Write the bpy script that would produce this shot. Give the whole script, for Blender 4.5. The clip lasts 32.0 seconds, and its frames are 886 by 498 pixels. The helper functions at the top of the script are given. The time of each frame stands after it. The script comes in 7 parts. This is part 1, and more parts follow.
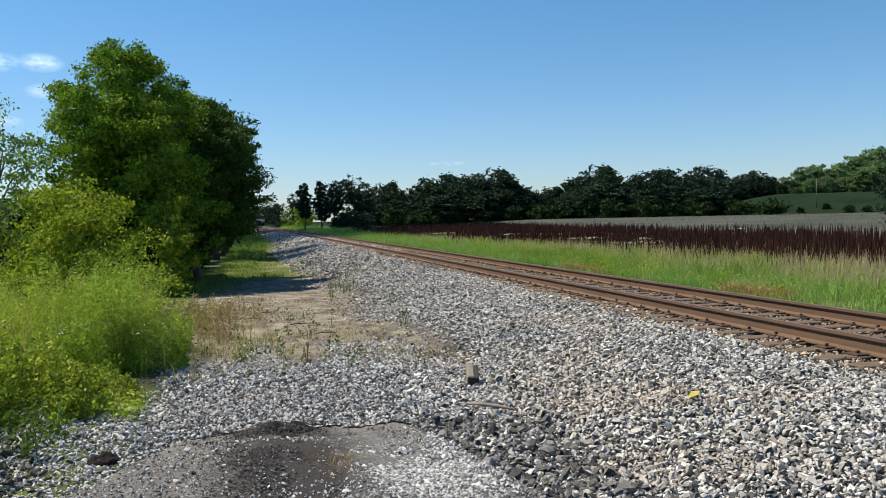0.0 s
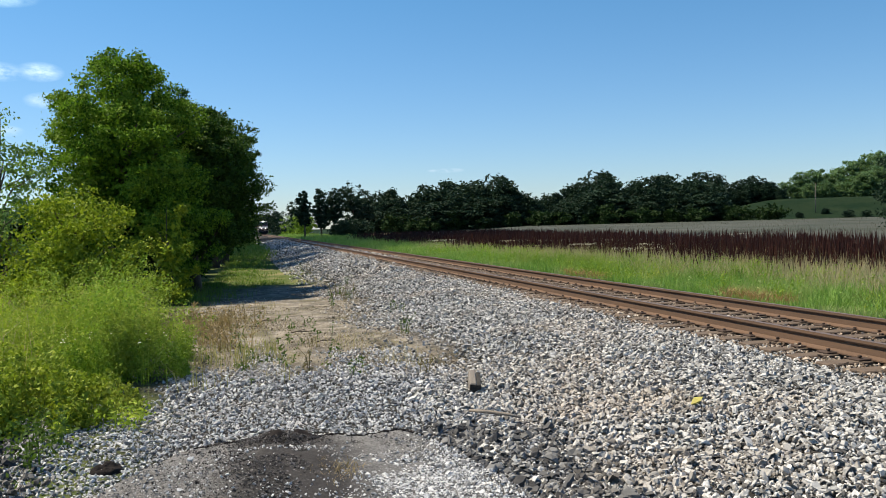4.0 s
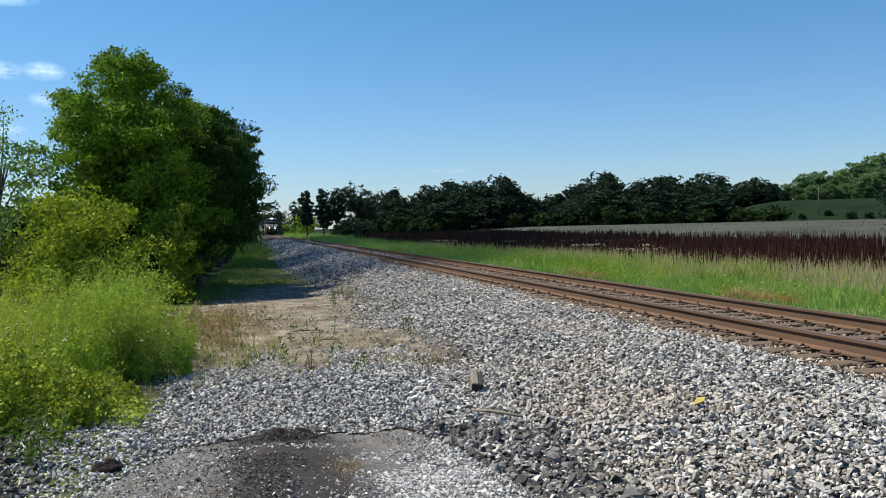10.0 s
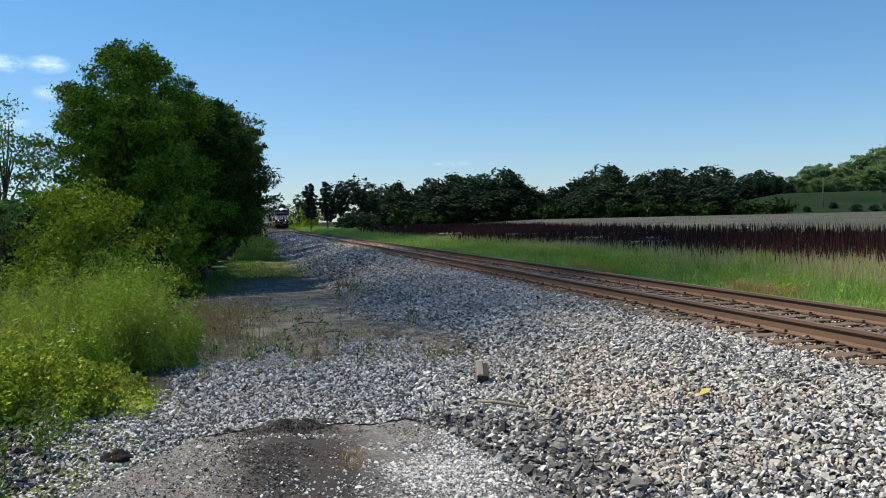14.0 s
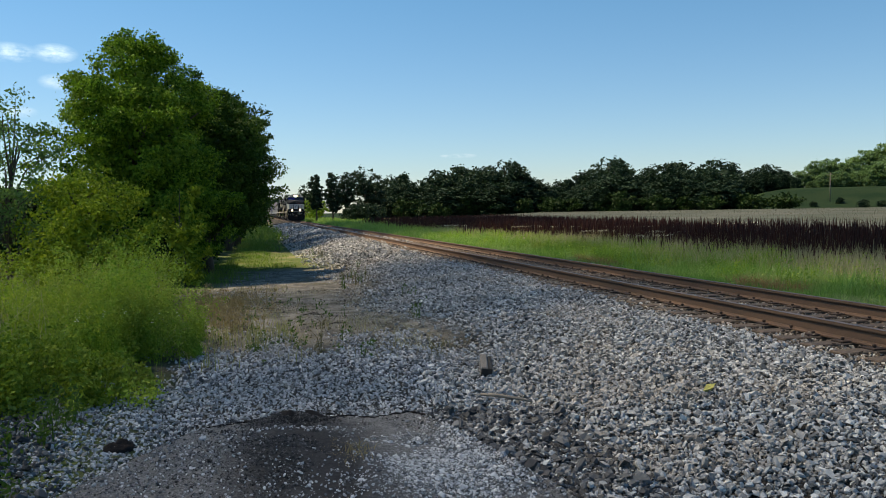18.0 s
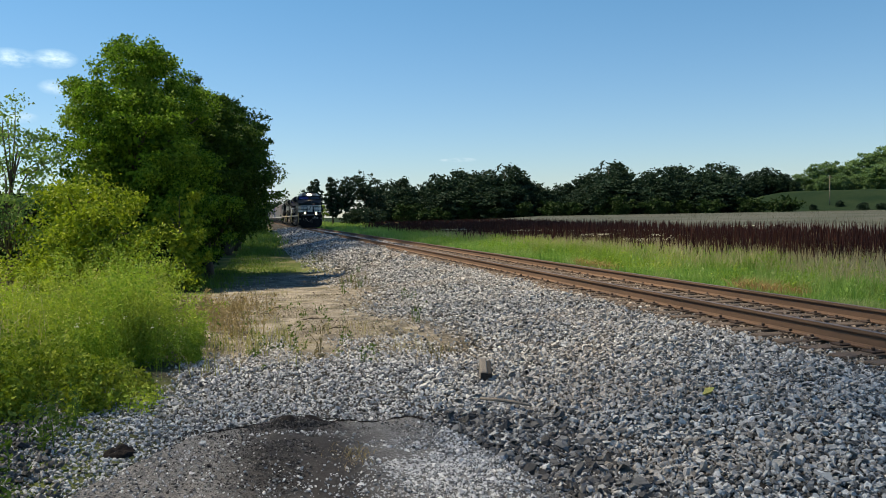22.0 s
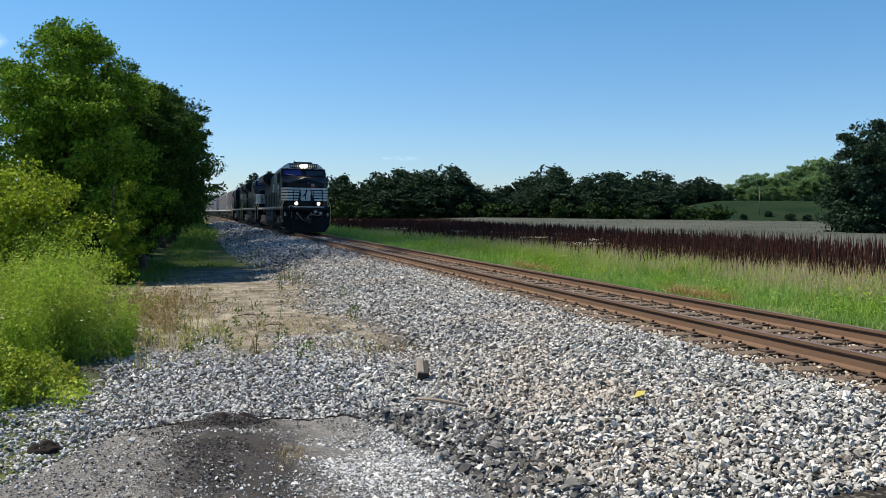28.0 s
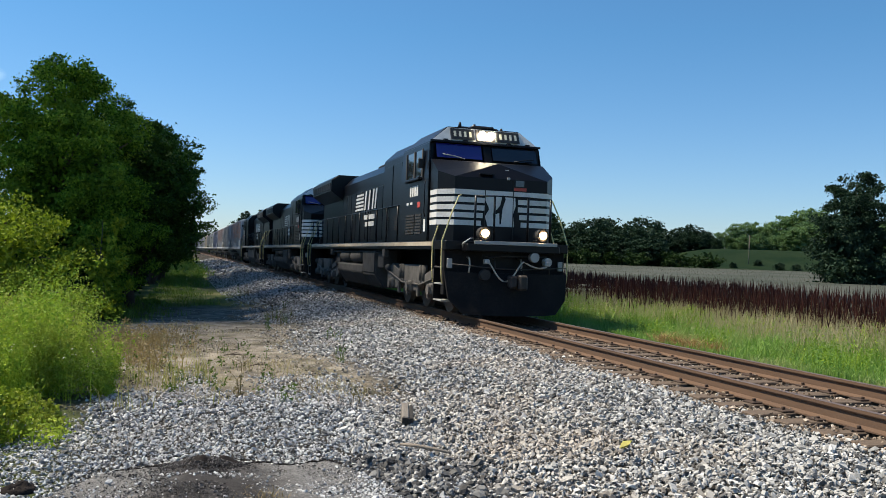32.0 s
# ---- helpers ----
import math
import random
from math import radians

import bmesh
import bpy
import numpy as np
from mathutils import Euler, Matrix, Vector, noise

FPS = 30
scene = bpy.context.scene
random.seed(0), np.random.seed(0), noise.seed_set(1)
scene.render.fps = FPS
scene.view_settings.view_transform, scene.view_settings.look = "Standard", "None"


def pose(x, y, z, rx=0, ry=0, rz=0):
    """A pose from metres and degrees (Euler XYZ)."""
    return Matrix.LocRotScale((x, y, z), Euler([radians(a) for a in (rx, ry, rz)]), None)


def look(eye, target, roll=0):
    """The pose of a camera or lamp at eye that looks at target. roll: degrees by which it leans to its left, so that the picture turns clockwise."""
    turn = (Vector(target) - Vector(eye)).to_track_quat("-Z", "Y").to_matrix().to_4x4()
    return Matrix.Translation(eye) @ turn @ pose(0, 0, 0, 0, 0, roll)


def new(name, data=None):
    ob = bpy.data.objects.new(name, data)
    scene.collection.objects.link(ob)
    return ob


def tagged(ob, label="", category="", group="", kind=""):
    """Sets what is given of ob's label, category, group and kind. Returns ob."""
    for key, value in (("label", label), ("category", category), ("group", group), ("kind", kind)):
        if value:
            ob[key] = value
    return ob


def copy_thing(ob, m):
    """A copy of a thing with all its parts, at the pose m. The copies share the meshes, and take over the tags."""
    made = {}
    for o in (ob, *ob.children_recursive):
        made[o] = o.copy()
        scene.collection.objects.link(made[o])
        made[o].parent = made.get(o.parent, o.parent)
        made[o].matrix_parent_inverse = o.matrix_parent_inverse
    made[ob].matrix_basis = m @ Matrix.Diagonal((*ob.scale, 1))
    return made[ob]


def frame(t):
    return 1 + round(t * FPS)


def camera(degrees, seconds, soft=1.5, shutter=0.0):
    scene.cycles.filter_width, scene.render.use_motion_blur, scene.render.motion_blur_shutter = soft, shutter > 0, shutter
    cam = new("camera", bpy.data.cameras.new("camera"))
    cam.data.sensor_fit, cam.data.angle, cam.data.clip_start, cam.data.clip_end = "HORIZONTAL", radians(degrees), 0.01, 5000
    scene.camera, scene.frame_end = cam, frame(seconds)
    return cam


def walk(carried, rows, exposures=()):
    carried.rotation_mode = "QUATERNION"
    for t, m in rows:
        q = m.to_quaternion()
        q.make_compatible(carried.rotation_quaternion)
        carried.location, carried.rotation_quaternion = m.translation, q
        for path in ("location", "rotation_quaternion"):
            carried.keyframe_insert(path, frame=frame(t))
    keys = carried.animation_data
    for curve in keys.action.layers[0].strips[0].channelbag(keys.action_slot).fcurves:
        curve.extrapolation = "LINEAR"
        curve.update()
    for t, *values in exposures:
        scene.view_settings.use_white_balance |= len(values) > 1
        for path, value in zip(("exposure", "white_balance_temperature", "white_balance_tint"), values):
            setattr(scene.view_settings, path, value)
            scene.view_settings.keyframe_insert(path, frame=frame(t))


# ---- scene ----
from collections import namedtuple
from itertools import product

# ---------------------------------------------------------------- camera
cam = camera(55.8, 32.0, soft=0.8)
PATH = [
    (0.0, pose(0.026, 0.003, 1.732, 87.934, 1.210, -13.446)),
    (0.5, pose(0.022, -0.002, 1.730, 87.828, 1.352, -13.491)),
    (1.0, pose(0.019, -0.000, 1.734, 87.778, 1.469, -13.554)),
    (1.5, pose(0.018, -0.000, 1.733, 87.829, 1.379, -13.438)),
    (2.0, pose(0.020, 0.005, 1.732, 88.423, 1.491, -13.534)),
    (2.5, pose(0.019, -0.004, 1.732, 88.382, 1.512, -13.365)),
    (3.0, pose(0.015, -0.001, 1.734, 88.349, 1.480, -13.316)),
    (3.5, pose(0.012, -0.002, 1.738, 88.390, 1.579, -13.471)),
    (5.5, pose(-0.016, 0.014, 1.727, 88.429, 1.334, -13.439)),
    (6.0, pose(-0.011, 0.012, 1.724, 88.375, 1.387, -13.430)),
    (6.5, pose(-0.004, 0.010, 1.731, 88.314, 1.411, -13.420)),
    (7.0, pose(0.003, 0.006, 1.734, 88.351, 1.608, -13.374)),
    (7.5, pose(0.003, 0.008, 1.727, 88.329, 1.780, -13.410)),
    (8.0, pose(0.004, 0.005, 1.732, 88.323, 1.615, -13.365)),
    (8.5, pose(-0.000, 0.000, 1.731, 88.297, 1.446, -13.421)),
    (9.0, pose(0.003, 0.003, 1.726, 88.367, 1.316, -13.340)),
    (9.5, pose(0.010, 0.007, 1.726, 88.395, 1.379, -13.324)),
    (10.0, pose(0.006, 0.018, 1.722, 88.436, 1.300, -13.328)),
    (10.5, pose(0.000, 0.021, 1.728, 88.414, 1.230, -13.320)),
    (11.0, pose(0.003, 0.015, 1.723, 88.447, 1.189, -13.161)),
    (11.5, pose(0.004, 0.008, 1.717, 88.400, 1.037, -13.096)),
    (12.0, pose(-0.006, 0.009, 1.726, 88.244, 1.178, -13.080)),
    (12.5, pose(-0.004, 0.005, 1.725, 88.182, 1.280, -13.148)),
    (13.0, pose(-0.000, -0.000, 1.720, 88.255, 1.600, -13.080)),
    (13.5, pose(-0.011, 0.007, 1.713, 88.138, 1.597, -13.076)),
    (14.0, pose(-0.014, 0.006, 1.711, 87.960, 1.355, -13.069)),
    (14.5, pose(-0.008, 0.022, 1.705, 87.372, 1.217, -12.890)),
    (16.5, pose(-0.008, 0.032, 1.719, 87.374, 0.818, -12.635)),
    (17.0, pose(-0.007, 0.037, 1.716, 87.368, 0.723, -12.550)),
    (17.5, pose(-0.007, 0.028, 1.719, 87.324, 0.760, -12.618)),
    (18.0, pose(-0.007, 0.025, 1.718, 87.416, 0.879, -12.699)),
    (18.5, pose(-0.011, 0.020, 1.723, 87.546, 0.766, -12.698)),
    (19.0, pose(-0.007, 0.023, 1.720, 87.492, 0.882, -12.756)),
    (19.5, pose(-0.004, 0.023, 1.720, 87.517, 0.893, -12.562)),
    (20.0, pose(-0.009, 0.017, 1.720, 87.579, 0.935, -12.623)),
    (20.5, pose(-0.015, 0.022, 1.723, 87.623, 0.868, -12.641)),
    (21.0, pose(-0.016, 0.021, 1.721, 87.657, 0.799, -12.634)),
    (21.5, pose(-0.008, 0.023, 1.719, 87.669, 0.892, -12.745)),
    (22.0, pose(-0.002, 0.006, 1.723, 87.697, 1.051, -12.702)),
    (22.5, pose(-0.008, 0.007, 1.724, 87.800, 1.009, -12.727)),
    (23.0, pose(-0.008, 0.007, 1.723, 87.748, 0.986, -12.832)),
    (23.5, pose(-0.000, 0.007, 1.721, 87.652, 0.878, -12.895)),
    (24.0, pose(-0.014, 0.014, 1.729, 87.575, 1.075, -13.025)),
    (24.5, pose(-0.015, 0.007, 1.726, 87.888, -0.163, -12.514)),
    (25.0, pose(-0.014, -0.003, 1.722, 87.939, -0.623, -12.684)),
    (25.5, pose(-0.009, -0.004, 1.722, 87.718, -0.717, -13.372)),
    (26.0, pose(-0.017, -0.006, 1.730, 87.826, -0.591, -14.282)),
    (26.5, pose(-0.025, 0.000, 1.734, 87.765, -0.659, -15.289)),
    (28.5, pose(-0.017, -0.001, 1.730, 87.637, -0.735, -16.991)),
    (29.0, pose(-0.015, 0.009, 1.732, 87.696, -0.878, -17.176)),
    (29.5, pose(-0.012, 0.009, 1.738, 88.912, -1.414, -17.144)),
    (30.0, pose(-0.010, 0.009, 1.739, 89.791, -1.957, -17.112)),
    (30.5, pose(-0.005, 0.006, 1.745, 89.919, -1.996, -17.255)),
    (31.0, pose(-0.004, 0.008, 1.746, 90.517, -1.908, -17.228)),
    (31.5, pose(0.005, -0.002, 1.746, 90.586, -1.938, -17.346)),
    (32.0, pose(0.008, -0.007, 1.754, 90.521, -1.946, -17.420)),
]

walk(cam, PATH, exposures=[
    (0.0, 0.55, 6750, 10), (1.0, 0.58, 6800, 10), (3.0, 0.63, 6800, 10), (6.0, 0.53, 6650, 10), (9.0, 0.51, 6550, 10), (12.0, 0.5, 6550, 10), (14.0, 0.54, 6650, 10), (17.0, 0.64, 7250, 10), (19.0, 0.68, 7800, 10), (21.0, 0.67, 7800, 10), (23.0, 0.57, 6950, 10), (25.0, 0.55, 6900, 10), (26.0, 0.55, 6800, 10), (29.0, 0.65, 6550, 10), (30.0, 0.65, 6600, 10), (32.0, 0.58, 6600, 10),
])

# ---------------------------------------------------------------- world and sun
SUN_ELEV, SUN_AZ = radians(56), math.atan2(-0.86, 0.51)
CLOUDS = ((-14.3, 9.9, 1.5, 0.5, 1.15), (-11.9, 10.0, 1.15, 0.5, 1.35), (-11.7, 8.3, 1.0, 0.42, 1.0), (-14.6, 14.2, 2.4, 0.5, 1.25), (-13.9, 6.4, 0.9, 0.3, 0.7), (14.0, 3.75, 0.9, 0.15, 0.55), (12.9, 3.75, 0.35, 0.1, 0.45))
world = bpy.data.worlds.new("sky")
scene.world = world
world.use_nodes = True
wt = world.node_tree
wt.nodes.clear()
w_out = wt.nodes.new("ShaderNodeOutputWorld")
w_bg = wt.nodes.new("ShaderNodeBackground")
w_sky = wt.nodes.new("ShaderNodeTexSky")
w_sky.sky_type, w_sky.sun_disc = "NISHITA", False
w_sky.sun_elevation, w_sky.sun_rotation = SUN_ELEV, SUN_AZ % (2 * math.pi)
w_sky.air_density, w_sky.dust_density, w_sky.ozone_density = 1.0, 0.2, 3.0
w_bg.inputs["Strength"].default_value = 0.077
# a few small fair-weather clouds low in the sky: centre (degrees right of the track, degrees up), half width, half height, weight
w_tc = wt.nodes.new("ShaderNodeTexCoord")
w_noise = wt.nodes.new("ShaderNodeTexNoise")
w_noise.inputs["Scale"].default_value, w_noise.inputs["Detail"].default_value, w_noise.inputs["Roughness"].default_value = 30.0, 8.0, 0.62
w_map = wt.nodes.new("ShaderNodeMapping")
w_map.inputs["Scale"].default_value = (1, 1, 2.2)
wt.links.new(w_tc.outputs["Generated"], w_map.inputs[0])
wt.links.new(w_map.outputs[0], w_noise.inputs["Vector"])
cover = None
for az, el, wide, tall, weight in CLOUDS:
    a, e = radians(az), radians(el)
    c = Vector((math.sin(a) * math.cos(e), math.cos(a) * math.cos(e), math.sin(e)))
    sub = wt.nodes.new("ShaderNodeVectorMath")
    sub.operation = "SUBTRACT"
    sub.inputs[1].default_value = c
    wt.links.new(w_tc.outputs["Generated"], sub.inputs[0])
    turn = wt.nodes.new("ShaderNodeMapping")
    turn.vector_type = "POINT"
    turn.inputs["Rotation"].default_value = (0, 0, a)
    turn.inputs["Scale"].default_value = (1 / radians(wide), 1 / radians(wide), 1 / radians(tall))
    wt.links.new(sub.outputs[0], turn.inputs[0])
    ln = wt.nodes.new("ShaderNodeVectorMath")
    ln.operation = "LENGTH"
    wt.links.new(turn.outputs[0], ln.inputs[0])
    puff = wt.nodes.new("ShaderNodeMapRange")
    puff.inputs["From Min"].default_value, puff.inputs["From Max"].default_value = 1.25, 0.0
    puff.inputs["To Max"].default_value = weight
    wt.links.new(ln.outputs["Value"], puff.inputs["Value"])
    if cover is None:
        cover = puff.outputs[0]
    else:
        mx = wt.nodes.new("ShaderNodeMath")
        mx.operation = "MAXIMUM"
        wt.links.new(cover, mx.inputs[0])
        wt.links.new(puff.outputs[0], mx.inputs[1])
        cover = mx.outputs[0]
w_mul = wt.nodes.new("ShaderNodeMath")
w_mul.operation = "MULTIPLY"
w_edge = wt.nodes.new("ShaderNodeMapRange")
w_edge.inputs["From Min"].default_value, w_edge.inputs["From Max"].default_value = 0.38, 0.66
wt.links.new(w_noise.outputs["Fac"], w_edge.inputs["Value"])
wt.links.new(cover, w_mul.inputs[0])
wt.links.new(w_edge.outputs[0], w_mul.inputs[1])
w_mix = wt.nodes.new("ShaderNodeMix")
w_mix.data_type, w_mix.clamp_factor = "RGBA", True
w_mix.inputs[7].default_value = (12.8, 11.2, 10.2, 1)
wt.links.new(w_mul.outputs[0], w_mix.inputs["Factor"])
wt.links.new(w_sky.outputs[0], w_mix.inputs[6])
w_tint = wt.nodes.new("ShaderNodeMix")
w_tint.data_type, w_tint.blend_type = "RGBA", "MULTIPLY"
w_tint.inputs["Factor"].default_value = 1.0
w_sep = wt.nodes.new("ShaderNodeSeparateXYZ")
w_rise = wt.nodes.new("ShaderNodeMapRange")
w_rise.inputs["From Min"].default_value, w_rise.inputs["From Max"].default_value = 0.0, 0.26
w_hue = wt.nodes.new("ShaderNodeMix")
w_hue.data_type = "RGBA"
w_hue.inputs[6].default_value, w_hue.inputs[7].default_value = (0.80, 0.92, 1.16, 1), (0.56, 0.97, 1.18, 1)
wt.links.new(w_tc.outputs["Generated"], w_sep.inputs[0])
wt.links.new(w_sep.outputs[2], w_rise.inputs["Value"])
wt.links.new(w_rise.outputs[0], w_hue.inputs["Factor"])
wt.links.new(w_hue.outputs[2], w_tint.inputs[7])
wt.links.new(w_mix.outputs[2], w_tint.inputs[6])
wt.links.new(w_tint.outputs[2], w_bg.inputs[0])
wt.links.new(w_bg.outputs[0], w_out.inputs[0])

sun = new("sun", bpy.data.lights.new("sun", "SUN"))
sun.data.energy, sun.data.angle, sun.data.color = 5.0, radians(0.55), (1.0, 0.91, 0.74)
to_sun = Vector((math.sin(SUN_AZ) * math.cos(SUN_ELEV), math.cos(SUN_AZ) * math.cos(SUN_ELEV), math.sin(SUN_ELEV)))
sun.matrix_world = look(to_sun * 60, (0, 0, 0))


# ---------------------------------------------------------------- materials
def nodes_of(name):
    m = bpy.data.materials.new(name)
    m.use_nodes = True
    nt = m.node_tree
    return m, nt, nt.nodes["Principled BSDF"]


def mixed(nt, fac, a, b):
    n = nt.nodes.new("ShaderNodeMix")
    n.data_type = "RGBA"
    for sock, v in ((n.inputs["Factor"], fac), (n.inputs[6], a), (n.inputs[7], b)):
        if isinstance(v, bpy.types.NodeSocket):
            nt.links.new(v, sock)
        elif isinstance(v, (int, float)):
            sock.default_value = v
        else:
            sock.default_value = (*v, 1)
    return n.outputs[2]


def noise_of(nt, scale, detail=4.0, rough=0.6, coord="Object", stretch=None):
    tc = nt.nodes.new("ShaderNodeTexCoord")
    n = nt.nodes.new("ShaderNodeTexNoise")
    n.inputs["Scale"].default_value, n.inputs["Detail"].default_value, n.inputs["Roughness"].default_value = scale, detail, rough
    src = tc.outputs[coord]
    if stretch:
        mp = nt.nodes.new("ShaderNodeMapping")
        mp.inputs["Scale"].default_value = stretch
        nt.links.new(src, mp.inputs[0])
        src = mp.outputs[0]
    nt.links.new(src, n.inputs["Vector"])
    return n.outputs["Fac"]


def ramp_of(nt, fac, lo, hi):
    n = nt.nodes.new("ShaderNodeMapRange")
    n.inputs["From Min"].default_value, n.inputs["From Max"].default_value = lo, hi
    n.clamp = True
    nt.links.new(fac, n.inputs["Value"])
    return n.outputs["Result"]


def maths(nt, op, a, b=None):
    n = nt.nodes.new("ShaderNodeMath")
    n.operation = op
    for i, v in enumerate((a, b)):
        if isinstance(v, bpy.types.NodeSocket):
            nt.links.new(v, n.inputs[i])
        elif v is not None:
            n.inputs[i].default_value = v
    return n.outputs[0]


def bumped(nt, bsdf, height, strength=0.4, distance=0.02):
    b = nt.nodes.new("ShaderNodeBump")
    b.inputs["Strength"].default_value, b.inputs["Distance"].default_value = strength, distance
    nt.links.new(height, b.inputs["Height"])
    nt.links.new(b.outputs[0], bsdf.inputs["Normal"])


def plain(name, base, dark, rough=0.6, metal=0.0, scale=3.0, fine=40.0, bump=0.15, stretch=None):
    """A surface of two tones of one colour, worn at a large scale and grained at a small one."""
    m, nt, b = nodes_of(name)
    big, small = noise_of(nt, scale, 5, 0.65, stretch=stretch), noise_of(nt, fine, 3, 0.6)
    f = maths(nt, "MULTIPLY", ramp_of(nt, big, 0.38, 0.68), ramp_of(nt, small, 0.2, 0.75))
    nt.links.new(mixed(nt, f, base, dark), b.inputs["Base Color"])
    r = nt.nodes.new("ShaderNodeMapRange")
    r.inputs["To Min"].default_value, r.inputs["To Max"].default_value = max(0.03, rough - 0.12), min(1, rough + 0.12)
    nt.links.new(small, r.inputs["Value"])
    nt.links.new(r.outputs[0], b.inputs["Roughness"])
    b.inputs["Metallic"].default_value = metal
    if bump:
        bumped(nt, b, small, bump, 0.01)
    return m


def foliage(name, a, b_, c=None, trans=0.35, tint=1.6):
    """Leaves or blades: a spread of greens by piece, with light let through."""
    m, nt, b = nodes_of(name)
    geo = nt.nodes.new("ShaderNodeNewGeometry")
    rnd = geo.outputs["Random Per Island"]
    col = mixed(nt, rnd, a, b_)
    if c:
        col = mixed(nt, ramp_of(nt, noise_of(nt, 0.6, 3), 0.5, 0.72), col, c)
    nt.links.new(col, b.inputs["Base Color"])
    b.inputs["Roughness"].default_value = 0.55
    b.inputs["Specular IOR Level"].default_value = 0.08
    t = nt.nodes.new("ShaderNodeBsdfTranslucent")
    nt.links.new(mixed(nt, 0.5, col, (min(1, a[0] * tint * 1.5), min(1, a[1] * tint * 1.4), a[2] * 0.6)), t.inputs["Color"])
    mx = nt.nodes.new("ShaderNodeMixShader")
    mx.inputs[0].default_value = trans
    nt.links.new(b.outputs[0], mx.inputs[1])
    nt.links.new(t.outputs[0], mx.inputs[2])
    nt.links.new(mx.outputs[0], nt.nodes["Material Output"].inputs["Surface"])
    return m


def glow(name, color, strength):
    m, nt, b = nodes_of(name)
    b.inputs["Base Color"].default_value = (*color, 1)
    b.inputs["Emission Color"].default_value = (*color, 1)
    b.inputs["Emission Strength"].default_value = strength
    return m


def stones_mat(name, greys, dust):
    m, nt, b = nodes_of(name)
    geo = nt.nodes.new("ShaderNodeNewGeometry")
    cr = nt.nodes.new("ShaderNodeValToRGB")
    els = cr.color_ramp.elements
    els[0].color, els[1].color = (*greys[0], 1), (*greys[-1], 1)
    for i, g in enumerate(greys[1:-1], 1):
        els.new(i / (len(greys) - 1)).color = (*g, 1)
    nt.links.new(geo.outputs["Random Per Island"], cr.inputs[0])
    tan = ramp_of(nt, noise_of(nt, 0.45, 3), 0.48, 0.7)
    col = mixed(nt, maths(nt, "MULTIPLY", tan, 0.55), cr.outputs[0], dust)
    col = mixed(nt, maths(nt, "MULTIPLY", ramp_of(nt, noise_of(nt, 60, 3), 0.45, 0.7), 0.35), col, (0.12, 0.11, 0.10))
    nt.links.new(col, b.inputs["Base Color"])
    b.inputs["Roughness"].default_value = 0.85
    b.inputs["Specular IOR Level"].default_value = 0.2
    bumped(nt, b, noise_of(nt, 120, 3), 0.3, 0.004)
    return m


M = {}
M["stone"] = stones_mat("ballast_stone", [(0.055, 0.054, 0.052), (0.17, 0.167, 0.162), (0.33, 0.325, 0.312), (0.43, 0.423, 0.408), (0.5, 0.492, 0.474), (0.7, 0.687, 0.66)], (0.5, 0.42, 0.34))
M["stone_blue"] = stones_mat("fine_stone", [(0.06, 0.061, 0.064), (0.22, 0.223, 0.23), (0.48, 0.482, 0.486), (0.57, 0.57, 0.57), (0.72, 0.716, 0.704)], (0.5, 0.46, 0.41))
M["stone_rust"] = stones_mat("rusty_stone", [(0.05, 0.036, 0.026), (0.14, 0.10, 0.072), (0.27, 0.21, 0.155), (0.42, 0.34, 0.265), (0.6, 0.53, 0.45)], (0.24, 0.15, 0.09))
M["stone_dust"] = stones_mat("dusty_stone", [(0.06, 0.05, 0.038), (0.18, 0.145, 0.105), (0.33, 0.275, 0.205), (0.48, 0.42, 0.34), (0.66, 0.61, 0.53)], (0.36, 0.28, 0.19))
M["stone_dark"] = stones_mat("dark_stone", [(0.035, 0.035, 0.037), (0.07, 0.07, 0.072), (0.12, 0.12, 0.121), (0.25, 0.247, 0.242)], (0.14, 0.12, 0.095))
M["crumb"] = stones_mat("tar_crumb", [(0.012, 0.011, 0.011), (0.035, 0.033, 0.033), (0.07, 0.066, 0.066), (0.2, 0.18, 0.175)], (0.09, 0.08, 0.075))
M["rail_side"] = plain("rail_rust", (0.125, 0.071, 0.042), (0.058, 0.035, 0.023), 0.9, 0.0, 1.3, 60, 0.15, (1, 0.5, 6))
M["rail_top"] = plain("rail_running_face", (0.17, 0.12, 0.095), (0.09, 0.062, 0.05), 0.55, 0.35, 2.0, 60, 0.05)
M["tie"] = plain("creosoted_timber", (0.125, 0.088, 0.062), (0.055, 0.04, 0.03), 0.92, 0, 6.0, 50, 0.6, (1, 12, 12))
M["iron"] = plain("rusty_iron", (0.06, 0.037, 0.026), (0.03, 0.02, 0.016), 0.9, 0.1, 8, 80)
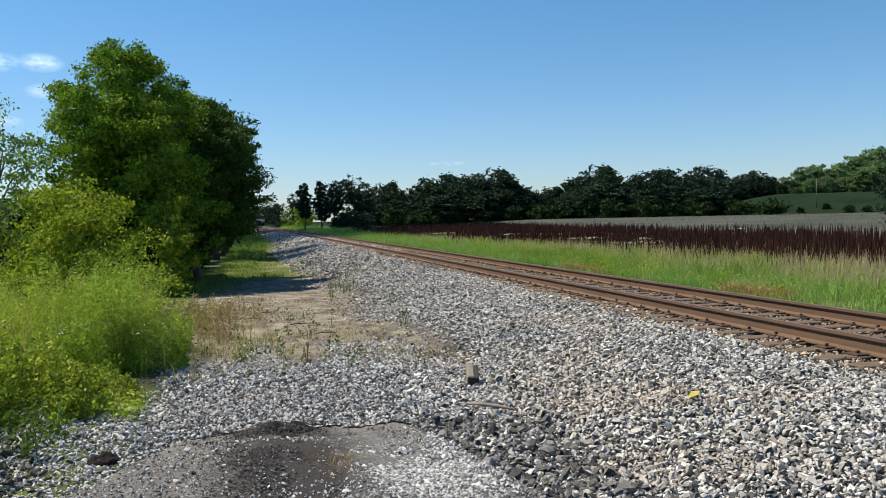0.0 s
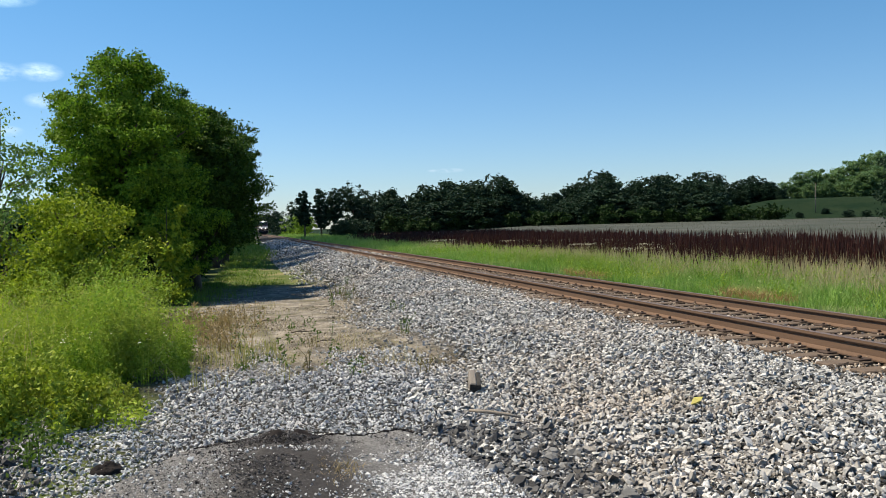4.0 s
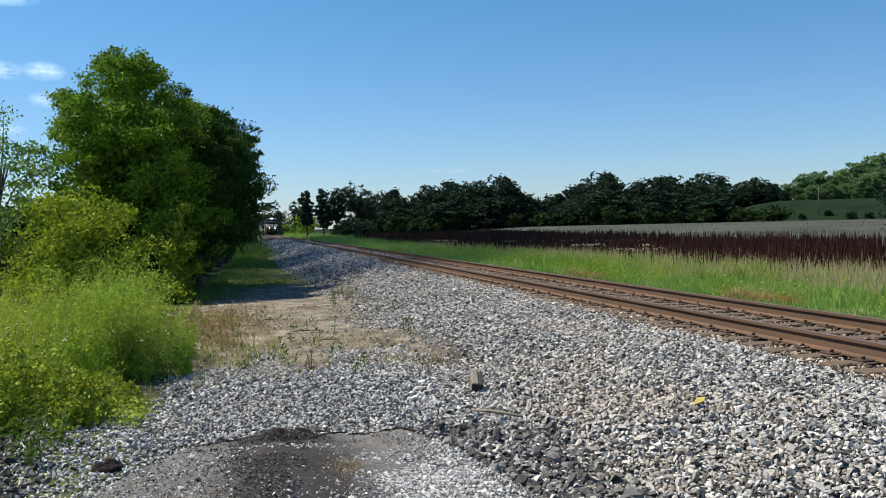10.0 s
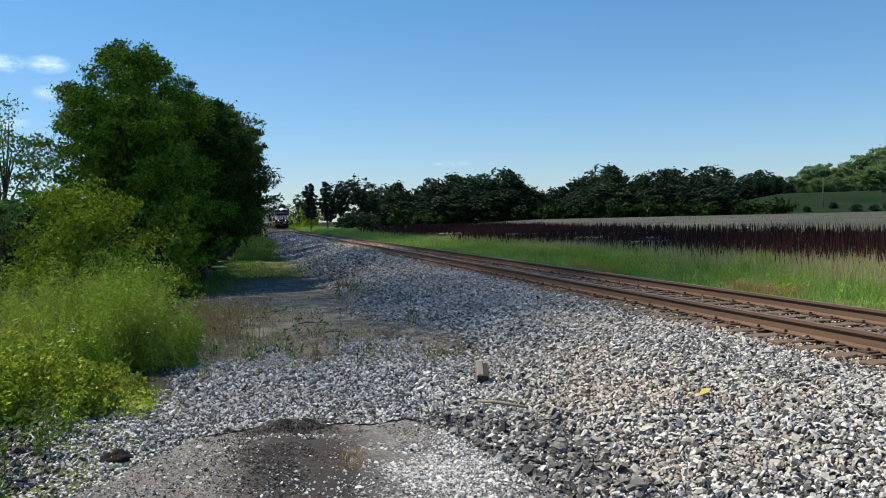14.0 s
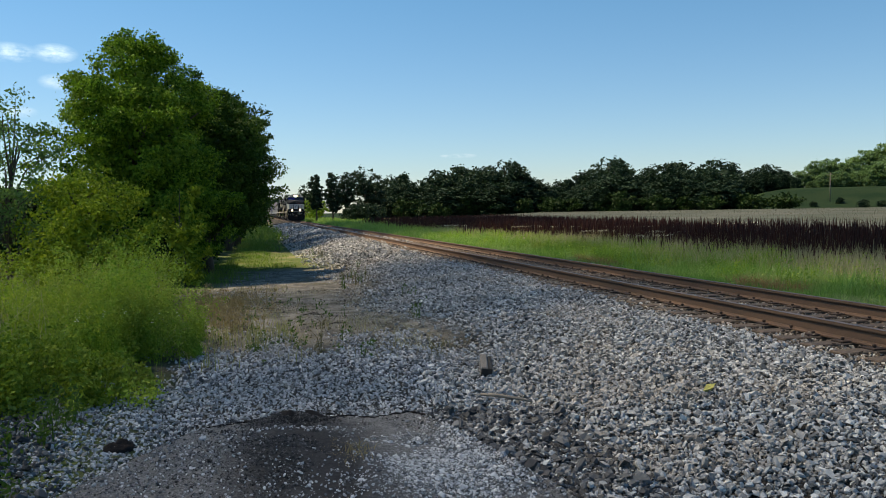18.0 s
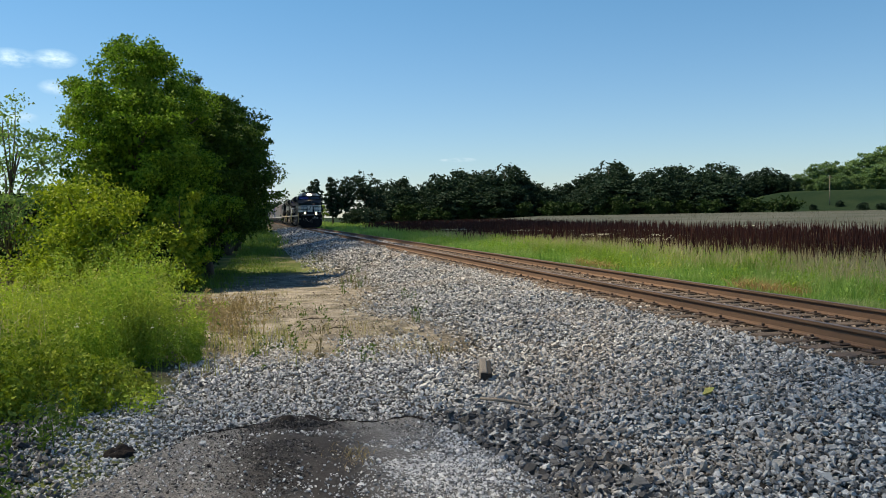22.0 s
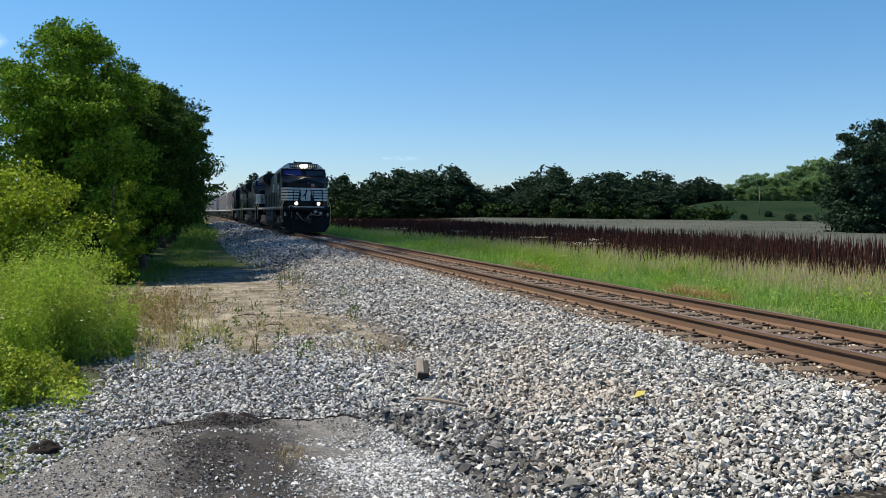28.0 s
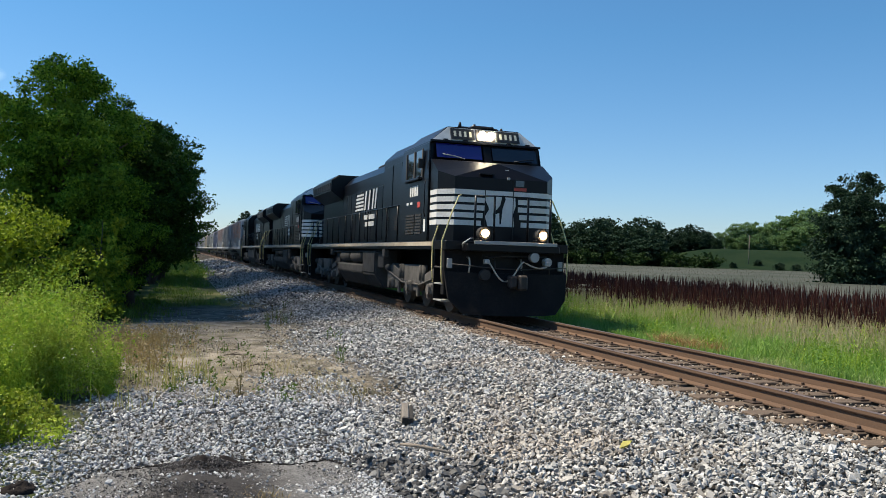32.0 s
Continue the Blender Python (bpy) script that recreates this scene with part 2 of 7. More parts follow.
def stained_asphalt():
    """Old grey asphalt with one dark tarry patch worn into it."""
    m = plain("old_asphalt", (0.3, 0.293, 0.288), (0.19, 0.184, 0.18), 0.95, 0, 1.6, 160, 1.0)
    nt = m.node_tree
    b = nt.nodes["Principled BSDF"]
    was = b.inputs["Base Color"].links[0].from_socket
    grain = noise_of(nt, 48, 8, 0.85)
    was = mixed(nt, ramp_of(nt, grain, 0.4, 0.6), (0.07, 0.067, 0.066), mixed(nt, ramp_of(nt, grain, 0.6, 0.72), was, (0.48, 0.475, 0.465)))
    bumped(nt, b, grain, 1.0, 0.012)
    tc = nt.nodes.new("ShaderNodeTexCoord")
    mp = nt.nodes.new("ShaderNodeMapping")
    mp.inputs["Location"].default_value, mp.inputs["Scale"].default_value = (-0.57, -3.63, 0), (1.9, 0.66, 0)
    nt.links.new(tc.outputs["Object"], mp.inputs[0])
    ln = nt.nodes.new("ShaderNodeVectorMath")
    ln.operation = "LENGTH"
    nt.links.new(mp.outputs[0], ln.inputs[0])
    d = maths(nt, "ADD", ln.outputs["Value"], maths(nt, "MULTIPLY", maths(nt, "SUBTRACT", noise_of(nt, 3.5, 5), 0.5), 1.1))
    patch = mixed(nt, noise_of(nt, 40, 4), (0.018, 0.0165, 0.0165), (0.09, 0.084, 0.083))
    nt.links.new(mixed(nt, ramp_of(nt, d, 0.5, 1.2), patch, was), b.inputs["Base Color"])
    return m


M["asphalt"] = stained_asphalt()
M["asphalt"].node_tree.nodes["Principled BSDF"].inputs["Specular IOR Level"].default_value = 0.06
M["tar"] = plain("loose_tar", (0.026, 0.022, 0.021), (0.010, 0.009, 0.009), 0.9, 0, 3, 70, 0.8)
M["tar"].node_tree.nodes["Principled BSDF"].inputs["Specular IOR Level"].default_value = 0.06
M["bark"] = plain("bark", (0.11, 0.085, 0.06), (0.045, 0.035, 0.027), 0.95, 0, 5, 40, 0.8, (3, 3, 0.6))
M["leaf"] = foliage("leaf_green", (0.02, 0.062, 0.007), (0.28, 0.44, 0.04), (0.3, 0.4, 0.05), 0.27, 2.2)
# darker copy of the leaf green: the row's shade is put into its colour
M["leaf_shaded"] = foliage("leaf_shaded_green", (0.022, 0.055, 0.01), (0.085, 0.15, 0.022), None, 0.14)
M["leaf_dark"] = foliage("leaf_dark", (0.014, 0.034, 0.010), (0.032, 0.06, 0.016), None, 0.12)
# cloud shade and sunlight on the far wood are put into these two greens
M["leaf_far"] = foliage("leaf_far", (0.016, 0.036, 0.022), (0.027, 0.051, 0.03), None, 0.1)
M["leaf_far_painted_sun"] = foliage("leaf_far_sun_tone", (0.08, 0.15, 0.075), (0.14, 0.22, 0.105), None, 0.3)
M["leaf_bush"] = foliage("leaf_yellow_green", (0.09, 0.15, 0.014), (0.4, 0.46, 0.045), None, 0.3)
M["leaf_pale"] = foliage("leaf_pale", (0.085, 0.16, 0.06), (0.18, 0.27, 0.1), None, 0.4)
M["weed"] = foliage("weed_green", (0.16, 0.26, 0.032), (0.46, 0.53, 0.085), (0.42, 0.42, 0.1), 0.3)
M["weed_deep"] = foliage("weed_deep_green", (0.1, 0.2, 0.026), (0.33, 0.45, 0.06), (0.4, 0.42, 0.09), 0.34)
M["weed_leafy"] = foliage("weed_yellow_green", (0.11, 0.175, 0.02), (0.36, 0.415, 0.052), (0.36, 0.33, 0.075), 0.26)
M["weed_dark"] = foliage("weed_low", (0.05, 0.10, 0.02), (0.10, 0.15, 0.03), None, 0.3)
M["russet"] = foliage("russet_weed", (0.33, 0.25, 0.15), (0.27, 0.22, 0.11), None, 0.2, 1.0)
M["straw"] = foliage("dry_grass", (0.36, 0.32, 0.18), (0.46, 0.42, 0.27), None, 0.3, 1.0)
M["grass"] = foliage("verge_grass", (0.08, 0.19, 0.045), (0.3, 0.44, 0.11), (0.42, 0.44, 0.2), 0.36)
M["lane_grass"] = foliage("lane_grass", (0.07, 0.15, 0.026), (0.22, 0.3, 0.06), (0.29, 0.28, 0.09), 0.28)
M["seed_grass"] = foliage("seed_grass", (0.3, 0.28, 0.17), (0.4, 0.37, 0.24), None, 0.3, 1.0)
M["dock"] = foliage("dock_stalk", (0.026, 0.010, 0.009), (0.055, 0.022, 0.017), None, 0.06)
M["dock_leaf"] = foliage("dry_stem", (0.22, 0.18, 0.10), (0.14, 0.13, 0.07), None, 0.2, 1.0)
M["pale_grass"] = foliage("pale_grass", (0.115, 0.112, 0.085), (0.07, 0.078, 0.055), None, 0.1, 1.0)
M["dead"] = foliage("dead_growth", (0.34, 0.2, 0.09), (0.26, 0.2, 0.09), None, 0.2, 1.0)
M["dock_dry"] = foliage("dry_dock", (0.1, 0.055, 0.04), (0.17, 0.1, 0.07), None, 0.1, 1.0)
M["pale_tuft"] = foliage("yellowing_grass", (0.26, 0.27, 0.09), (0.38, 0.36, 0.15), None, 0.3, 1.0)
M["petal"] = foliage("white_umbel", (0.62, 0.60, 0.52), (0.72, 0.70, 0.62), None, 0.3, 1.0)
M["old_wood"] = plain("weathered_wood", (0.24, 0.2, 0.16), (0.12, 0.1, 0.08), 0.9, 0, 8, 60, 0.5, (14, 1, 14))
M["grey_wood"] = plain("grey_sawn_wood", (0.2, 0.175, 0.15), (0.11, 0.095, 0.08), 0.9, 0, 8, 60, 0.5, (14, 1, 14))
# black that stands in for shade on the timber block
M["wood_black"] = plain("shaded_wood", (0.03, 0.027, 0.024), (0.015, 0.013, 0.012), 0.9, 0, 8, 60, 0.5)
M["yellow"] = plain("faded_yellow", (0.55, 0.48, 0.12), (0.4, 0.35, 0.12), 0.8, 0, 20, 90)


def ground_material():
    """Grass, dust and grit by place, the grit darkened for shade between stones; pale field far out."""
    m, nt, b = nodes_of("earth_and_grass")
    tc = nt.nodes.new("ShaderNodeTexCoord")
    sep = nt.nodes.new("ShaderNodeSeparateXYZ")
    nt.links.new(tc.outputs["Object"], sep.inputs[0])
    x, y = sep.outputs[0], sep.outputs[1]
    n1, n2, n3 = noise_of(nt, 0.35, 5), noise_of(nt, 3.0, 5), noise_of(nt, 30, 4)
    wob = maths(nt, "MULTIPLY", maths(nt, "SUBTRACT", n1, 0.5), 2.4)
    vor = nt.nodes.new("ShaderNodeTexVoronoi")
    vor.inputs["Scale"].default_value = 26.0
    nt.links.new(tc.outputs["Object"], vor.inputs["Vector"])
    vs = nt.nodes.new("ShaderNodeSeparateColor")
    nt.links.new(vor.outputs["Color"], vs.inputs[0])
    # grit with the shade of the stone gaps painted in: dark cells, darker rims
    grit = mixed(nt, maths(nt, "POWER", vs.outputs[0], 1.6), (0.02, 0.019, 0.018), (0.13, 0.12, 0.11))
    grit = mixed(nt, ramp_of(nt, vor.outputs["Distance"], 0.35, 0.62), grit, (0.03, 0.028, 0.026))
    dirt = mixed(nt, ramp_of(nt, n2, 0.35, 0.65), (0.3, 0.262, 0.21), (0.165, 0.143, 0.113))
    dirt = mixed(nt, maths(nt, "MULTIPLY", ramp_of(nt, n3, 0.5, 0.6), ramp_of(nt, n1, 0.42, 0.6)), dirt, (0.36, 0.34, 0.31))
    dirt = mixed(nt, maths(nt, "MULTIPLY", ramp_of(nt, noise_of(nt, 1.2, 4), 0.5, 0.62), 0.7), dirt, (0.13, 0.115, 0.06))
    dirt = mixed(nt, maths(nt, "MULTIPLY", ramp_of(nt, noise_of(nt, 2.2, 6, 0.7), 0.44, 0.6), 0.62), dirt, grit)
    green = mixed(nt, ramp_of(nt, n2, 0.3, 0.7), (0.05, 0.08, 0.022), (0.11, 0.125, 0.045))
    green = mixed(nt, ramp_of(nt, n1, 0.5, 0.7), green, (0.23, 0.20, 0.10))
    pale = mixed(nt, ramp_of(nt, noise_of(nt, 0.05, 5, 0.7), 0.35, 0.65), (0.09, 0.094, 0.085), (0.048, 0.057, 0.047))
    # bare dust behind the loose stone, then green
    yd = maths(nt, "ADD", y, wob)
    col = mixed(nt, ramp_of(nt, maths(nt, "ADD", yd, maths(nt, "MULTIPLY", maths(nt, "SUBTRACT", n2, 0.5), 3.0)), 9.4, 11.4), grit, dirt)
    col = mixed(nt, ramp_of(nt, yd, 29.0, 32.0), col, green)
    xw = maths(nt, "ADD", x, wob)
    col = mixed(nt, ramp_of(nt, maths(nt, "MULTIPLY", xw, -1), 0.7, 1.5), col, green)
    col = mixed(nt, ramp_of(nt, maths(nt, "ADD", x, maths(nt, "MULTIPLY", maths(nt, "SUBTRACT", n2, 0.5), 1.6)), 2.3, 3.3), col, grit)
    col = mixed(nt, ramp_of(nt, xw, 9.0, 10.2), col, green)
    col = mixed(nt, ramp_of(nt, xw, 12.5, 14.5), col, mixed(nt, n2, (0.13, 0.085, 0.05), (0.24, 0.2, 0.12)))
    far = ramp_of(nt, maths(nt, "SUBTRACT", xw, maths(nt, "MULTIPLY", y, 0.11)), 19.5, 22.0)
    col = mixed(nt, far, col, pale)
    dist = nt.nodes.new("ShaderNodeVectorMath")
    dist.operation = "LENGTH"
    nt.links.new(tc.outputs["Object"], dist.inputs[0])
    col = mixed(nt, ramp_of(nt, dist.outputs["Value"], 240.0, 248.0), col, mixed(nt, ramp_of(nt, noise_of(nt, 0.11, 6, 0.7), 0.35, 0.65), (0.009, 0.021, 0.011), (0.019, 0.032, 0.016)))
    nt.links.new(col, b.inputs["Base Color"])
    b.inputs["Roughness"].default_value = 0.95
    b.inputs["Specular IOR Level"].default_value = 0.03
    bumped(nt, b, n3, 0.6, 0.03)
    return m


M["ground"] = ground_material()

# ---------------------------------------------------------------- builders
TRACK_X, RAIL_Z, TIE_Z = 7.14, 0.40, 0.215
rng = np.random.default_rng(7)


def smooth(a, b, v):
    t = np.clip((v - a) / (b - a), 0, 1)
    return t * t * (3 - 2 * t)


def ground_z(x, y):
    """Height of the land: flat lane, raised track bed, ditch, level field, bank far off."""
    x, y = np.asarray(x, float), np.asarray(y, float)
    z = 0.17 * smooth(2.2, 5.2, x) - 0.22 * smooth(8.9, 10.8, x)
    z = z - 0.32 * smooth(13, 34, y) * smooth(4.6, 1.6, x)
    r, az = np.hypot(x, y), np.degrees(np.arctan2(x, y))
    z = z + 1.05 * smooth(70, 245, r) * smooth(13, 20, az) * smooth(130, 90, az)
    z = z + 6.3 * smooth(250, 286, r) * smooth(28.6, 35.6, az) * smooth(110, 70, az)
    z = z + 2.5 * smooth(330, 900, r) * smooth(8, 20, az)
    z = z + 0.02 * np.sin(x * 1.7 + y * 0.6) * np.sin(y * 0.9 - x * 0.4)
    return z


def mesh_of(name, verts, faces, material=None, flat=True):
    """A mesh from arrays: faces all of one size."""
    verts, faces = np.asarray(verts, np.float32), np.asarray(faces, np.int32)
    me = bpy.data.meshes.new(name)
    k = faces.shape[1]
    me.vertices.add(len(verts))
    me.vertices.foreach_set("co", verts.ravel())
    me.loops.add(faces.size)
    me.loops.foreach_set("vertex_index", faces.ravel())
    me.polygons.add(len(faces))
    me.polygons.foreach_set("loop_start", np.arange(0, faces.size, k, dtype=np.int32))
    me.polygons.foreach_set("use_smooth", np.full(len(faces), not flat))
    me.update(calc_edges=True)
    if material:
        me.materials.append(material)
    return me


def part(name, bm, material, parent=None, label="", smooth_faces=False):
    """Links a bmesh as one mesh object under a thing or under a part."""
    me = bpy.data.meshes.new(name)
    bmesh.ops.recalc_face_normals(bm, faces=bm.faces[:])
    if smooth_faces:
        for f in bm.faces:
            f.smooth = True
    bm.to_mesh(me)
    bm.free()
    me.materials.append(material)
    ob = new(name, me)
    ob.parent = parent
    return tagged(ob, label)


def array_part(name, verts, faces, material, parent=None, label="", flat=True):
    ob = new(name, mesh_of(name, verts, faces, material, flat))
    ob.parent = parent
    return tagged(ob, label)


def empty(name, m=None):
    ob = new(name)
    ob.empty_display_size = 0.2
    if m is not None:
        ob.matrix_world = m
    return ob


def box(bm, x0, x1, y0, y1, z0, z1, bevel=0.0):
    vs = [bm.verts.new(p) for p in product((x0, x1), (y0, y1), (z0, z1))]
    fs = [bm.faces.new([vs[i] for i in q]) for q in ((0, 1, 3, 2), (4, 6, 7, 5), (0, 4, 5, 1), (2, 3, 7, 6), (0, 2, 6, 4), (1, 5, 7, 3))]
    if bevel:
        es = list({e for f in fs for e in f.edges})
        bmesh.ops.bevel(bm, geom=es, offset=bevel, segments=1, affect="EDGES", clamp_overlap=True)
    return bm


def prism(bm, pts, axis, a, b):
    """A polygon of two coordinates drawn out along axis (0, 1, 2) from a to b."""
    def at(p, v):
        q = list(p)
        q.insert(axis, v)
        return q
    lo, hi = [bm.verts.new(at(p, a)) for p in pts], [bm.verts.new(at(p, b)) for p in pts]
    bm.faces.new(lo)
    bm.faces.new(hi[::-1])
    n = len(pts)
    for i in range(n):
        bm.faces.new((lo[i], hi[i], hi[(i + 1) % n], lo[(i + 1) % n]))
    return bm


def tube(bm, path, radii, sides=6):
    """A round bar along a path, of one radius or of one a point."""
    path = [Vector(p) for p in path]
    if isinstance(radii, (int, float)):
        radii = [radii] * len(path)
    rings, ref = [], None
    for i, p in enumerate(path):
        d = (path[min(i + 1, len(path) - 1)] - path[max(i - 1, 0)]).normalized()
        ref = ref or (Vector((1, 0, 0)) if abs(d.x) < 0.8 else Vector((0, 1, 0)))
        u = d.cross(ref).normalized()
        v = d.cross(u)
        rings.append([bm.verts.new(p + radii[i] * (math.cos(a) * u + math.sin(a) * v)) for a in (2 * math.pi * k / sides for k in range(sides))])
    for r0, r1 in zip(rings, rings[1:]):
        for k in range(sides):
            bm.faces.new((r0[k], r0[(k + 1) % sides], r1[(k + 1) % sides], r1[k]))
    bm.faces.new(rings[0][::-1])
    bm.faces.new(rings[-1])
    return bm


def unit(n, gen):
    v = gen.normal(size=(n, 3))
    return v / np.linalg.norm(v, axis=1, keepdims=True)


def leaf_quads(centres, size, gen, up=0.4):
    """Pointed leaves: one folded lozenge at each centre."""
    n = len(centres)
    nor = unit(n, gen) + np.array([0, 0, up])
    nor /= np.linalg.norm(nor, axis=1, keepdims=True)
    a = np.cross(nor, unit(n, gen))
    a /= np.linalg.norm(a, axis=1, keepdims=True)
    b = np.cross(nor, a)
    s = (size * gen.uniform(0.6, 1.3, n))[:, None]
    v = np.stack([centres - a * s, centres + b * s * 0.55 + nor * s * 0.12, centres + a * s, centres - b * s * 0.55 + nor * s * 0.12], 1).reshape(-1, 3)
    f = np.arange(4 * n).reshape(n, 4)
    return v, f


def blades(base, height, width, lean, gen, bend=0.5):
    """Grass blades: each a narrow strip of a quad and a tip, as two quads."""
    n = len(base)
    ang = gen.uniform(0, 2 * math.pi, n)
    side = np.stack([np.cos(ang), np.sin(ang), np.zeros(n)], 1)
    tilt = np.stack([gen.normal(size=n), gen.normal(size=n), np.zeros(n)], 1) * lean
    h = np.asarray(height)[:, None] * np.ones((n, 1))
    w = np.asarray(width) * np.ones(n)
    mid = base + np.array([0, 0, 1]) * h * 0.55 + tilt * h * bend * 0.6
    top = base + np.array([0, 0, 1]) * h + tilt * h * (1 + bend)
    s = side * w[:, None] * 0.5
    v = np.stack([base - s, base + s, mid + s * 0.8, mid - s * 0.8, top + s * 0.12, top - s * 0.12], 1).reshape(-1, 3)
    k = np.arange(n)[:, None] * 6
    f = np.concatenate([k + np.array([0, 1, 2, 3]), k + np.array([3, 2, 4, 5])])
    return v, f


CHIP_V = np.array([(1, 0, 0.1), (-1, 0, -0.1), (0.1, 1, 0), (-0.1, -1, 0.1), (0, 0.1, 1), (0.1, 0, -1)], float)
CHIP_F = np.array([(0, 2, 4), (2, 1, 4), (1, 3, 4), (3, 0, 4), (2, 0, 5), (1, 2, 5), (3, 1, 5), (0, 3, 5)])
BLOCK_V = np.array([p for p in product((-1, 1), (-1, 1), (-1, 1))], float) * 0.72
BLOCK_F = np.array([(0, 1, 3), (0, 3, 2), (4, 6, 7), (4, 7, 5), (0, 4, 5), (0, 5, 1), (2, 3, 7), (2, 7, 6), (0, 2, 6), (0, 6, 4), (1, 5, 7), (1, 7, 3)])


FLAT_V = np.array([(math.cos(a) * r, math.sin(a) * r, z) for r, z, o in ((1.0, -0.45, 0.0), (0.8, 0.5, 0.63)) for a in (o + 1.2566 * k for k in range(5))])
FLAT_F = np.array([(k, (k + 1) % 5, 5 + k) for k in range(5)] + [((k + 1) % 5, 5 + (k + 1) % 5, 5 + k) for k in range(5)] + [(5, 6, 7), (5, 7, 8), (5, 8, 9)])
FORMS = {"chip": (CHIP_V, CHIP_F), "block": (BLOCK_V, BLOCK_F), "flat": (FLAT_V, FLAT_F)}


def stones(points, size, gen, form="chip", tilt=0.75):
    """Broken stones at the points: six-cornered chips, eight-cornered blocks or ten-cornered slabs, lying more or less flat."""
    n = len(points)
    cv, cf = FORMS[form]
    r = unit(n, gen) * tilt + np.array([0, 0, 1.0])
    r /= np.linalg.norm(r, axis=1, keepdims=True)
    q = np.cross(r, unit(n, gen))
    q /= np.linalg.norm(q, axis=1, keepdims=True)
    p = np.cross(r, q)
    basis = np.stack([q, p, r], 1)
    sc = np.stack([gen.uniform(0.95, 1.55, n), gen.uniform(0.7, 1.1, n), gen.uniform(0.55, 0.95, n)], 1) * np.asarray(size)[:, None]
    shape = cv[None] * gen.uniform(0.8, 1.15, (n, len(cv), 1)) + gen.normal(0, 0.15, (n, len(cv), 3))
    v = np.einsum("nvk,nkj->nvj", shape * sc[:, None, :], basis)
    v += np.asarray(points)[:, None, :]
    f = (cf[None] + (np.arange(n) * len(cv))[:, None, None]).reshape(-1, 3)
    return v.reshape(-1, 3), f


# ---------------------------------------------------------------- the land
def build_ground():
    xs = np.unique(np.concatenate([np.linspace(-3500, -60, 30), np.linspace(-60, -8, 30), np.linspace(-8, 12, 81), np.linspace(12, 60, 40), np.linspace(60, 420, 60), np.linspace(420, 3500, 25)]))
    ys = np.unique(np.concatenate([np.linspace(-1500, -20, 12), np.linspace(-20, 40, 121), np.linspace(40, 120, 40), np.linspace(120, 420, 60), np.linspace(420, 4200, 30)]))
    gx, gy = np.meshgrid(xs, ys)
    v = np.stack([gx, gy, ground_z(gx, gy)], -1).reshape(-1, 3)
    w = len(xs)
    i, j = np.meshgrid(np.arange(w - 1), np.arange(len(ys) - 1))
    k = (j * w + i).ravel()
    f = np.stack([k, k + 1, k + w + 1, k + w], 1)
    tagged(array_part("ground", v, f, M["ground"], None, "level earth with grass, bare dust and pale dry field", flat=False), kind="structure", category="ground")


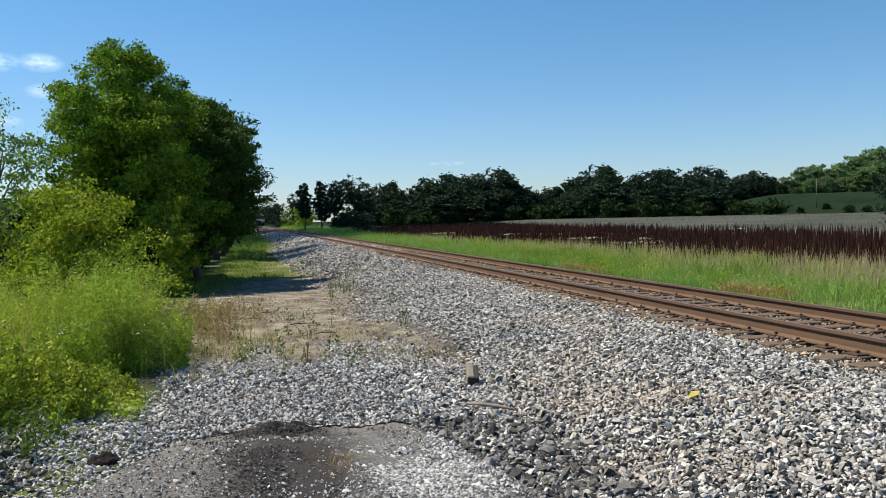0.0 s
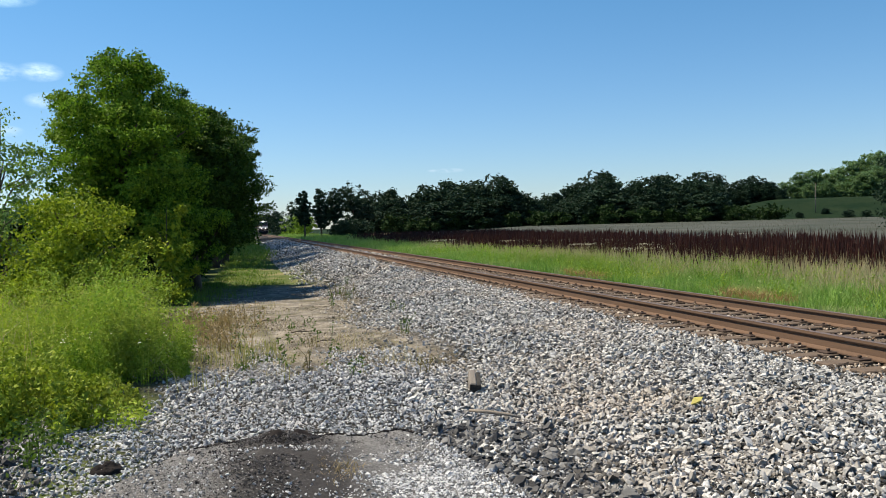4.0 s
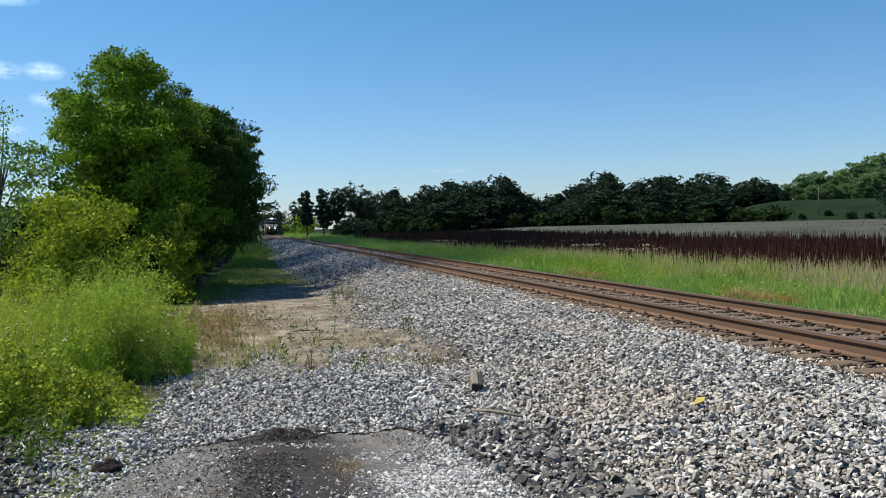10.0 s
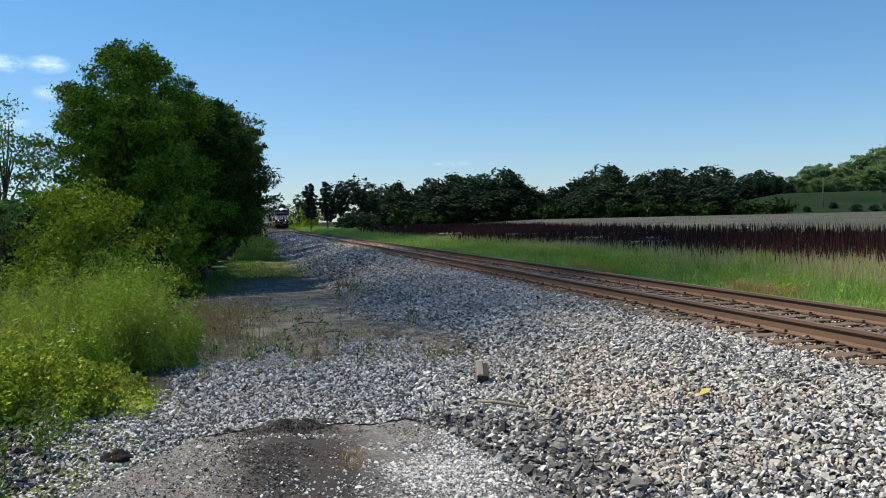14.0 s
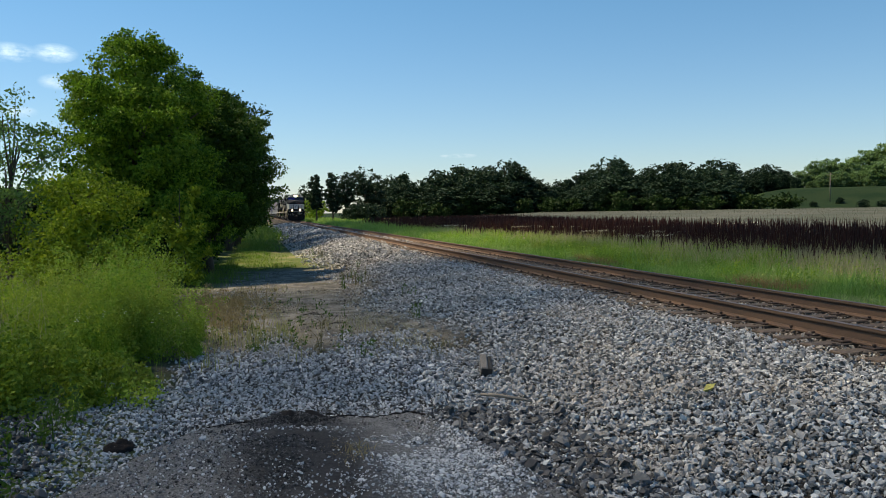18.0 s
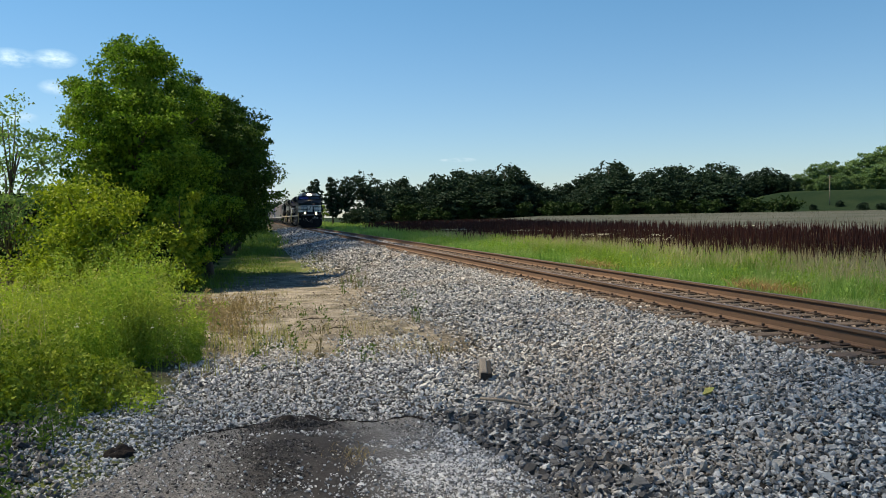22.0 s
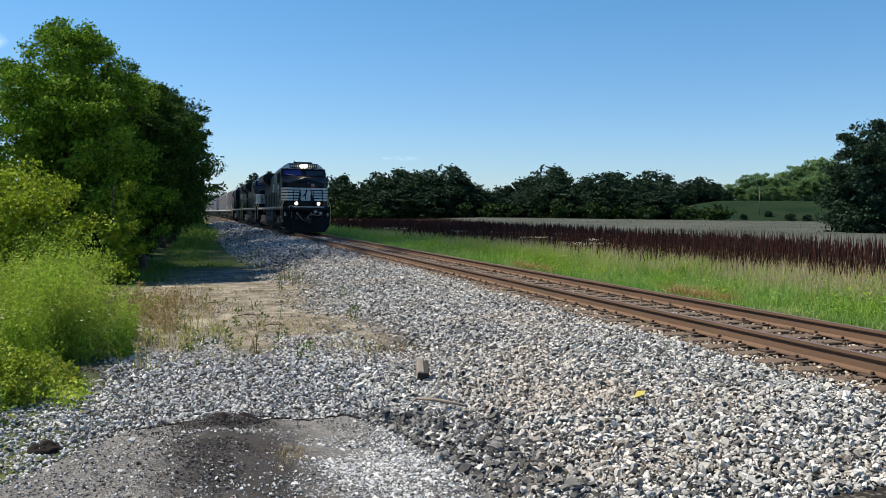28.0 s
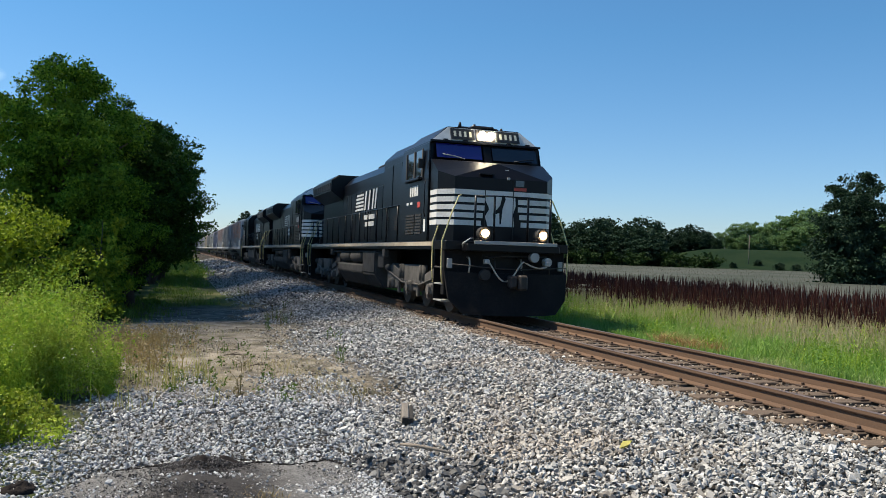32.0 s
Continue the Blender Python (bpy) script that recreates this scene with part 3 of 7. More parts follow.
def build_stones():
    # broken stone of the track bed, thick near by and thinner far off
    def spread(n, x0, x1, y0, y1, size, gen, mask=None):
        p = np.stack([gen.uniform(x0, x1, n), gen.uniform(y0, y1, n)], 1)
        if mask is not None:
            p = p[mask(p[:, 0], p[:, 1], gen)]
        s = size * gen.lognormal(0, 0.28, len(p))
        z = ground_z(p[:, 0], p[:, 1]) + s * gen.uniform(-0.3, 1.5, len(p))
        return np.column_stack([p, z]), s

    def bed_mask(x, y, g):
        loose = smooth(9.0, 13.0, y)
        edge = 1.9 + 0.85 * smooth(8.5, 11.5, y) * smooth(48, 26, y) + 0.3 * np.sin(y * 0.7) + 0.2 * loose * np.sin(y * 1.9 + 1) + g.normal(0, 0.15, len(x)) * (1 + 2.0 * loose)
        return x > edge

    def shoulder(x, y, g):
        dx = np.abs(x - TRACK_X)
        cell = np.abs((y / 0.5) % 1 - 0.5)
        return bed_mask(x, y, g) & ((dx > 1.28) | ((dx > 1.02) & (cell < 0.22)))

    g = np.random.default_rng(3)
    near = spread(36000, 1.5, 6.0, 4.0, 10.0, 0.0168, g, lambda x, y, q: shoulder(x, y, q) & (((x - 2.12) / 0.3) ** 2 + ((y - 5.5) / 1.1) ** 2 > q.uniform(0.0, 1.1, len(x))))
    v, f = stones(*near, g, "flat", 1.15)
    tagged(array_part("ballast_stones", v, f, M["stone"], None, "loose broken grey and tan stone of the track bed"), kind="stuff", category="gravel")
    sets = [spread(27000, 1.5, 6.0, 10.0, 17, 0.0198, g, shoulder), spread(21000, 1.6, 6.0, 17, 28, 0.0235, g, shoulder),
            spread(14000, 1.8, 6.0, 28, 60, 0.038, g, shoulder), spread(5000, 2.0, 6.0, 60, 130, 0.075, g, shoulder),
            spread(4000, 8.3, 8.95, 3.5, 40, 0.022, g), spread(5000, TRACK_X - 1.15, TRACK_X + 1.4, 40, 110, 0.05, g)]
    sets[-1][0][:, 2] = 0.19 + g.uniform(-0.02, 0.02, 5000)
    # between the rails the stone lies lower than the timbers' tops
    n = 21000
    p = np.stack([g.uniform(TRACK_X - 1.15, TRACK_X + 1.2, n), g.uniform(4, 40, n)], 1)
    cell = np.abs((p[:, 1] / 0.5) % 1 - 0.5)
    p = p[(cell < 0.27) | (g.random(len(p)) < 0.16)]
    over = np.where(np.abs((p[:, 1] / 0.5) % 1 - 0.5) < 0.27, 0.188, 0.222)
    crib, cs = np.column_stack([p, over + g.uniform(-0.015, 0.02, len(p))]), 0.019 * g.lognormal(0, 0.25, len(p))
    q = np.stack([g.uniform(5.72, 6.15, 7000), g.uniform(4, 30, 7000)], 1)
    q = q[(np.abs((q[:, 1] / 0.5) % 1 - 0.5) < 0.25) | (g.random(len(q)) < 0.08)]
    crib = np.concatenate([crib, np.column_stack([q, 0.19 + g.uniform(-0.02, 0.02, len(q))])])
    cs = np.concatenate([cs, 0.019 * g.lognormal(0, 0.25, len(q))])
    rv, rf = stones(crib, cs, g)
    tagged(array_part("crib_stones", rv, rf, M["stone_rust"], None, "rust-stained brown stones between and over the ties"), kind="stuff", category="gravel")
    pts, size = np.concatenate([a for a, _ in sets]), np.concatenate([b for _, b in sets])
    v, f = stones(pts, size, g)
    tagged(array_part("ballast_stones", v, f, M["stone"], None, "loose broken stone of the track bed farther along"), kind="stuff", category="gravel")

    def lane(x, y, g):
        wob = 0.9 * np.sin(x * 1.3 + 0.5) + 0.7 * np.sin(x * 3.1 + 2.0) + 0.5 * np.sin(x * 6.7) + g.normal(0, 0.55, len(x))
        return (x < 2.4) & (y < 10.3 + wob + 0.5 * np.sin(y * 2.7 + x)) & (x > -3.6 + 0.19 * (14 - y)) & ~on_asphalt(x, y)
    a, sa = spread(36000, -3.2, 2.4, 4.0, 8.6, 0.0108, g, lane)
    b, sb = spread(20000, -1.6, 2.6, 8.6, 13.0, 0.0135, g, lane)
    c, sc = spread(15000, -0.9, 3.4, 9.6, 32.0, 0.0155, g)
    keep = g.random(len(c)) < smooth(36, 11, c[:, 1]) * (0.16 + 0.84 * smooth(1.0, 2.9, c[:, 0])) * (np.sin(c[:, 0] * 2.3 + c[:, 1] * 0.9) + np.sin(c[:, 1] * 1.7 - c[:, 0]) + g.normal(0, 0.4, len(c)) > -0.2)
    dust, sd = spread(17000, -0.7, 3.0, 9.4, 20.0, 0.0085, g, lambda x, y, q: np.sin(x * 2.9 + y * 0.8) + np.sin(y * 2.1 - x) + q.normal(0, 0.6, len(x)) > 0.1)
    gv, gf = stones(np.concatenate([dust, c[keep]]), np.concatenate([sd, sc[keep]]), g)
    tagged(array_part("dusty_grit", gv, gf, M["stone_dust"], None, "dusty brown grit strewn over the bare earth"), kind="stuff", category="gravel")
    v, f = stones(np.concatenate([a, b]), np.concatenate([sa, sb]), g, "flat", 1.1)
    coarse = [spread(2700, 1.5, 2.45, 4.2, 6.9, 0.0195, g), spread(3600, -2.9, -1.0, 4.6, 8.0, 0.021, g, lambda x, y, q: (~on_asphalt(x, y)) & (x < -0.4 - 0.18 * y + q.normal(0, 0.15, len(x)))), spread(200, 1.2, 2.0, 6.4, 7.0, 0.022, g)]
    dv, df = stones(np.concatenate([q for q, _ in coarse]), np.concatenate([q for _, q in coarse]), g, "flat", 0.7)
    tagged(array_part("coarse_stones", dv, df, M["stone_dark"], None, "coarse dark grey stones along the gravel's edge"), kind="stuff", category="gravel")
    tagged(array_part("lane_gravel", v, f, M["stone_blue"], None, "fine blue-grey crushed stone of the service lane"), kind="stuff", category="gravel")


def asphalt_edge(x):
    """Far edge of the old asphalt, along the lane's width."""
    x = np.asarray(x, float)
    return 6.78 + 0.04 * np.sin(x * 5 + 1) + 0.03 * np.sin(x * 11) - 1.6 * smooth(-0.35, -1.45, x) - 2.6 * smooth(1.2, 1.95, x)


def on_asphalt(x, y):
    return (y < asphalt_edge(x) - 0.02) & (x > -1.45) & (x < 1.78)


def build_asphalt():
    xs, v, f = np.linspace(-1.42, 1.76, 70), [], []
    rows = 34
    for x in xs:
        top = float(asphalt_edge(x))
        for r in range(rows):
            y = top - (top + 2.0) * (r / (rows - 1)) ** 1.6
            swell = 0.055 + 0.10 * math.exp(-((x - 0.12) / 0.5) ** 2 - ((y - 5.6) / 1.0) ** 2) + 0.022 * noise.noise(Vector((x * 4, y * 4, 0))) + 0.012 * noise.noise(Vector((x * 15, y * 15, 3)))
            v.append((x, y, float(ground_z(x, y)) + swell * (0.35 if r == 0 else 1)))
    n = len(xs)
    for i in range(n - 1):
        for r in range(rows - 1):
            a = i * rows + r
            f.append((a, a + rows, a + rows + 1, a + 1))
    v, f = np.array(v), np.array(f)
    # underside and rim
    lo = v.copy()
    lo[:, 2] -= 0.16
    m = len(v)
    rim = [i * rows for i in range(n)]
    side = [(a, b, b + m, a + m) for a, b in zip(rim, rim[1:])]
    for e in (0, n - 1):
        col = [e * rows + r for r in range(rows)]
        side += [(a, b, b + m, a + m) for a, b in zip(col, col[1:])]
    slab = array_part("asphalt_slab", np.concatenate([v, lo]), np.concatenate([f, f[:, ::-1] + m, np.array(side)]), M["asphalt"], None, "", flat=False)
    tagged(slab, "broken edge of an old dark asphalt drive", "asphalt", kind="structure")
    lip = []
    for k in range(90):
        x = -0.42 + 1.75 * k / 89
        y = float(asphalt_edge(x)) - 0.035 + 0.022 * math.sin(k * 0.37) + 0.012 * math.sin(k * 1.1)
        swell = 0.055 + 0.10 * math.exp(-((x - 0.12) / 0.5) ** 2 - ((y - 5.6) / 1.0) ** 2) + 0.022 * noise.noise(Vector((x * 4, y * 4, 0)))
        lip.append((x, y, float(ground_z(x, y)) + swell + 0.004))
    part("broken_lip", tube(bmesh.new(), lip, [0.004 + 0.008 * abs(math.sin(k * 0.31)) * abs(math.sin(k * 0.083 + 0.4)) for k in range(90)], 6), M["tar"], slab, "black broken lip of the asphalt")


build_ground()
build_asphalt()
build_stones()


# ---------------------------------------------------------------- the track
def rail_mesh(y0, y1):
    half = [(0.036, 0.0), (0.036, -0.028), (0.03, -0.04), (0.009, -0.052), (0.009, -0.145), (0.03, -0.16), (0.07, -0.168), (0.07, -0.182)]
    pts = half + [(-a, b) for a, b in half[::-1]]
    return prism(bmesh.new(), pts, 1, y0, y1)


def build_track():
    track = tagged(empty("railway_track", pose(TRACK_X, 0, RAIL_Z)), "single track of rusty rails on creosoted timbers", "railway track", kind="structure")
    for s in (-0.755, 0.755):
        r = part("rail", rail_mesh(-60, 900), M["rail_side"], track, "rust-brown steel rail")
        r.location.x = s
        top = part("running_face", box(bmesh.new(), -0.034, 0.034, -60, 900, 0.001, 0.004), M["rail_top"], r, "worn grey top of the rail")
    tb = bmesh.new()
    box(tb, -1.3, 1.3, -0.115, 0.115, -0.36, -0.185, 0.012)
    tie = bpy.data.meshes.new("tie")
    tb.to_mesh(tie)
    tb.free()
    tie.materials.append(M["tie"])
    pb = bmesh.new()
    box(pb, -0.17, 0.17, -0.09, 0.09, -0.186, -0.165, 0.006)
    plate = bpy.data.meshes.new("tie_plate")
    pb.to_mesh(plate)
    pb.free()
    plate.materials.append(M["iron"])
    sb = bmesh.new()
    box(sb, -0.018, 0.018, -0.016, 0.016, -0.17, -0.142, 0.006)
    box(sb, -0.012, 0.012, -0.011, 0.011, -0.25, -0.165)
    spike = bpy.data.meshes.new("spike")
    sb.to_mesh(spike)
    sb.free()
    spike.materials.append(M["iron"])
    g = random.Random(5)
    for k in range(-6, 150):
        t = new("tie", tie)
        t.parent = track
        t.location = (g.uniform(-0.06, 0.06), k * 0.5 + g.uniform(-0.03, 0.03), g.uniform(-0.006, 0.004))
        t.rotation_euler.z = g.uniform(-0.012, 0.012)
        if 8 <= k < 80:
            for s in (-0.755, 0.755):
                p = new("tie_plate", plate)
                p.parent = t
                p.location.x = s
        if 8 <= k < 56:
            for s in (-0.755, 0.755):
                for d in (-0.1, 0.1):
                    q = new("spike", spike)
                    q.parent = t
                    q.location = (s + d, g.uniform(-0.05, 0.05), g.uniform(-0.004, 0.014))
    rest = bmesh.new()
    for k in range(150, 700):
        box(rest, -1.3, 1.3, k * 0.5 - 0.115, k * 0.5 + 0.115, -0.3, -0.188)
    tagged(part("far_ties", rest, M["tie"], track, "timbers of the track far off"), kind="stuff")


build_track()


# ---------------------------------------------------------------- trees and shrubs
def crown_points(n, height, radius, low, gen, clumps=60, tuft=0.32, taper=0.5, core=0.12):
    """Leaf places of a crown: tufts set out in an uneven egg, most of them near its skin."""
    c = []
    while len(c) < clumps:
        h = gen.uniform(0, 1)
        if gen.random() > (1 - h ** 3) ** 0.6 + 0.25:
            continue
        prof = (1 - h ** 3) ** taper * (0.75 + 0.25 * min(1, h / 0.3))
        ang = gen.uniform(0, 2 * math.pi)
        lob = 1 + 0.12 * math.sin(3 * ang + 9 * h) + 0.08 * math.sin(5 * ang + 4 * h)
        rr = radius * prof * lob * (gen.uniform(0.62, 1.0) if gen.random() > core else gen.uniform(0.1, 0.6))
        c.append((math.cos(ang) * rr, math.sin(ang) * rr, low + (height - low) * h * 0.97))
    c = np.array(c)
    # leaves sit along short shoots that reach outwards and up, and nod at the tip
    out = c * np.array([1, 1, 0]) / (np.linalg.norm(c[:, :2], axis=1, keepdims=True) + 0.05)
    out = out * 0.9 + np.array([0, 0, 0.55]) + unit(clumps, gen) * 0.6
    out /= np.linalg.norm(out, axis=1, keepdims=True)
    long = gen.uniform(0.8, 1.7, clumps) * radius * tuft * 1.25
    pick = gen.integers(0, clumps, n)
    u = gen.uniform(0, 1, n) ** 0.85
    side = gen.normal(0, 1, (n, 3)) * (long[pick] * (0.36 - 0.24 * u))[:, None] * np.array([1, 1, 0.62])
    d = out[pick] * (long[pick] * (u - 0.45))[:, None] + side
    d[:, 2] -= long[pick] * 0.22 * u ** 3
    return c[pick] + d, c


def trunk_part(height, girth, gen, parent, lean=0.25):
    bm = bmesh.new()
    p = [(0, 0, -0.15)]
    k = 7
    for i in range(1, k):
        p.append((p[-1][0] + gen.normal(0, lean * 0.18), p[-1][1] + gen.normal(0, lean * 0.18), height * 0.86 * i / (k - 1)))
    tube(bm, p, [girth * (1.25 if i == 0 else 1) * (1 - 0.86 * i / (k - 1)) for i in range(k)], 9)
    part("trunk", bm, M["bark"], parent, smooth_faces=True)
    return p


def limb_parts(path, targets, girth, gen, parent, count=10):
    for t in targets[:count]:
        z = max(0.6, min(t[2] * 0.72, path[-1][2]))
        k = max(i for i, q in enumerate(path) if q[2] <= z or i == 0)
        s = Vector(path[k])
        e = Vector(t)
        mid = s.lerp(e, 0.5) + Vector((gen.normal(0, 0.1), gen.normal(0, 0.1), 0.25))
        part("limb", tube(bmesh.new(), [s, s.lerp(mid, 0.6), mid, e], [girth * 0.42, girth * 0.34, girth * 0.24, girth * 0.06], 6), M["bark"], parent, smooth_faces=True)


def tree(name, x, y, height, radius, low, leaves, leaf, seed, mat, label, clumps=70, girth=0.16, limbs=10, tuft=0.32, taper=0.55, group="", up=0.4, heart=2.4):
    g = np.random.default_rng(seed)
    z = float(ground_z(x, y))
    root = tagged(empty(name, pose(x, y, z)), label, "tree" if "tree" in name else "shrub", group)
    pts, c = crown_points(leaves, height, radius, low, g, clumps, tuft, taper)
    path = trunk_part(height, girth, g, root)
    limb_parts(path, c, girth, g, root, limbs)
    inner = leaves // 9
    pick = g.integers(0, len(c), inner)
    core = c[pick] * np.column_stack([np.full((inner, 2), 0.66), np.full(inner, 0.93)]) * g.uniform(0.75, 1.0, (inner, 1)) + g.normal(0, radius * 0.06, (inner, 3))
    core[:, 2] = np.maximum(core[:, 2], 0.12)
    v, f = leaf_quads(pts, leaf, g, up)
    iv, jf = leaf_quads(core, leaf * heart, g, up)
    v, f = np.concatenate([v, iv]), np.concatenate([f, jf + len(v)])
    array_part("crown", v, f, mat, root, "leafy crown")
    return root


def build_near_trees():
    row = "trees along the lane"
    lab = "full broadleaf tree beside the gravel lane, shade put into its green"
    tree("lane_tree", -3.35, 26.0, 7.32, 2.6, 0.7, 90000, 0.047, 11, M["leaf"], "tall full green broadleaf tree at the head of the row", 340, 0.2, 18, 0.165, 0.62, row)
    # trees behind the head tree take the leaf green with shade painted in
    tree("lane_tree", -2.2, 29.3, 6.75, 2.1, 1.3, 40000, 0.052, 12, M["leaf_shaded"], lab, 170, 0.16, 10, 0.2, 0.5, row)
    tree("lane_tree", -1.5, 28.8, 5.75, 2.15, 1.75, 38000, 0.055, 10, M["leaf_shaded"], lab, 170, 0.15, 10, 0.2, 0.45, row)
    tree("lane_tree", -2.3, 32.0, 6.1, 2.2, 1.6, 22000, 0.062, 13, M["leaf_shaded"], lab, 140, 0.15, 8, 0.18, 0.45, row)
    tree("lane_tree", -1.5, 49.0, 8.2, 2.5, 1.4, 20000, 0.085, 9, M["leaf_shaded"], lab, 100, 0.18, 8, 0.22, 0.45, row)
    tree("lane_tree", -1.1, 55.5, 9.8, 2.5, 1.6, 16000, 0.1, 14, M["leaf_shaded"], lab, 100, 0.2, 8, 0.24, 0.45, row)
    tree("lane_tree", -3.4, 58.0, 9.0, 2.6, 0.3, 9000, 0.16, 15, M["leaf_shaded"], lab, 90, 0.2, 6, 0.25, 0.45, row)
    tree("lane_tree", -4.6, 72.0, 8.5, 3.2, 0.4, 8000, 0.2, 16, M["leaf_shaded"], lab, 70, 0.2, 5, 0.28, 0.5, row)
    tree("lane_tree", -3.0, 98.0, 10.5, 3.4, 0.4, 8000, 0.24, 17, M["leaf_shaded"], lab, 60, 0.2, 5, 0.3, 0.5, row)
    tree("lane_tree", -3.2, 112.0, 11.0, 3.6, 0.4, 7000, 0.3, 18, M["leaf_shaded"], lab, 60, 0.2, 5, 0.3, 0.5, row)
    tree("lane_tree", -6.0, 138.0, 10.5, 4.2, 0.4, 6000, 0.36, 19, M["leaf_shaded"], lab, 60, 0.2, 5, 0.3, 0.5, row)
    tree("lane_tree", -7.0, 175.0, 11.0, 5.0, 0.4, 6000, 0.42, 20, M["leaf_shaded"], lab, 60, 0.2, 4, 0.3, 0.5, row)
    # low growth at the row's foot
    tree("leafy_shrub", -2.85, 15.8, 2.5, 1.4, 0.1, 15500, 0.036, 31, M["leaf_bush"], "sunlit yellow-green leafy shrub before the trees", 96, 0.05, 30, 0.3, 0.7)
    tree("leafy_shrub", -1.85, 23.2, 3.0, 0.65, 0.2, 4200, 0.05, 32, M["leaf_bush"], "slim yellow-green shrub at the tree row's edge", 26, 0.04, 8, 0.4, 0.5)
    tree("young_tree", -4.5, 17.0, 4.2, 1.0, 0.8, 4200, 0.04, 33, M["leaf_pale"], "thin young tree with pale sparse leaves", 44, 0.05, 26, 0.3, 0.6, heart=1.0)
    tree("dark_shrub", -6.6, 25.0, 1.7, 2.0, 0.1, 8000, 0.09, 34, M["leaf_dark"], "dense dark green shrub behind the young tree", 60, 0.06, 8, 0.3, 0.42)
    # shade under the row is put into the near-black leaves of this undergrowth
    tree("dark_shrub", -3.5, 25.4, 2.4, 1.4, 0.1, 8000, 0.08, 35, M["leaf_dark"], "dense undergrowth beneath the tree row, shade put into its dark leaves", 60, 0.05, 6, 0.3, 0.42)
    tree("dark_shrub", -3.3, 28.4, 2.6, 1.15, 0.1, 8000, 0.09, 36, M["leaf_dark"], "dense undergrowth beneath the tree row, shade put into its dark leaves", 60, 0.05, 6, 0.3, 0.42)
    tree("dark_shrub", -3.3, 31.4, 2.8, 1.4, 0.1, 6000, 0.10, 37, M["leaf_dark"], "dense undergrowth beneath the tree row, shade put into its dark leaves", 60, 0.05, 6, 0.3, 0.42)
    tree("dark_shrub", -2.7, 29.9, 1.9, 0.95, 0.05, 5000, 0.09, 39, M["leaf_dark"], "dense undergrowth beneath the tree row, shade put into its dark leaves", 50, 0.05, 6, 0.3, 0.42)
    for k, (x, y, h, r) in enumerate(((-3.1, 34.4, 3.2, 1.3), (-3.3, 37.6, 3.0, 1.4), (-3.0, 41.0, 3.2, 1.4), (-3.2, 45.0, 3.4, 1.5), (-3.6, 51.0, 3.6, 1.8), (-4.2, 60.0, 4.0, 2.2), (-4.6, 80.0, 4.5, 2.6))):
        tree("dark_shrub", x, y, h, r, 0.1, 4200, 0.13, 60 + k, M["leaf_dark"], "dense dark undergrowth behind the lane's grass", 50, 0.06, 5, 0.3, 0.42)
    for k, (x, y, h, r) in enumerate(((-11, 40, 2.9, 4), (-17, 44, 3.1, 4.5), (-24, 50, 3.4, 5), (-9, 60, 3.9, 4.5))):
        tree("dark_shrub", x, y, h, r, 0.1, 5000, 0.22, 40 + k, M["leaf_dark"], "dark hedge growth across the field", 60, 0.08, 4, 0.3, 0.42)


# each: direction (degrees right of the track), height of its top over the eye per metre of distance, distance
def bearing(x):
    return 13.08 + math.degrees(math.atan((x - 784) / 1480.6))


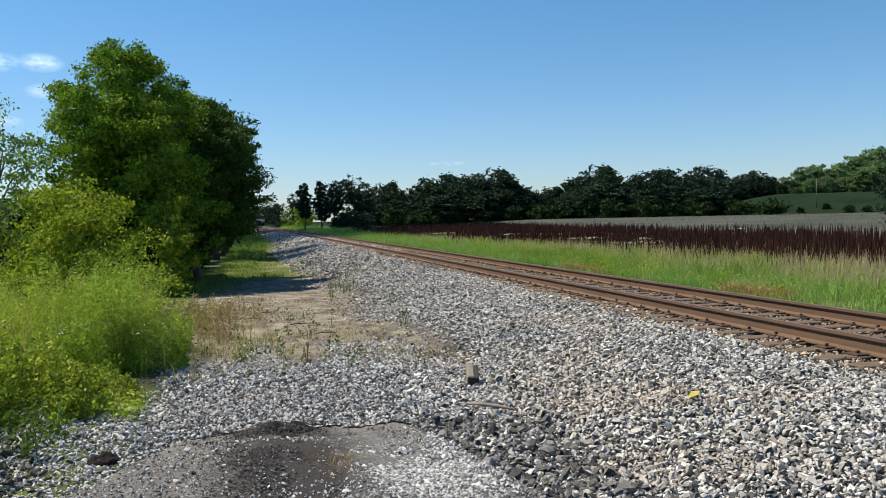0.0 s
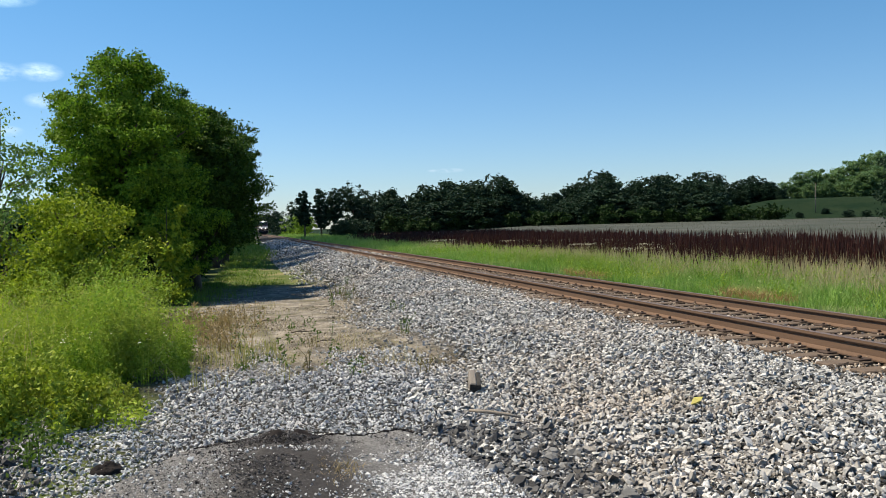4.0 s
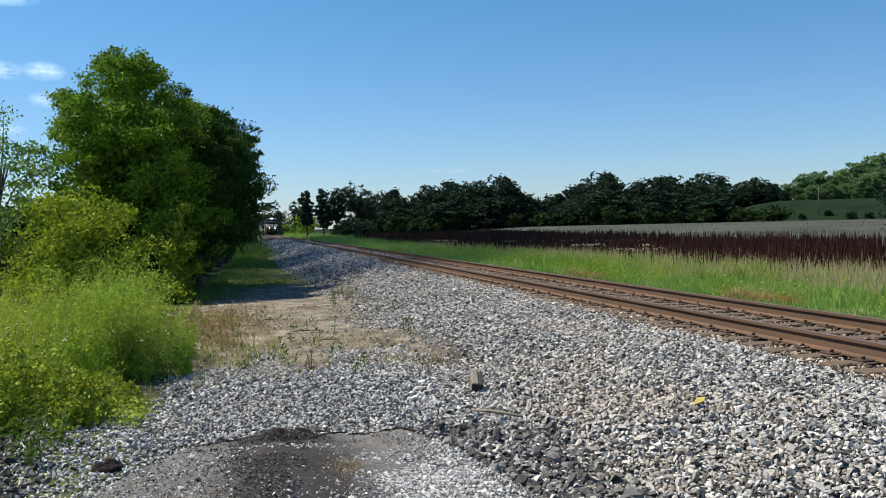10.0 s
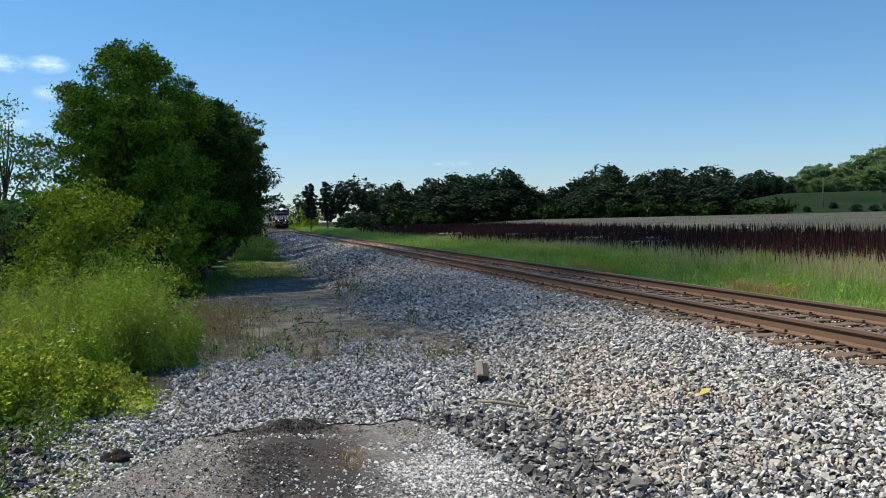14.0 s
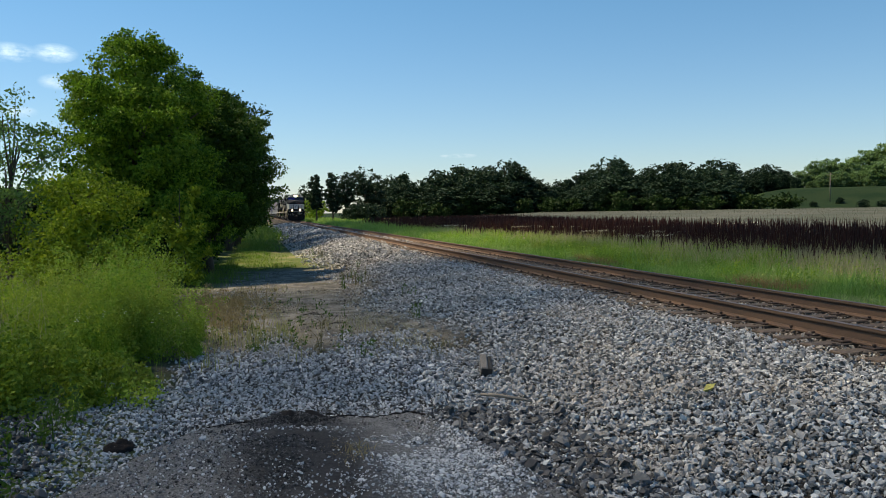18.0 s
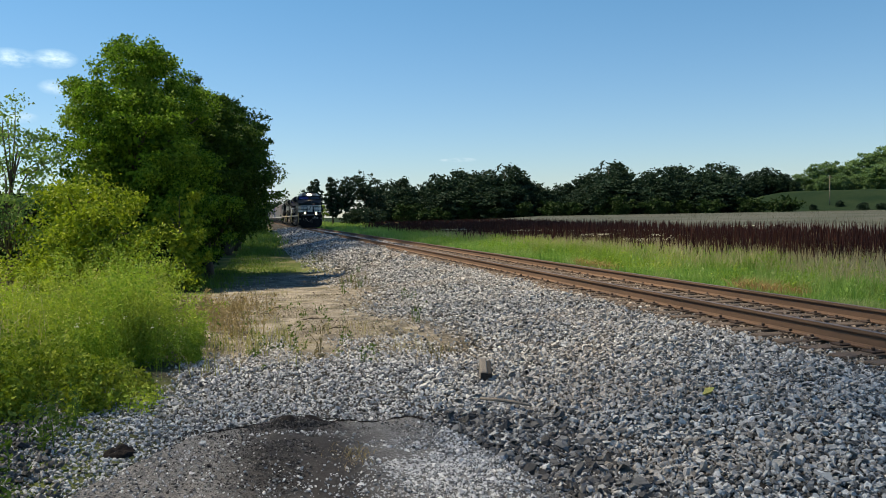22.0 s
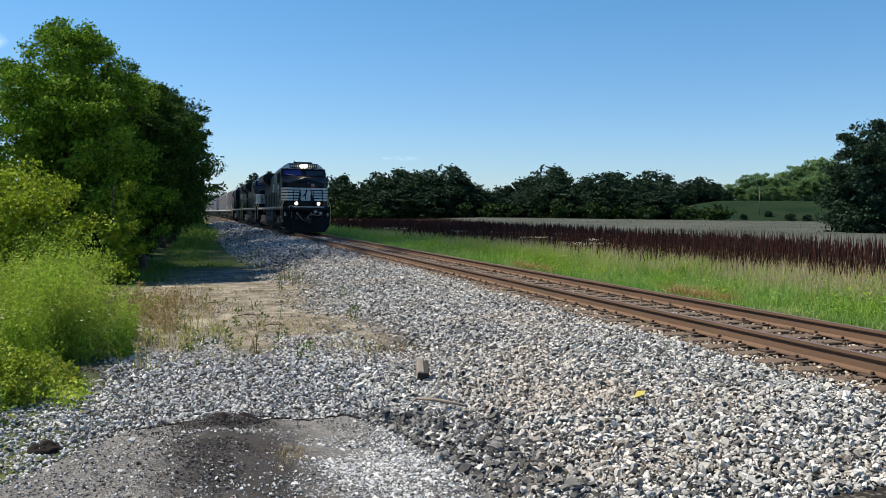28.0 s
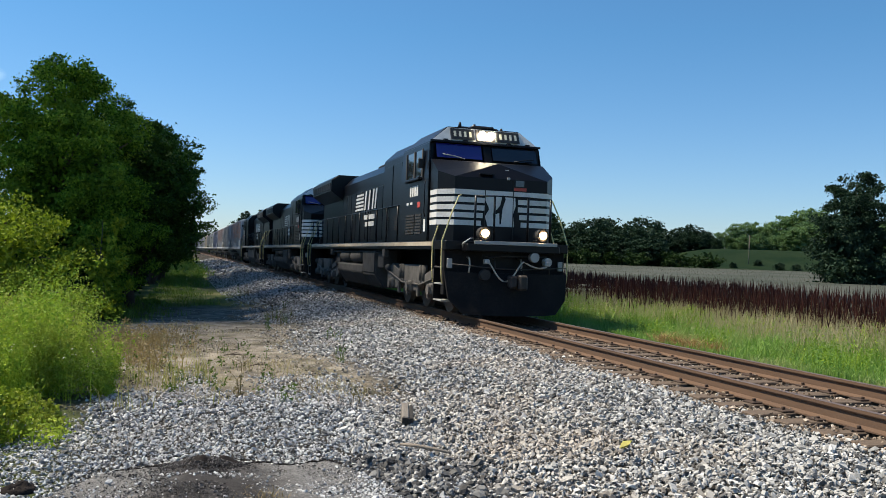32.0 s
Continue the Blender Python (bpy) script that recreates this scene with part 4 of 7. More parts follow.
def build_far_trees():
    g = np.random.default_rng(77)
    kinds = []
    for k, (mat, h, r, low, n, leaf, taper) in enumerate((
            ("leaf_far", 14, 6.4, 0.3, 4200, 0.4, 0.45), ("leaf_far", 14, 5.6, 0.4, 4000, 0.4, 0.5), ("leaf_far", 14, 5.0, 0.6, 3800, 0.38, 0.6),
            ("leaf_far_painted_sun", 14, 6.0, 0.6, 4000, 0.4, 0.5), ("leaf_far_painted_sun", 14, 5.0, 1.0, 3800, 0.38, 0.55))):
        t = tree("woodland_tree", 400 + 30 * k, -600, h, r, low, n, leaf, 200 + k, M[mat], "broadleaf tree of the far wood edge, shade put into its dark leaves" if k < 3 else "broadleaf tree on the far bank, sunlight put into its pale leaves", 150, 0.3, 5, 0.24, taper, up=0.6)
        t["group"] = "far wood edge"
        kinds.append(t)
    dark = ((676, 342), (705, 333), (740, 341), (775, 326), (805, 318), (845, 314), (885, 310), (915, 326), (945, 337), (985, 340),
            (1015, 331), (1040, 326), (1068, 304), (1100, 321), (1130, 321), (1160, 313), (1190, 309), (1220, 316), (1255, 306), (1285, 319), (1320, 316), (1350, 313), (1378, 323))
    lit = ((1402, 322), (1430, 307), (1458, 303), (1490, 305), (1522, 290), (1552, 281), (1584, 276), (1620, 285), (1660, 290), (1710, 292), (1770, 288))
    first = {}

    def put(kind, px, top, dist, widen=1.0):
        a, hor = radians(bearing(px)), 405.5 - 0.028 * (px - 440)
        x, y = dist * math.sin(a), dist * math.cos(a)
        z = float(ground_z(x, y)) - 0.2
        h = (hor - top) / 1480.6 * dist + 1.72 - z
        s = max(2.0, h) / 14 * 1.03
        m = pose(x, y, z, 0, 0, g.uniform(0, 360)) @ Matrix.Diagonal((s * widen, s * widen, s, 1))
        if kind in first:
            copy_thing(kinds[kind], m)
        else:
            first[kind] = m
    # near-black leaf colour for the shaded stretch, light green for the sunlit bank
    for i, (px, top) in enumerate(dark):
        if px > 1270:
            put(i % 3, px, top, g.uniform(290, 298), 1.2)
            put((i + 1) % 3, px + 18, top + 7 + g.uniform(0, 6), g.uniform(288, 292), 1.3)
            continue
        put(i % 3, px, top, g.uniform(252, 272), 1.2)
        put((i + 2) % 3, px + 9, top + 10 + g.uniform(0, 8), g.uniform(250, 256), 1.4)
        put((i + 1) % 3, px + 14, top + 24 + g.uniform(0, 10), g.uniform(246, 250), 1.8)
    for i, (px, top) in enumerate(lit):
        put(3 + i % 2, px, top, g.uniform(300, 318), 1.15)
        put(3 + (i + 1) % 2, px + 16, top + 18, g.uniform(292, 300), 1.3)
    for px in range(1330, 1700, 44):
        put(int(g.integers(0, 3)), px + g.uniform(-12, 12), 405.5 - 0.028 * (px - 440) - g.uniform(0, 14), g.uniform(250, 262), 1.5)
    # distant end of the line, behind the train
    for px, top, d in ((458, 384, 960), (470, 376, 980), (446, 388, 1000), (484, 378, 940), (430, 380, 980), (410, 372, 960), (495, 372, 700)):
        put(int(g.integers(0, 3)), px, top, d, 1.1)
    for kind, m in first.items():
        kinds[kind].matrix_world = m
    # taller open trees near the track
    lab = "tall open tree with bare lower trunk beside the track"
    for i, (px, top, d, r, low) in enumerate(((550, 334, 150, 1.5, 2.6), (580, 327, 152, 1.5, 2.0), (602, 327, 155, 1.9, 3.2), (636, 321, 158, 2.8, 3.0), (655, 335, 160, 2.0, 2.4), (534, 352, 240, 2.4, 1.0))):
        a, hor = radians(bearing(px)), 405.5 - 0.028 * (px - 440)
        tree("open_tree", d * math.sin(a), d * math.cos(a), (hor - top) / 1480.6 * d + 1.8, r * 1.1, low * 1.25, 2200, 0.2, 300 + i, M["leaf_far"], lab, 60, 0.18, 8, 0.3, 0.45, "tall open trees by the track")
    for i, (px, top, d, r) in enumerate(((507, 374, 330, 4.6), (530, 371, 262, 4.2), (550, 378, 205, 3.2), (640, 384, 150, 3.0), (615, 388, 146, 2.2))):
        a, hor = radians(bearing(px)), 405.5 - 0.028 * (px - 440)
        tree("field_shrub", d * math.sin(a), d * math.cos(a), (hor - top) / 1480.6 * d + 1.8, r, 0.1, 2600, 0.2, 320 + i, M["leaf" if i in (1, 2) else "leaf_far"], "rounded shrub at the field's edge by the track", 36, 0.06, 4, 0.32, 0.42)
    for i, px in enumerate(range(690, 1420, 46)):
        a, hor = radians(bearing(px + g.uniform(-14, 14))), 405.5 - 0.028 * (px - 440)
        d = g.uniform(238, 244)
        tree("field_shrub", d * math.sin(a), d * math.cos(a), g.uniform(3.0, 5.6), g.uniform(2.6, 4.6), 0.1, 1100, 0.34, 360 + i, M["leaf_dark"], "low green shrub before the far wood", 30, 0.06, 3, 0.34, 0.42)
    # lone full tree out in the field
    a = radians(43.6)
    tree("field_tree", 118 * math.sin(a), 118 * math.cos(a), 14.4, 5.5, 0.4, 20000, 0.19, 340, M["leaf_far"], "lone full dark green tree at the field's edge", 170, 0.35, 8, 0.19, 0.66)
    tree("field_shrub", 118 * math.sin(a) - 1.0, 118 * math.cos(a) - 1.5, 4.2, 4.6, 0.0, 5000, 0.22, 341, M["leaf_far"], "dark growth round the foot of the lone tree", 60, 0.08, 4, 0.3, 0.42)


# ---------------------------------------------------------------- weeds, grass and field
def scatter(n, x0, x1, y0, y1, gen, keep=None):
    p = np.stack([gen.uniform(x0, x1, n), gen.uniform(y0, y1, n)], 1)
    if keep is not None:
        p = p[keep(p[:, 0], p[:, 1])]
    return np.column_stack([p, ground_z(p[:, 0], p[:, 1])])


def weed_plants(name, base, height, mat, gen, label, leaves=34, leaf=0.022, spread=0.12, category="weeds", stem=0.012):
    """Upright bushy weeds: thin stems with many small leaves up their length."""
    n = len(base)
    sv, sf = blades(base, height, stem, 0.13, gen)
    k = np.repeat(np.arange(n), leaves)
    t = gen.uniform(0.05, 1.05, len(k))
    tip = sv.reshape(n, 6, 3)[:, 4]
    c = base[k] + (tip - base)[k] * t[:, None] + gen.normal(0, 1, (len(k), 3)) * (spread * (1.1 - 0.8 * t) * np.asarray(height)[k] ** 0.5)[:, None] * np.array([1, 1, 0.5])
    lv, lf = leaf_quads(c, leaf, gen, 0.25)
    v, f = np.concatenate([sv, lv]), np.concatenate([sf, lf + len(sv)])
    tagged(array_part(name, v, f, mat, None, label), kind="stuff", category=category)


def build_weeds():
    g = np.random.default_rng(21)

    # domed clumps: centre, half widths, height
    tall = ((-1.5, 11.1, 0.86, 1.7, 1.22), (-2.35, 11.4, 1.3, 2.0, 1.12), (-3.4, 11.6, 1.5, 2.4, 0.95), (-4.6, 12.0, 1.6, 2.6, 0.85))
    leafy = ((-1.7, 8.6, 0.66, 0.85, 0.55), (-2.3, 8.6, 0.9, 1.1, 0.66), (-3.0, 8.8, 1.1, 1.3, 0.7))

    def dome(lobes, x, y):
        d = [h * np.sqrt(np.clip(1 - ((x - cx) / rx) ** 2 - ((y - cy) / ry) ** 2, 0, 1)) for cx, cy, rx, ry, h in lobes]
        return np.max(d, axis=0)

    def clump(name, lobes, n, x0, x1, y0, y1, mats, label, leaves, leaf, spread):
        tuft = scatter(n // 11, x0, x1, y0, y1, g, lambda x, y: dome(lobes, x, y) > 0.12)
        rise = g.uniform(0.66, 1.2, len(tuft))
        k = g.integers(0, len(tuft), n)
        b = tuft[k] + np.column_stack([g.normal(0, 0.085, (n, 2)), np.zeros(n)])
        h = dome(lobes, b[:, 0], b[:, 1])
        ok = h > 0.1
        b, h = b[ok], (h * rise[k] * g.uniform(0.8, 1.06, n))[ok]
        # second material to the right: on the mound its deeper green paints the shadow side
        which = (b[:, 0] * 0.9 + g.normal(0, 0.6, len(b)) > -2.0).astype(int)
        for i, m in enumerate(mats):
            if (which == i).any():
                weed_plants(name, b[which == i], h[which == i], m, g, label[i], leaves, leaf, spread, stem=0.006)
    clump("tall_weeds", tall, 2500, -6.2, -0.3, 9, 15, (M["weed"], M["weed_deep"]), ("dense mound of tall bright green feathery weeds", "dense mound of tall feathery weeds, right side's shade put into the green"), 54, 0.0165, 0.1)
    clump("leafy_weeds", leafy, 620, -4.2, -0.6, 7.4, 10.2, (M["weed_leafy"], M["weed_leafy"]), ("low yellow-green broad-leaved weeds at the gravel's edge",) * 2, 42, 0.024, 0.12)
    # more deeper green on the right flank, again shade put into the colour
    clump("tall_weeds", tall[:1], 380, -2.4, -0.3, 9.2, 12.9, (M["weed_deep"], M["weed_deep"]), ("dense weeds on the mound's flank, shade put into their deeper green",) * 2, 60, 0.017, 0.12)
    b = scatter(26, -1.6, -0.95, 7.5, 8.5, g)
    weed_plants("low_weeds", b, g.uniform(0.1, 0.25, len(b)), M["weed"], g, "short bright weeds at the gravel's edge", 22, 0.022, 0.14)
    # pale umbels and dry heads among the weeds
    b = scatter(9, -2.2, -0.8, 8.9, 10.2, g) + np.array([0, 0, 0.62])
    v, f = leaf_quads(np.repeat(b, 7, 0) + g.normal(0, 0.018, (7 * len(b), 3)), 0.012, g, 2.0)
    sv, sf = blades(b - np.array([0, 0, 0.62]), np.full(len(b), 0.62), 0.006, 0.02, g)
    heads = tagged(array_part("weed_flowers", v, f, M["petal"], None, "small whitish flower heads among the weeds"), kind="stuff", category="flowers")
    array_part("stalks", sv, sf, M["weed_deep"], heads, "thin green stalks")
    b = scatter(2600, -14, -2.6, 7.5, 24, g, lambda x, y: x < -2.4 - 0.05 * y)
    weed_plants("meadow_weeds", b, g.uniform(0.35, 0.85, len(b)), M["weed"], g, "rank green and yellow meadow growth", 13, 0.034, 0.16)
    b = scatter(9000, -16, -2.2, 9, 26, g)
    v, f = blades(b, g.uniform(0.4, 0.95, len(b)), 0.012, 0.2, g)
    tagged(array_part("dry_meadow_grass", v, f, M["straw"], None, "dry yellow seeding grass among the weeds"), kind="stuff", category="grass")
    b = scatter(110, -2.9, -1.45, 5.2, 7.6, g)
    weed_plants("low_weeds", b, g.uniform(0.1, 0.36, len(b)), M["weed_dark"], g, "straggling dark green weeds in the gravel", 26, 0.026, 0.16)
    b = scatter(620, -1.4, 0.7, 12.4, 17.0, g, lambda x, y: (g.random(len(x)) < smooth(0.5, -0.5, x)) & (np.sin(x * 3 + y * 2.1) + np.sin(y * 1.3) > -0.6))
    weed_plants("russet_weeds", b, g.uniform(0.12, 0.42, len(b)), M["russet"], g, "dry russet weeds beside the bare dust", 16, 0.022, 0.14)
    b = scatter(60, -0.8, 1.4, 9.6, 17.0, g)
    weed_plants("sparse_weeds", b, g.uniform(0.05, 0.2, len(b)), M["weed_dark"], g, "sparse green weeds at the mound's foot", 14, 0.02, 0.12)
    b = scatter(420, -0.75, 0.5, 9.4, 12.4, g, lambda x, y: np.sin(x * 5 + y * 3.1) + np.sin(y * 2.2 + 1) > 0.1)
    v, f = blades(b, g.uniform(0.12, 0.42, len(b)), 0.008, 0.22, g)
    tagged(array_part("pale_tufts", v, f, M["pale_tuft"], None, "thin yellow-green grass tufts beside the weeds"), kind="stuff", category="grass")
    # dark twigs on the dust
    for k, (x, y, a) in enumerate(((0.15, 15.2, 20), (0.9, 14.0, -12), (1.2, 12.7, 8), (0.4, 16.4, 40))):
        twig = tagged(empty("twig", pose(x, y, float(ground_z(x, y)) + 0.03, 0, 0, a)), "dry dark twig lying on bare dust", "twig")
        part("stem", tube(bmesh.new(), [(-0.17, 0, 0), (-0.06, 0.02, 0.02), (0.07, -0.01, 0.015), (0.18, 0.03, 0.0)], [0.008, 0.009, 0.008, 0.004], 6), M["bark"], twig, smooth_faces=True)
        part("side_shoot", tube(bmesh.new(), [(-0.06, 0.02, 0.02), (0.03, 0.07, 0.04), (0.09, 0.1, 0.02)], [0.006, 0.005, 0.003], 5), M["bark"], twig, smooth_faces=True)
    # single stalks and tufts in the stone
    for k, (x, y, h) in enumerate(((2.45, 21.8, 0.42), (2.62, 21.3, 0.36), (2.3, 22.4, 0.5), (2.55, 23.1, 0.4), (2.7, 36.9, 0.6), (2.5, 38.0, 0.6), (2.75, 35.5, 0.5), (2.51, 13.16, 0.34), (0.72, 10.2, 0.36), (0.5, 11.0, 0.25), (2.05, 9.6, 0.22), (3.0, 16.5, 0.3), (2.4, 20.5, 0.45), (2.0, 19.6, 0.4), (2.75, 21.5, 0.4), (3.1, 26, 0.4), (0.95, 12.4, 0.22))):
        b = np.array([[x, y, float(ground_z(x, y))]]) + np.column_stack([g.normal(0, 0.045, (6, 2)), np.zeros(6)])
        weed_plants("weed_stalk", b, h * g.uniform(0.6, 1.0, 6), M["weed_dark"] if k % 2 else M["dock_leaf"], g, "single thin weed stalk in the gravel", 9, 0.02, 0.06)
    # dry tufts on the bare dust
    for name, n, x0, x1, y0, y1, h, w, mat, label in (
            ("dry_tufts", 2200, -0.8, 1.3, 9.8, 20.0, 0.2, 0.008, "straw", "short dry straw-coloured tufts on bare dust"),
            ("lane_grass", 2600, -2.4, -0.6, 23, 34, 0.3, 0.014, "lane_grass", "rough grass under the edge of the trees"),
            ("dry_tufts", 1500, 1.3, 2.5, 8.6, 13.2, 0.12, 0.007, "straw", "thin dry tufts between stones"),
            ("lane_grass", 6000, -1.2, 1.5, 30, 46, 0.14, 0.014, "lane_grass", "bright green grass on the lane between the shadows"),
            ("lane_grass", 5000, -1.0, 1.6, 46, 66, 0.3, 0.022, "lane_grass", "bright green grass on the lane between the shadows"),
            ("lane_grass", 700, -1.4, 0.4, 22, 29, 0.2, 0.012, "lane_grass", "sparse grass on the shaded lane"),
            ("lane_grass", 5000, -1.0, 2.6, 62, 140, 0.5, 0.05, "lane_grass", "rough grass of the lane far off")):
        b = scatter(n, x0, x1, y0, y1, g, lambda x, y: (x < x1 - 0.5 - 0.45 * np.sin(y * 0.9) - 0.3 * np.sin(y * 2.3) + g.normal(0, 0.25, len(x))) & (np.sin(x * 3.1 + y * 1.3) + np.sin(y * 2.3 - x * 1.7) + np.sin(x * 7 + y * 5) * 0.6 + g.normal(0, 0.5, len(x)) > (0.9 if name == "dry_tufts" else -0.4)))
        v, f = blades(b, h * g.uniform(0.4, 1.2, len(b)), w, 0.3, g)
        tagged(array_part(name, v, f, M[mat], None, label), kind="stuff", category="grass")


# patches of dead growth in the verge: centre, half widths, blades
BARE = ((9.7, 14.4, 0.65, 1.0, 900), (9.6, 22.5, 0.5, 1.6, 600), (12.6, 19.0, 0.7, 0.9, 500))


def build_verge():
    g = np.random.default_rng(31)
    for n, x0, x1, y0, y1, h, w in ((29000, 8.8, 14, 5, 20, 0.36, 0.011), (21000, 8.8, 15, 20, 45, 0.42, 0.016), (12000, 9.6, 15, 45, 100, 0.5, 0.032), (9000, 9.8, 17, 100, 240, 0.7, 0.08)):
        b = scatter(n, x0, x1, y0, y1, g, lambda x, y: (x > 8.95 + 0.25 * np.sin(y * 0.8) + 0.15 * np.sin(y * 2.7)) & (np.min([((x - p) / u) ** 2 + ((y - q) / w) ** 2 for p, q, u, w, _ in BARE], axis=0) > g.uniform(0.3, 1.1, len(x))))
        edge = smooth(8.9, 10.8, b[:, 0]) * (0.75 + 0.35 * np.sin(b[:, 0] * 1.9 + b[:, 1] * 0.7) * np.sin(b[:, 1] * 0.45) + 0.3 * np.sin(b[:, 0] * 4.1 - b[:, 1] * 1.9) * np.sin(b[:, 1] * 2.3))
        v, f = blades(b, h * (0.35 + 0.75 * edge) * g.uniform(0.5, 1.25, len(b)), w, 0.22, g)
        tagged(array_part("verge_grass", v, f, M["grass"], None, "tall green and seeding grass of the far verge"), kind="stuff", category="grass")
    b = scatter(2600, 9.8, 18, 6, 60, g)
    weed_plants("verge_weeds", b, g.uniform(0.2, 0.5, len(b)), M["grass"], g, "mixed green weeds in the verge", 16, 0.026, 0.12)
    heart = scatter(120, 9.9, 14.5, 7, 50, g)
    k = g.integers(0, len(heart), 2600)
    b = heart[k] + np.column_stack([g.normal(0, 0.2, (len(k), 2)), np.zeros(len(k))])
    weed_plants("broad_leaf_weeds", b, g.uniform(0.25, 0.7, len(b)), M["weed_deep"], g, "clumps of darker broad-leaved weeds in the verge", 14, 0.024, 0.1)
    # tall bright tufts, then pale seed heads
    heart = scatter(46, 10.2, 13.6, 8, 34, g)
    k = g.integers(0, len(heart), 4200)
    b = heart[k] + np.column_stack([g.normal(0, 0.17, (len(k), 2)), np.zeros(len(k))])
    v, f = blades(b, g.uniform(0.35, 0.8, len(b)) * g.uniform(0.6, 1.15, len(heart))[k], 0.012, 0.3, g)
    tagged(array_part("tall_tufts", v, f, M["lane_grass"], None, "tall yellow-green grass tufts standing in the verge"), kind="stuff", category="grass")
    b = scatter(7000, 12.4, 17.0, 7, 34, g, lambda x, y: np.sin(x * 1.3 + y * 0.8) + np.sin(y * 0.55 - x) > -0.7)
    v, f = blades(b, g.uniform(0.35, 0.7, len(b)), 0.012, 0.22, g)
    tagged(array_part("pale_seed_grass", v, f, M["seed_grass"], None, "pale tan seeding grass before the dock plants"), kind="stuff", category="grass")
    b = scatter(11000, 12.0, 15.6, 7, 60, g, lambda x, y: np.sin(y * 0.35 + 1) + np.sin(y * 1.1 + x) * 0.6 > -0.8)
    v, f = blades(b, g.uniform(0.4, 0.72, len(b)), 0.010, 0.16, g)
    tagged(array_part("dry_verge_grass", v, f, M["straw"], None, "pale seed heads of dry grass by the field"), kind="stuff", category="grass")

    # dark red seeding stalks in a broad band
    def band(x, y):
        w = 0.7 * np.sin(y * 0.23) + 0.4 * np.sin(y * 0.9 + x)
        return (x > 12.9 + w + 1.5 * smooth(26, 11, y)) & (x < 21.0 + 0.12 * y + w)
    for n, y0, y1, w in ((23000, 8, 40, 0.034), (20000, 40, 115, 0.066)):
        b = scatter(n, 12, 36, y0, y1, g, band)
        inside = b[:, 0] - 14.2 - 0.7 * np.sin(b[:, 1] * 0.23) - 1.5 * smooth(26, 11, b[:, 1])
        clear = np.sin(b[:, 0] * 1.7 + b[:, 1] * 0.6) + np.sin(b[:, 1] * 1.3 - b[:, 0] * 0.8) + g.normal(0, 0.5, len(b))
        b = b[(g.random(len(b)) < 0.05 + 0.95 * smooth(-1.5, 3.4, inside)) & (clear > -1.55)]
        m = len(b)
        h = g.uniform(0.45, 1.28, m) * (0.8 + 0.2 * smooth(13, 15, b[:, 0]))
        v, f = blades(b, h * 0.7, w * 0.35, 0.1, g)
        tagged(array_part("dock_stems", v, f, M["dock_leaf"], None, "dry brown stems of the dock field"), kind="stuff", category="field plants")
        c = b + np.array([0, 0, 1]) * (h * 0.45)[:, None]
        ang = g.uniform(0, 2 * math.pi, m)
        s = np.stack([np.cos(ang), np.sin(ang), np.zeros(m)], 1) * w * 0.5
        t = np.stack([-np.sin(ang), np.cos(ang), np.zeros(m)], 1) * w * 0.5
        up = np.array([0, 0, 1]) * (h * 0.6)[:, None] + np.column_stack([g.normal(0, 0.06, (m, 2)), np.zeros(m)])
        mid = c + up * 0.4
        v = np.stack([c, mid + s, mid + t, mid - s, mid - t, c + up], 1).reshape(-1, 3)
        k = np.arange(m)[:, None] * 6
        f = np.concatenate([k + np.array(q) for q in ((0, 1, 2), (0, 2, 3), (0, 3, 4), (0, 4, 1), (5, 2, 1), (5, 3, 2), (5, 4, 3), (5, 1, 4))])
        tagged(array_part("dock_seed_heads", v, f, M["dock"], None, "dark red-brown seed spikes of dock plants"), kind="stuff", category="field plants")
    b = scatter(16000, 21, 190, 20, 245, g, lambda x, y: (x > 21.5 + 0.12 * y) & (np.hypot(x, y) < 246))
    v, f = blades(b, g.uniform(0.12, 0.3, len(b)), 0.05, 0.5, g)
    tagged(array_part("pale_field_grass", v, f, M["pale_grass"], None, "pale dry grass of the open field"), kind="stuff", category="grass")
    # white flower heads
    for x, y, n in ((16.5, 49, 22), (18.3, 46.5, 18), (20.2, 43.5, 26), (21.4, 42.0, 16), (28.6, 46.5, 26), (31.0, 47.5, 14), (15.6, 37, 16), (14.6, 29, 12), (14.0, 58, 22), (17.2, 33.0, 12)):
        b = scatter(n, x - 1.0, x + 1.0, y - 0.9, y + 0.9, g) + np.array([0, 0, 0.75])
        c = np.repeat(b, 14, 0) + g.normal(0, 1, (14 * n, 3)) * np.array([0.09, 0.09, 0.02])
        v, f = leaf_quads(c, 0.03, g, 3.0)
        sv, sf = blades(b - np.array([0, 0, 0.75]), np.full(n, 0.75), 0.012, 0.02, g)
        root = array_part("white_umbels", np.concatenate([v, sv]), np.concatenate([f, sf + len(v)]), M["petal"], None, "flat white flower heads above the grass")
        tagged(root, kind="stuff", category="flowers")


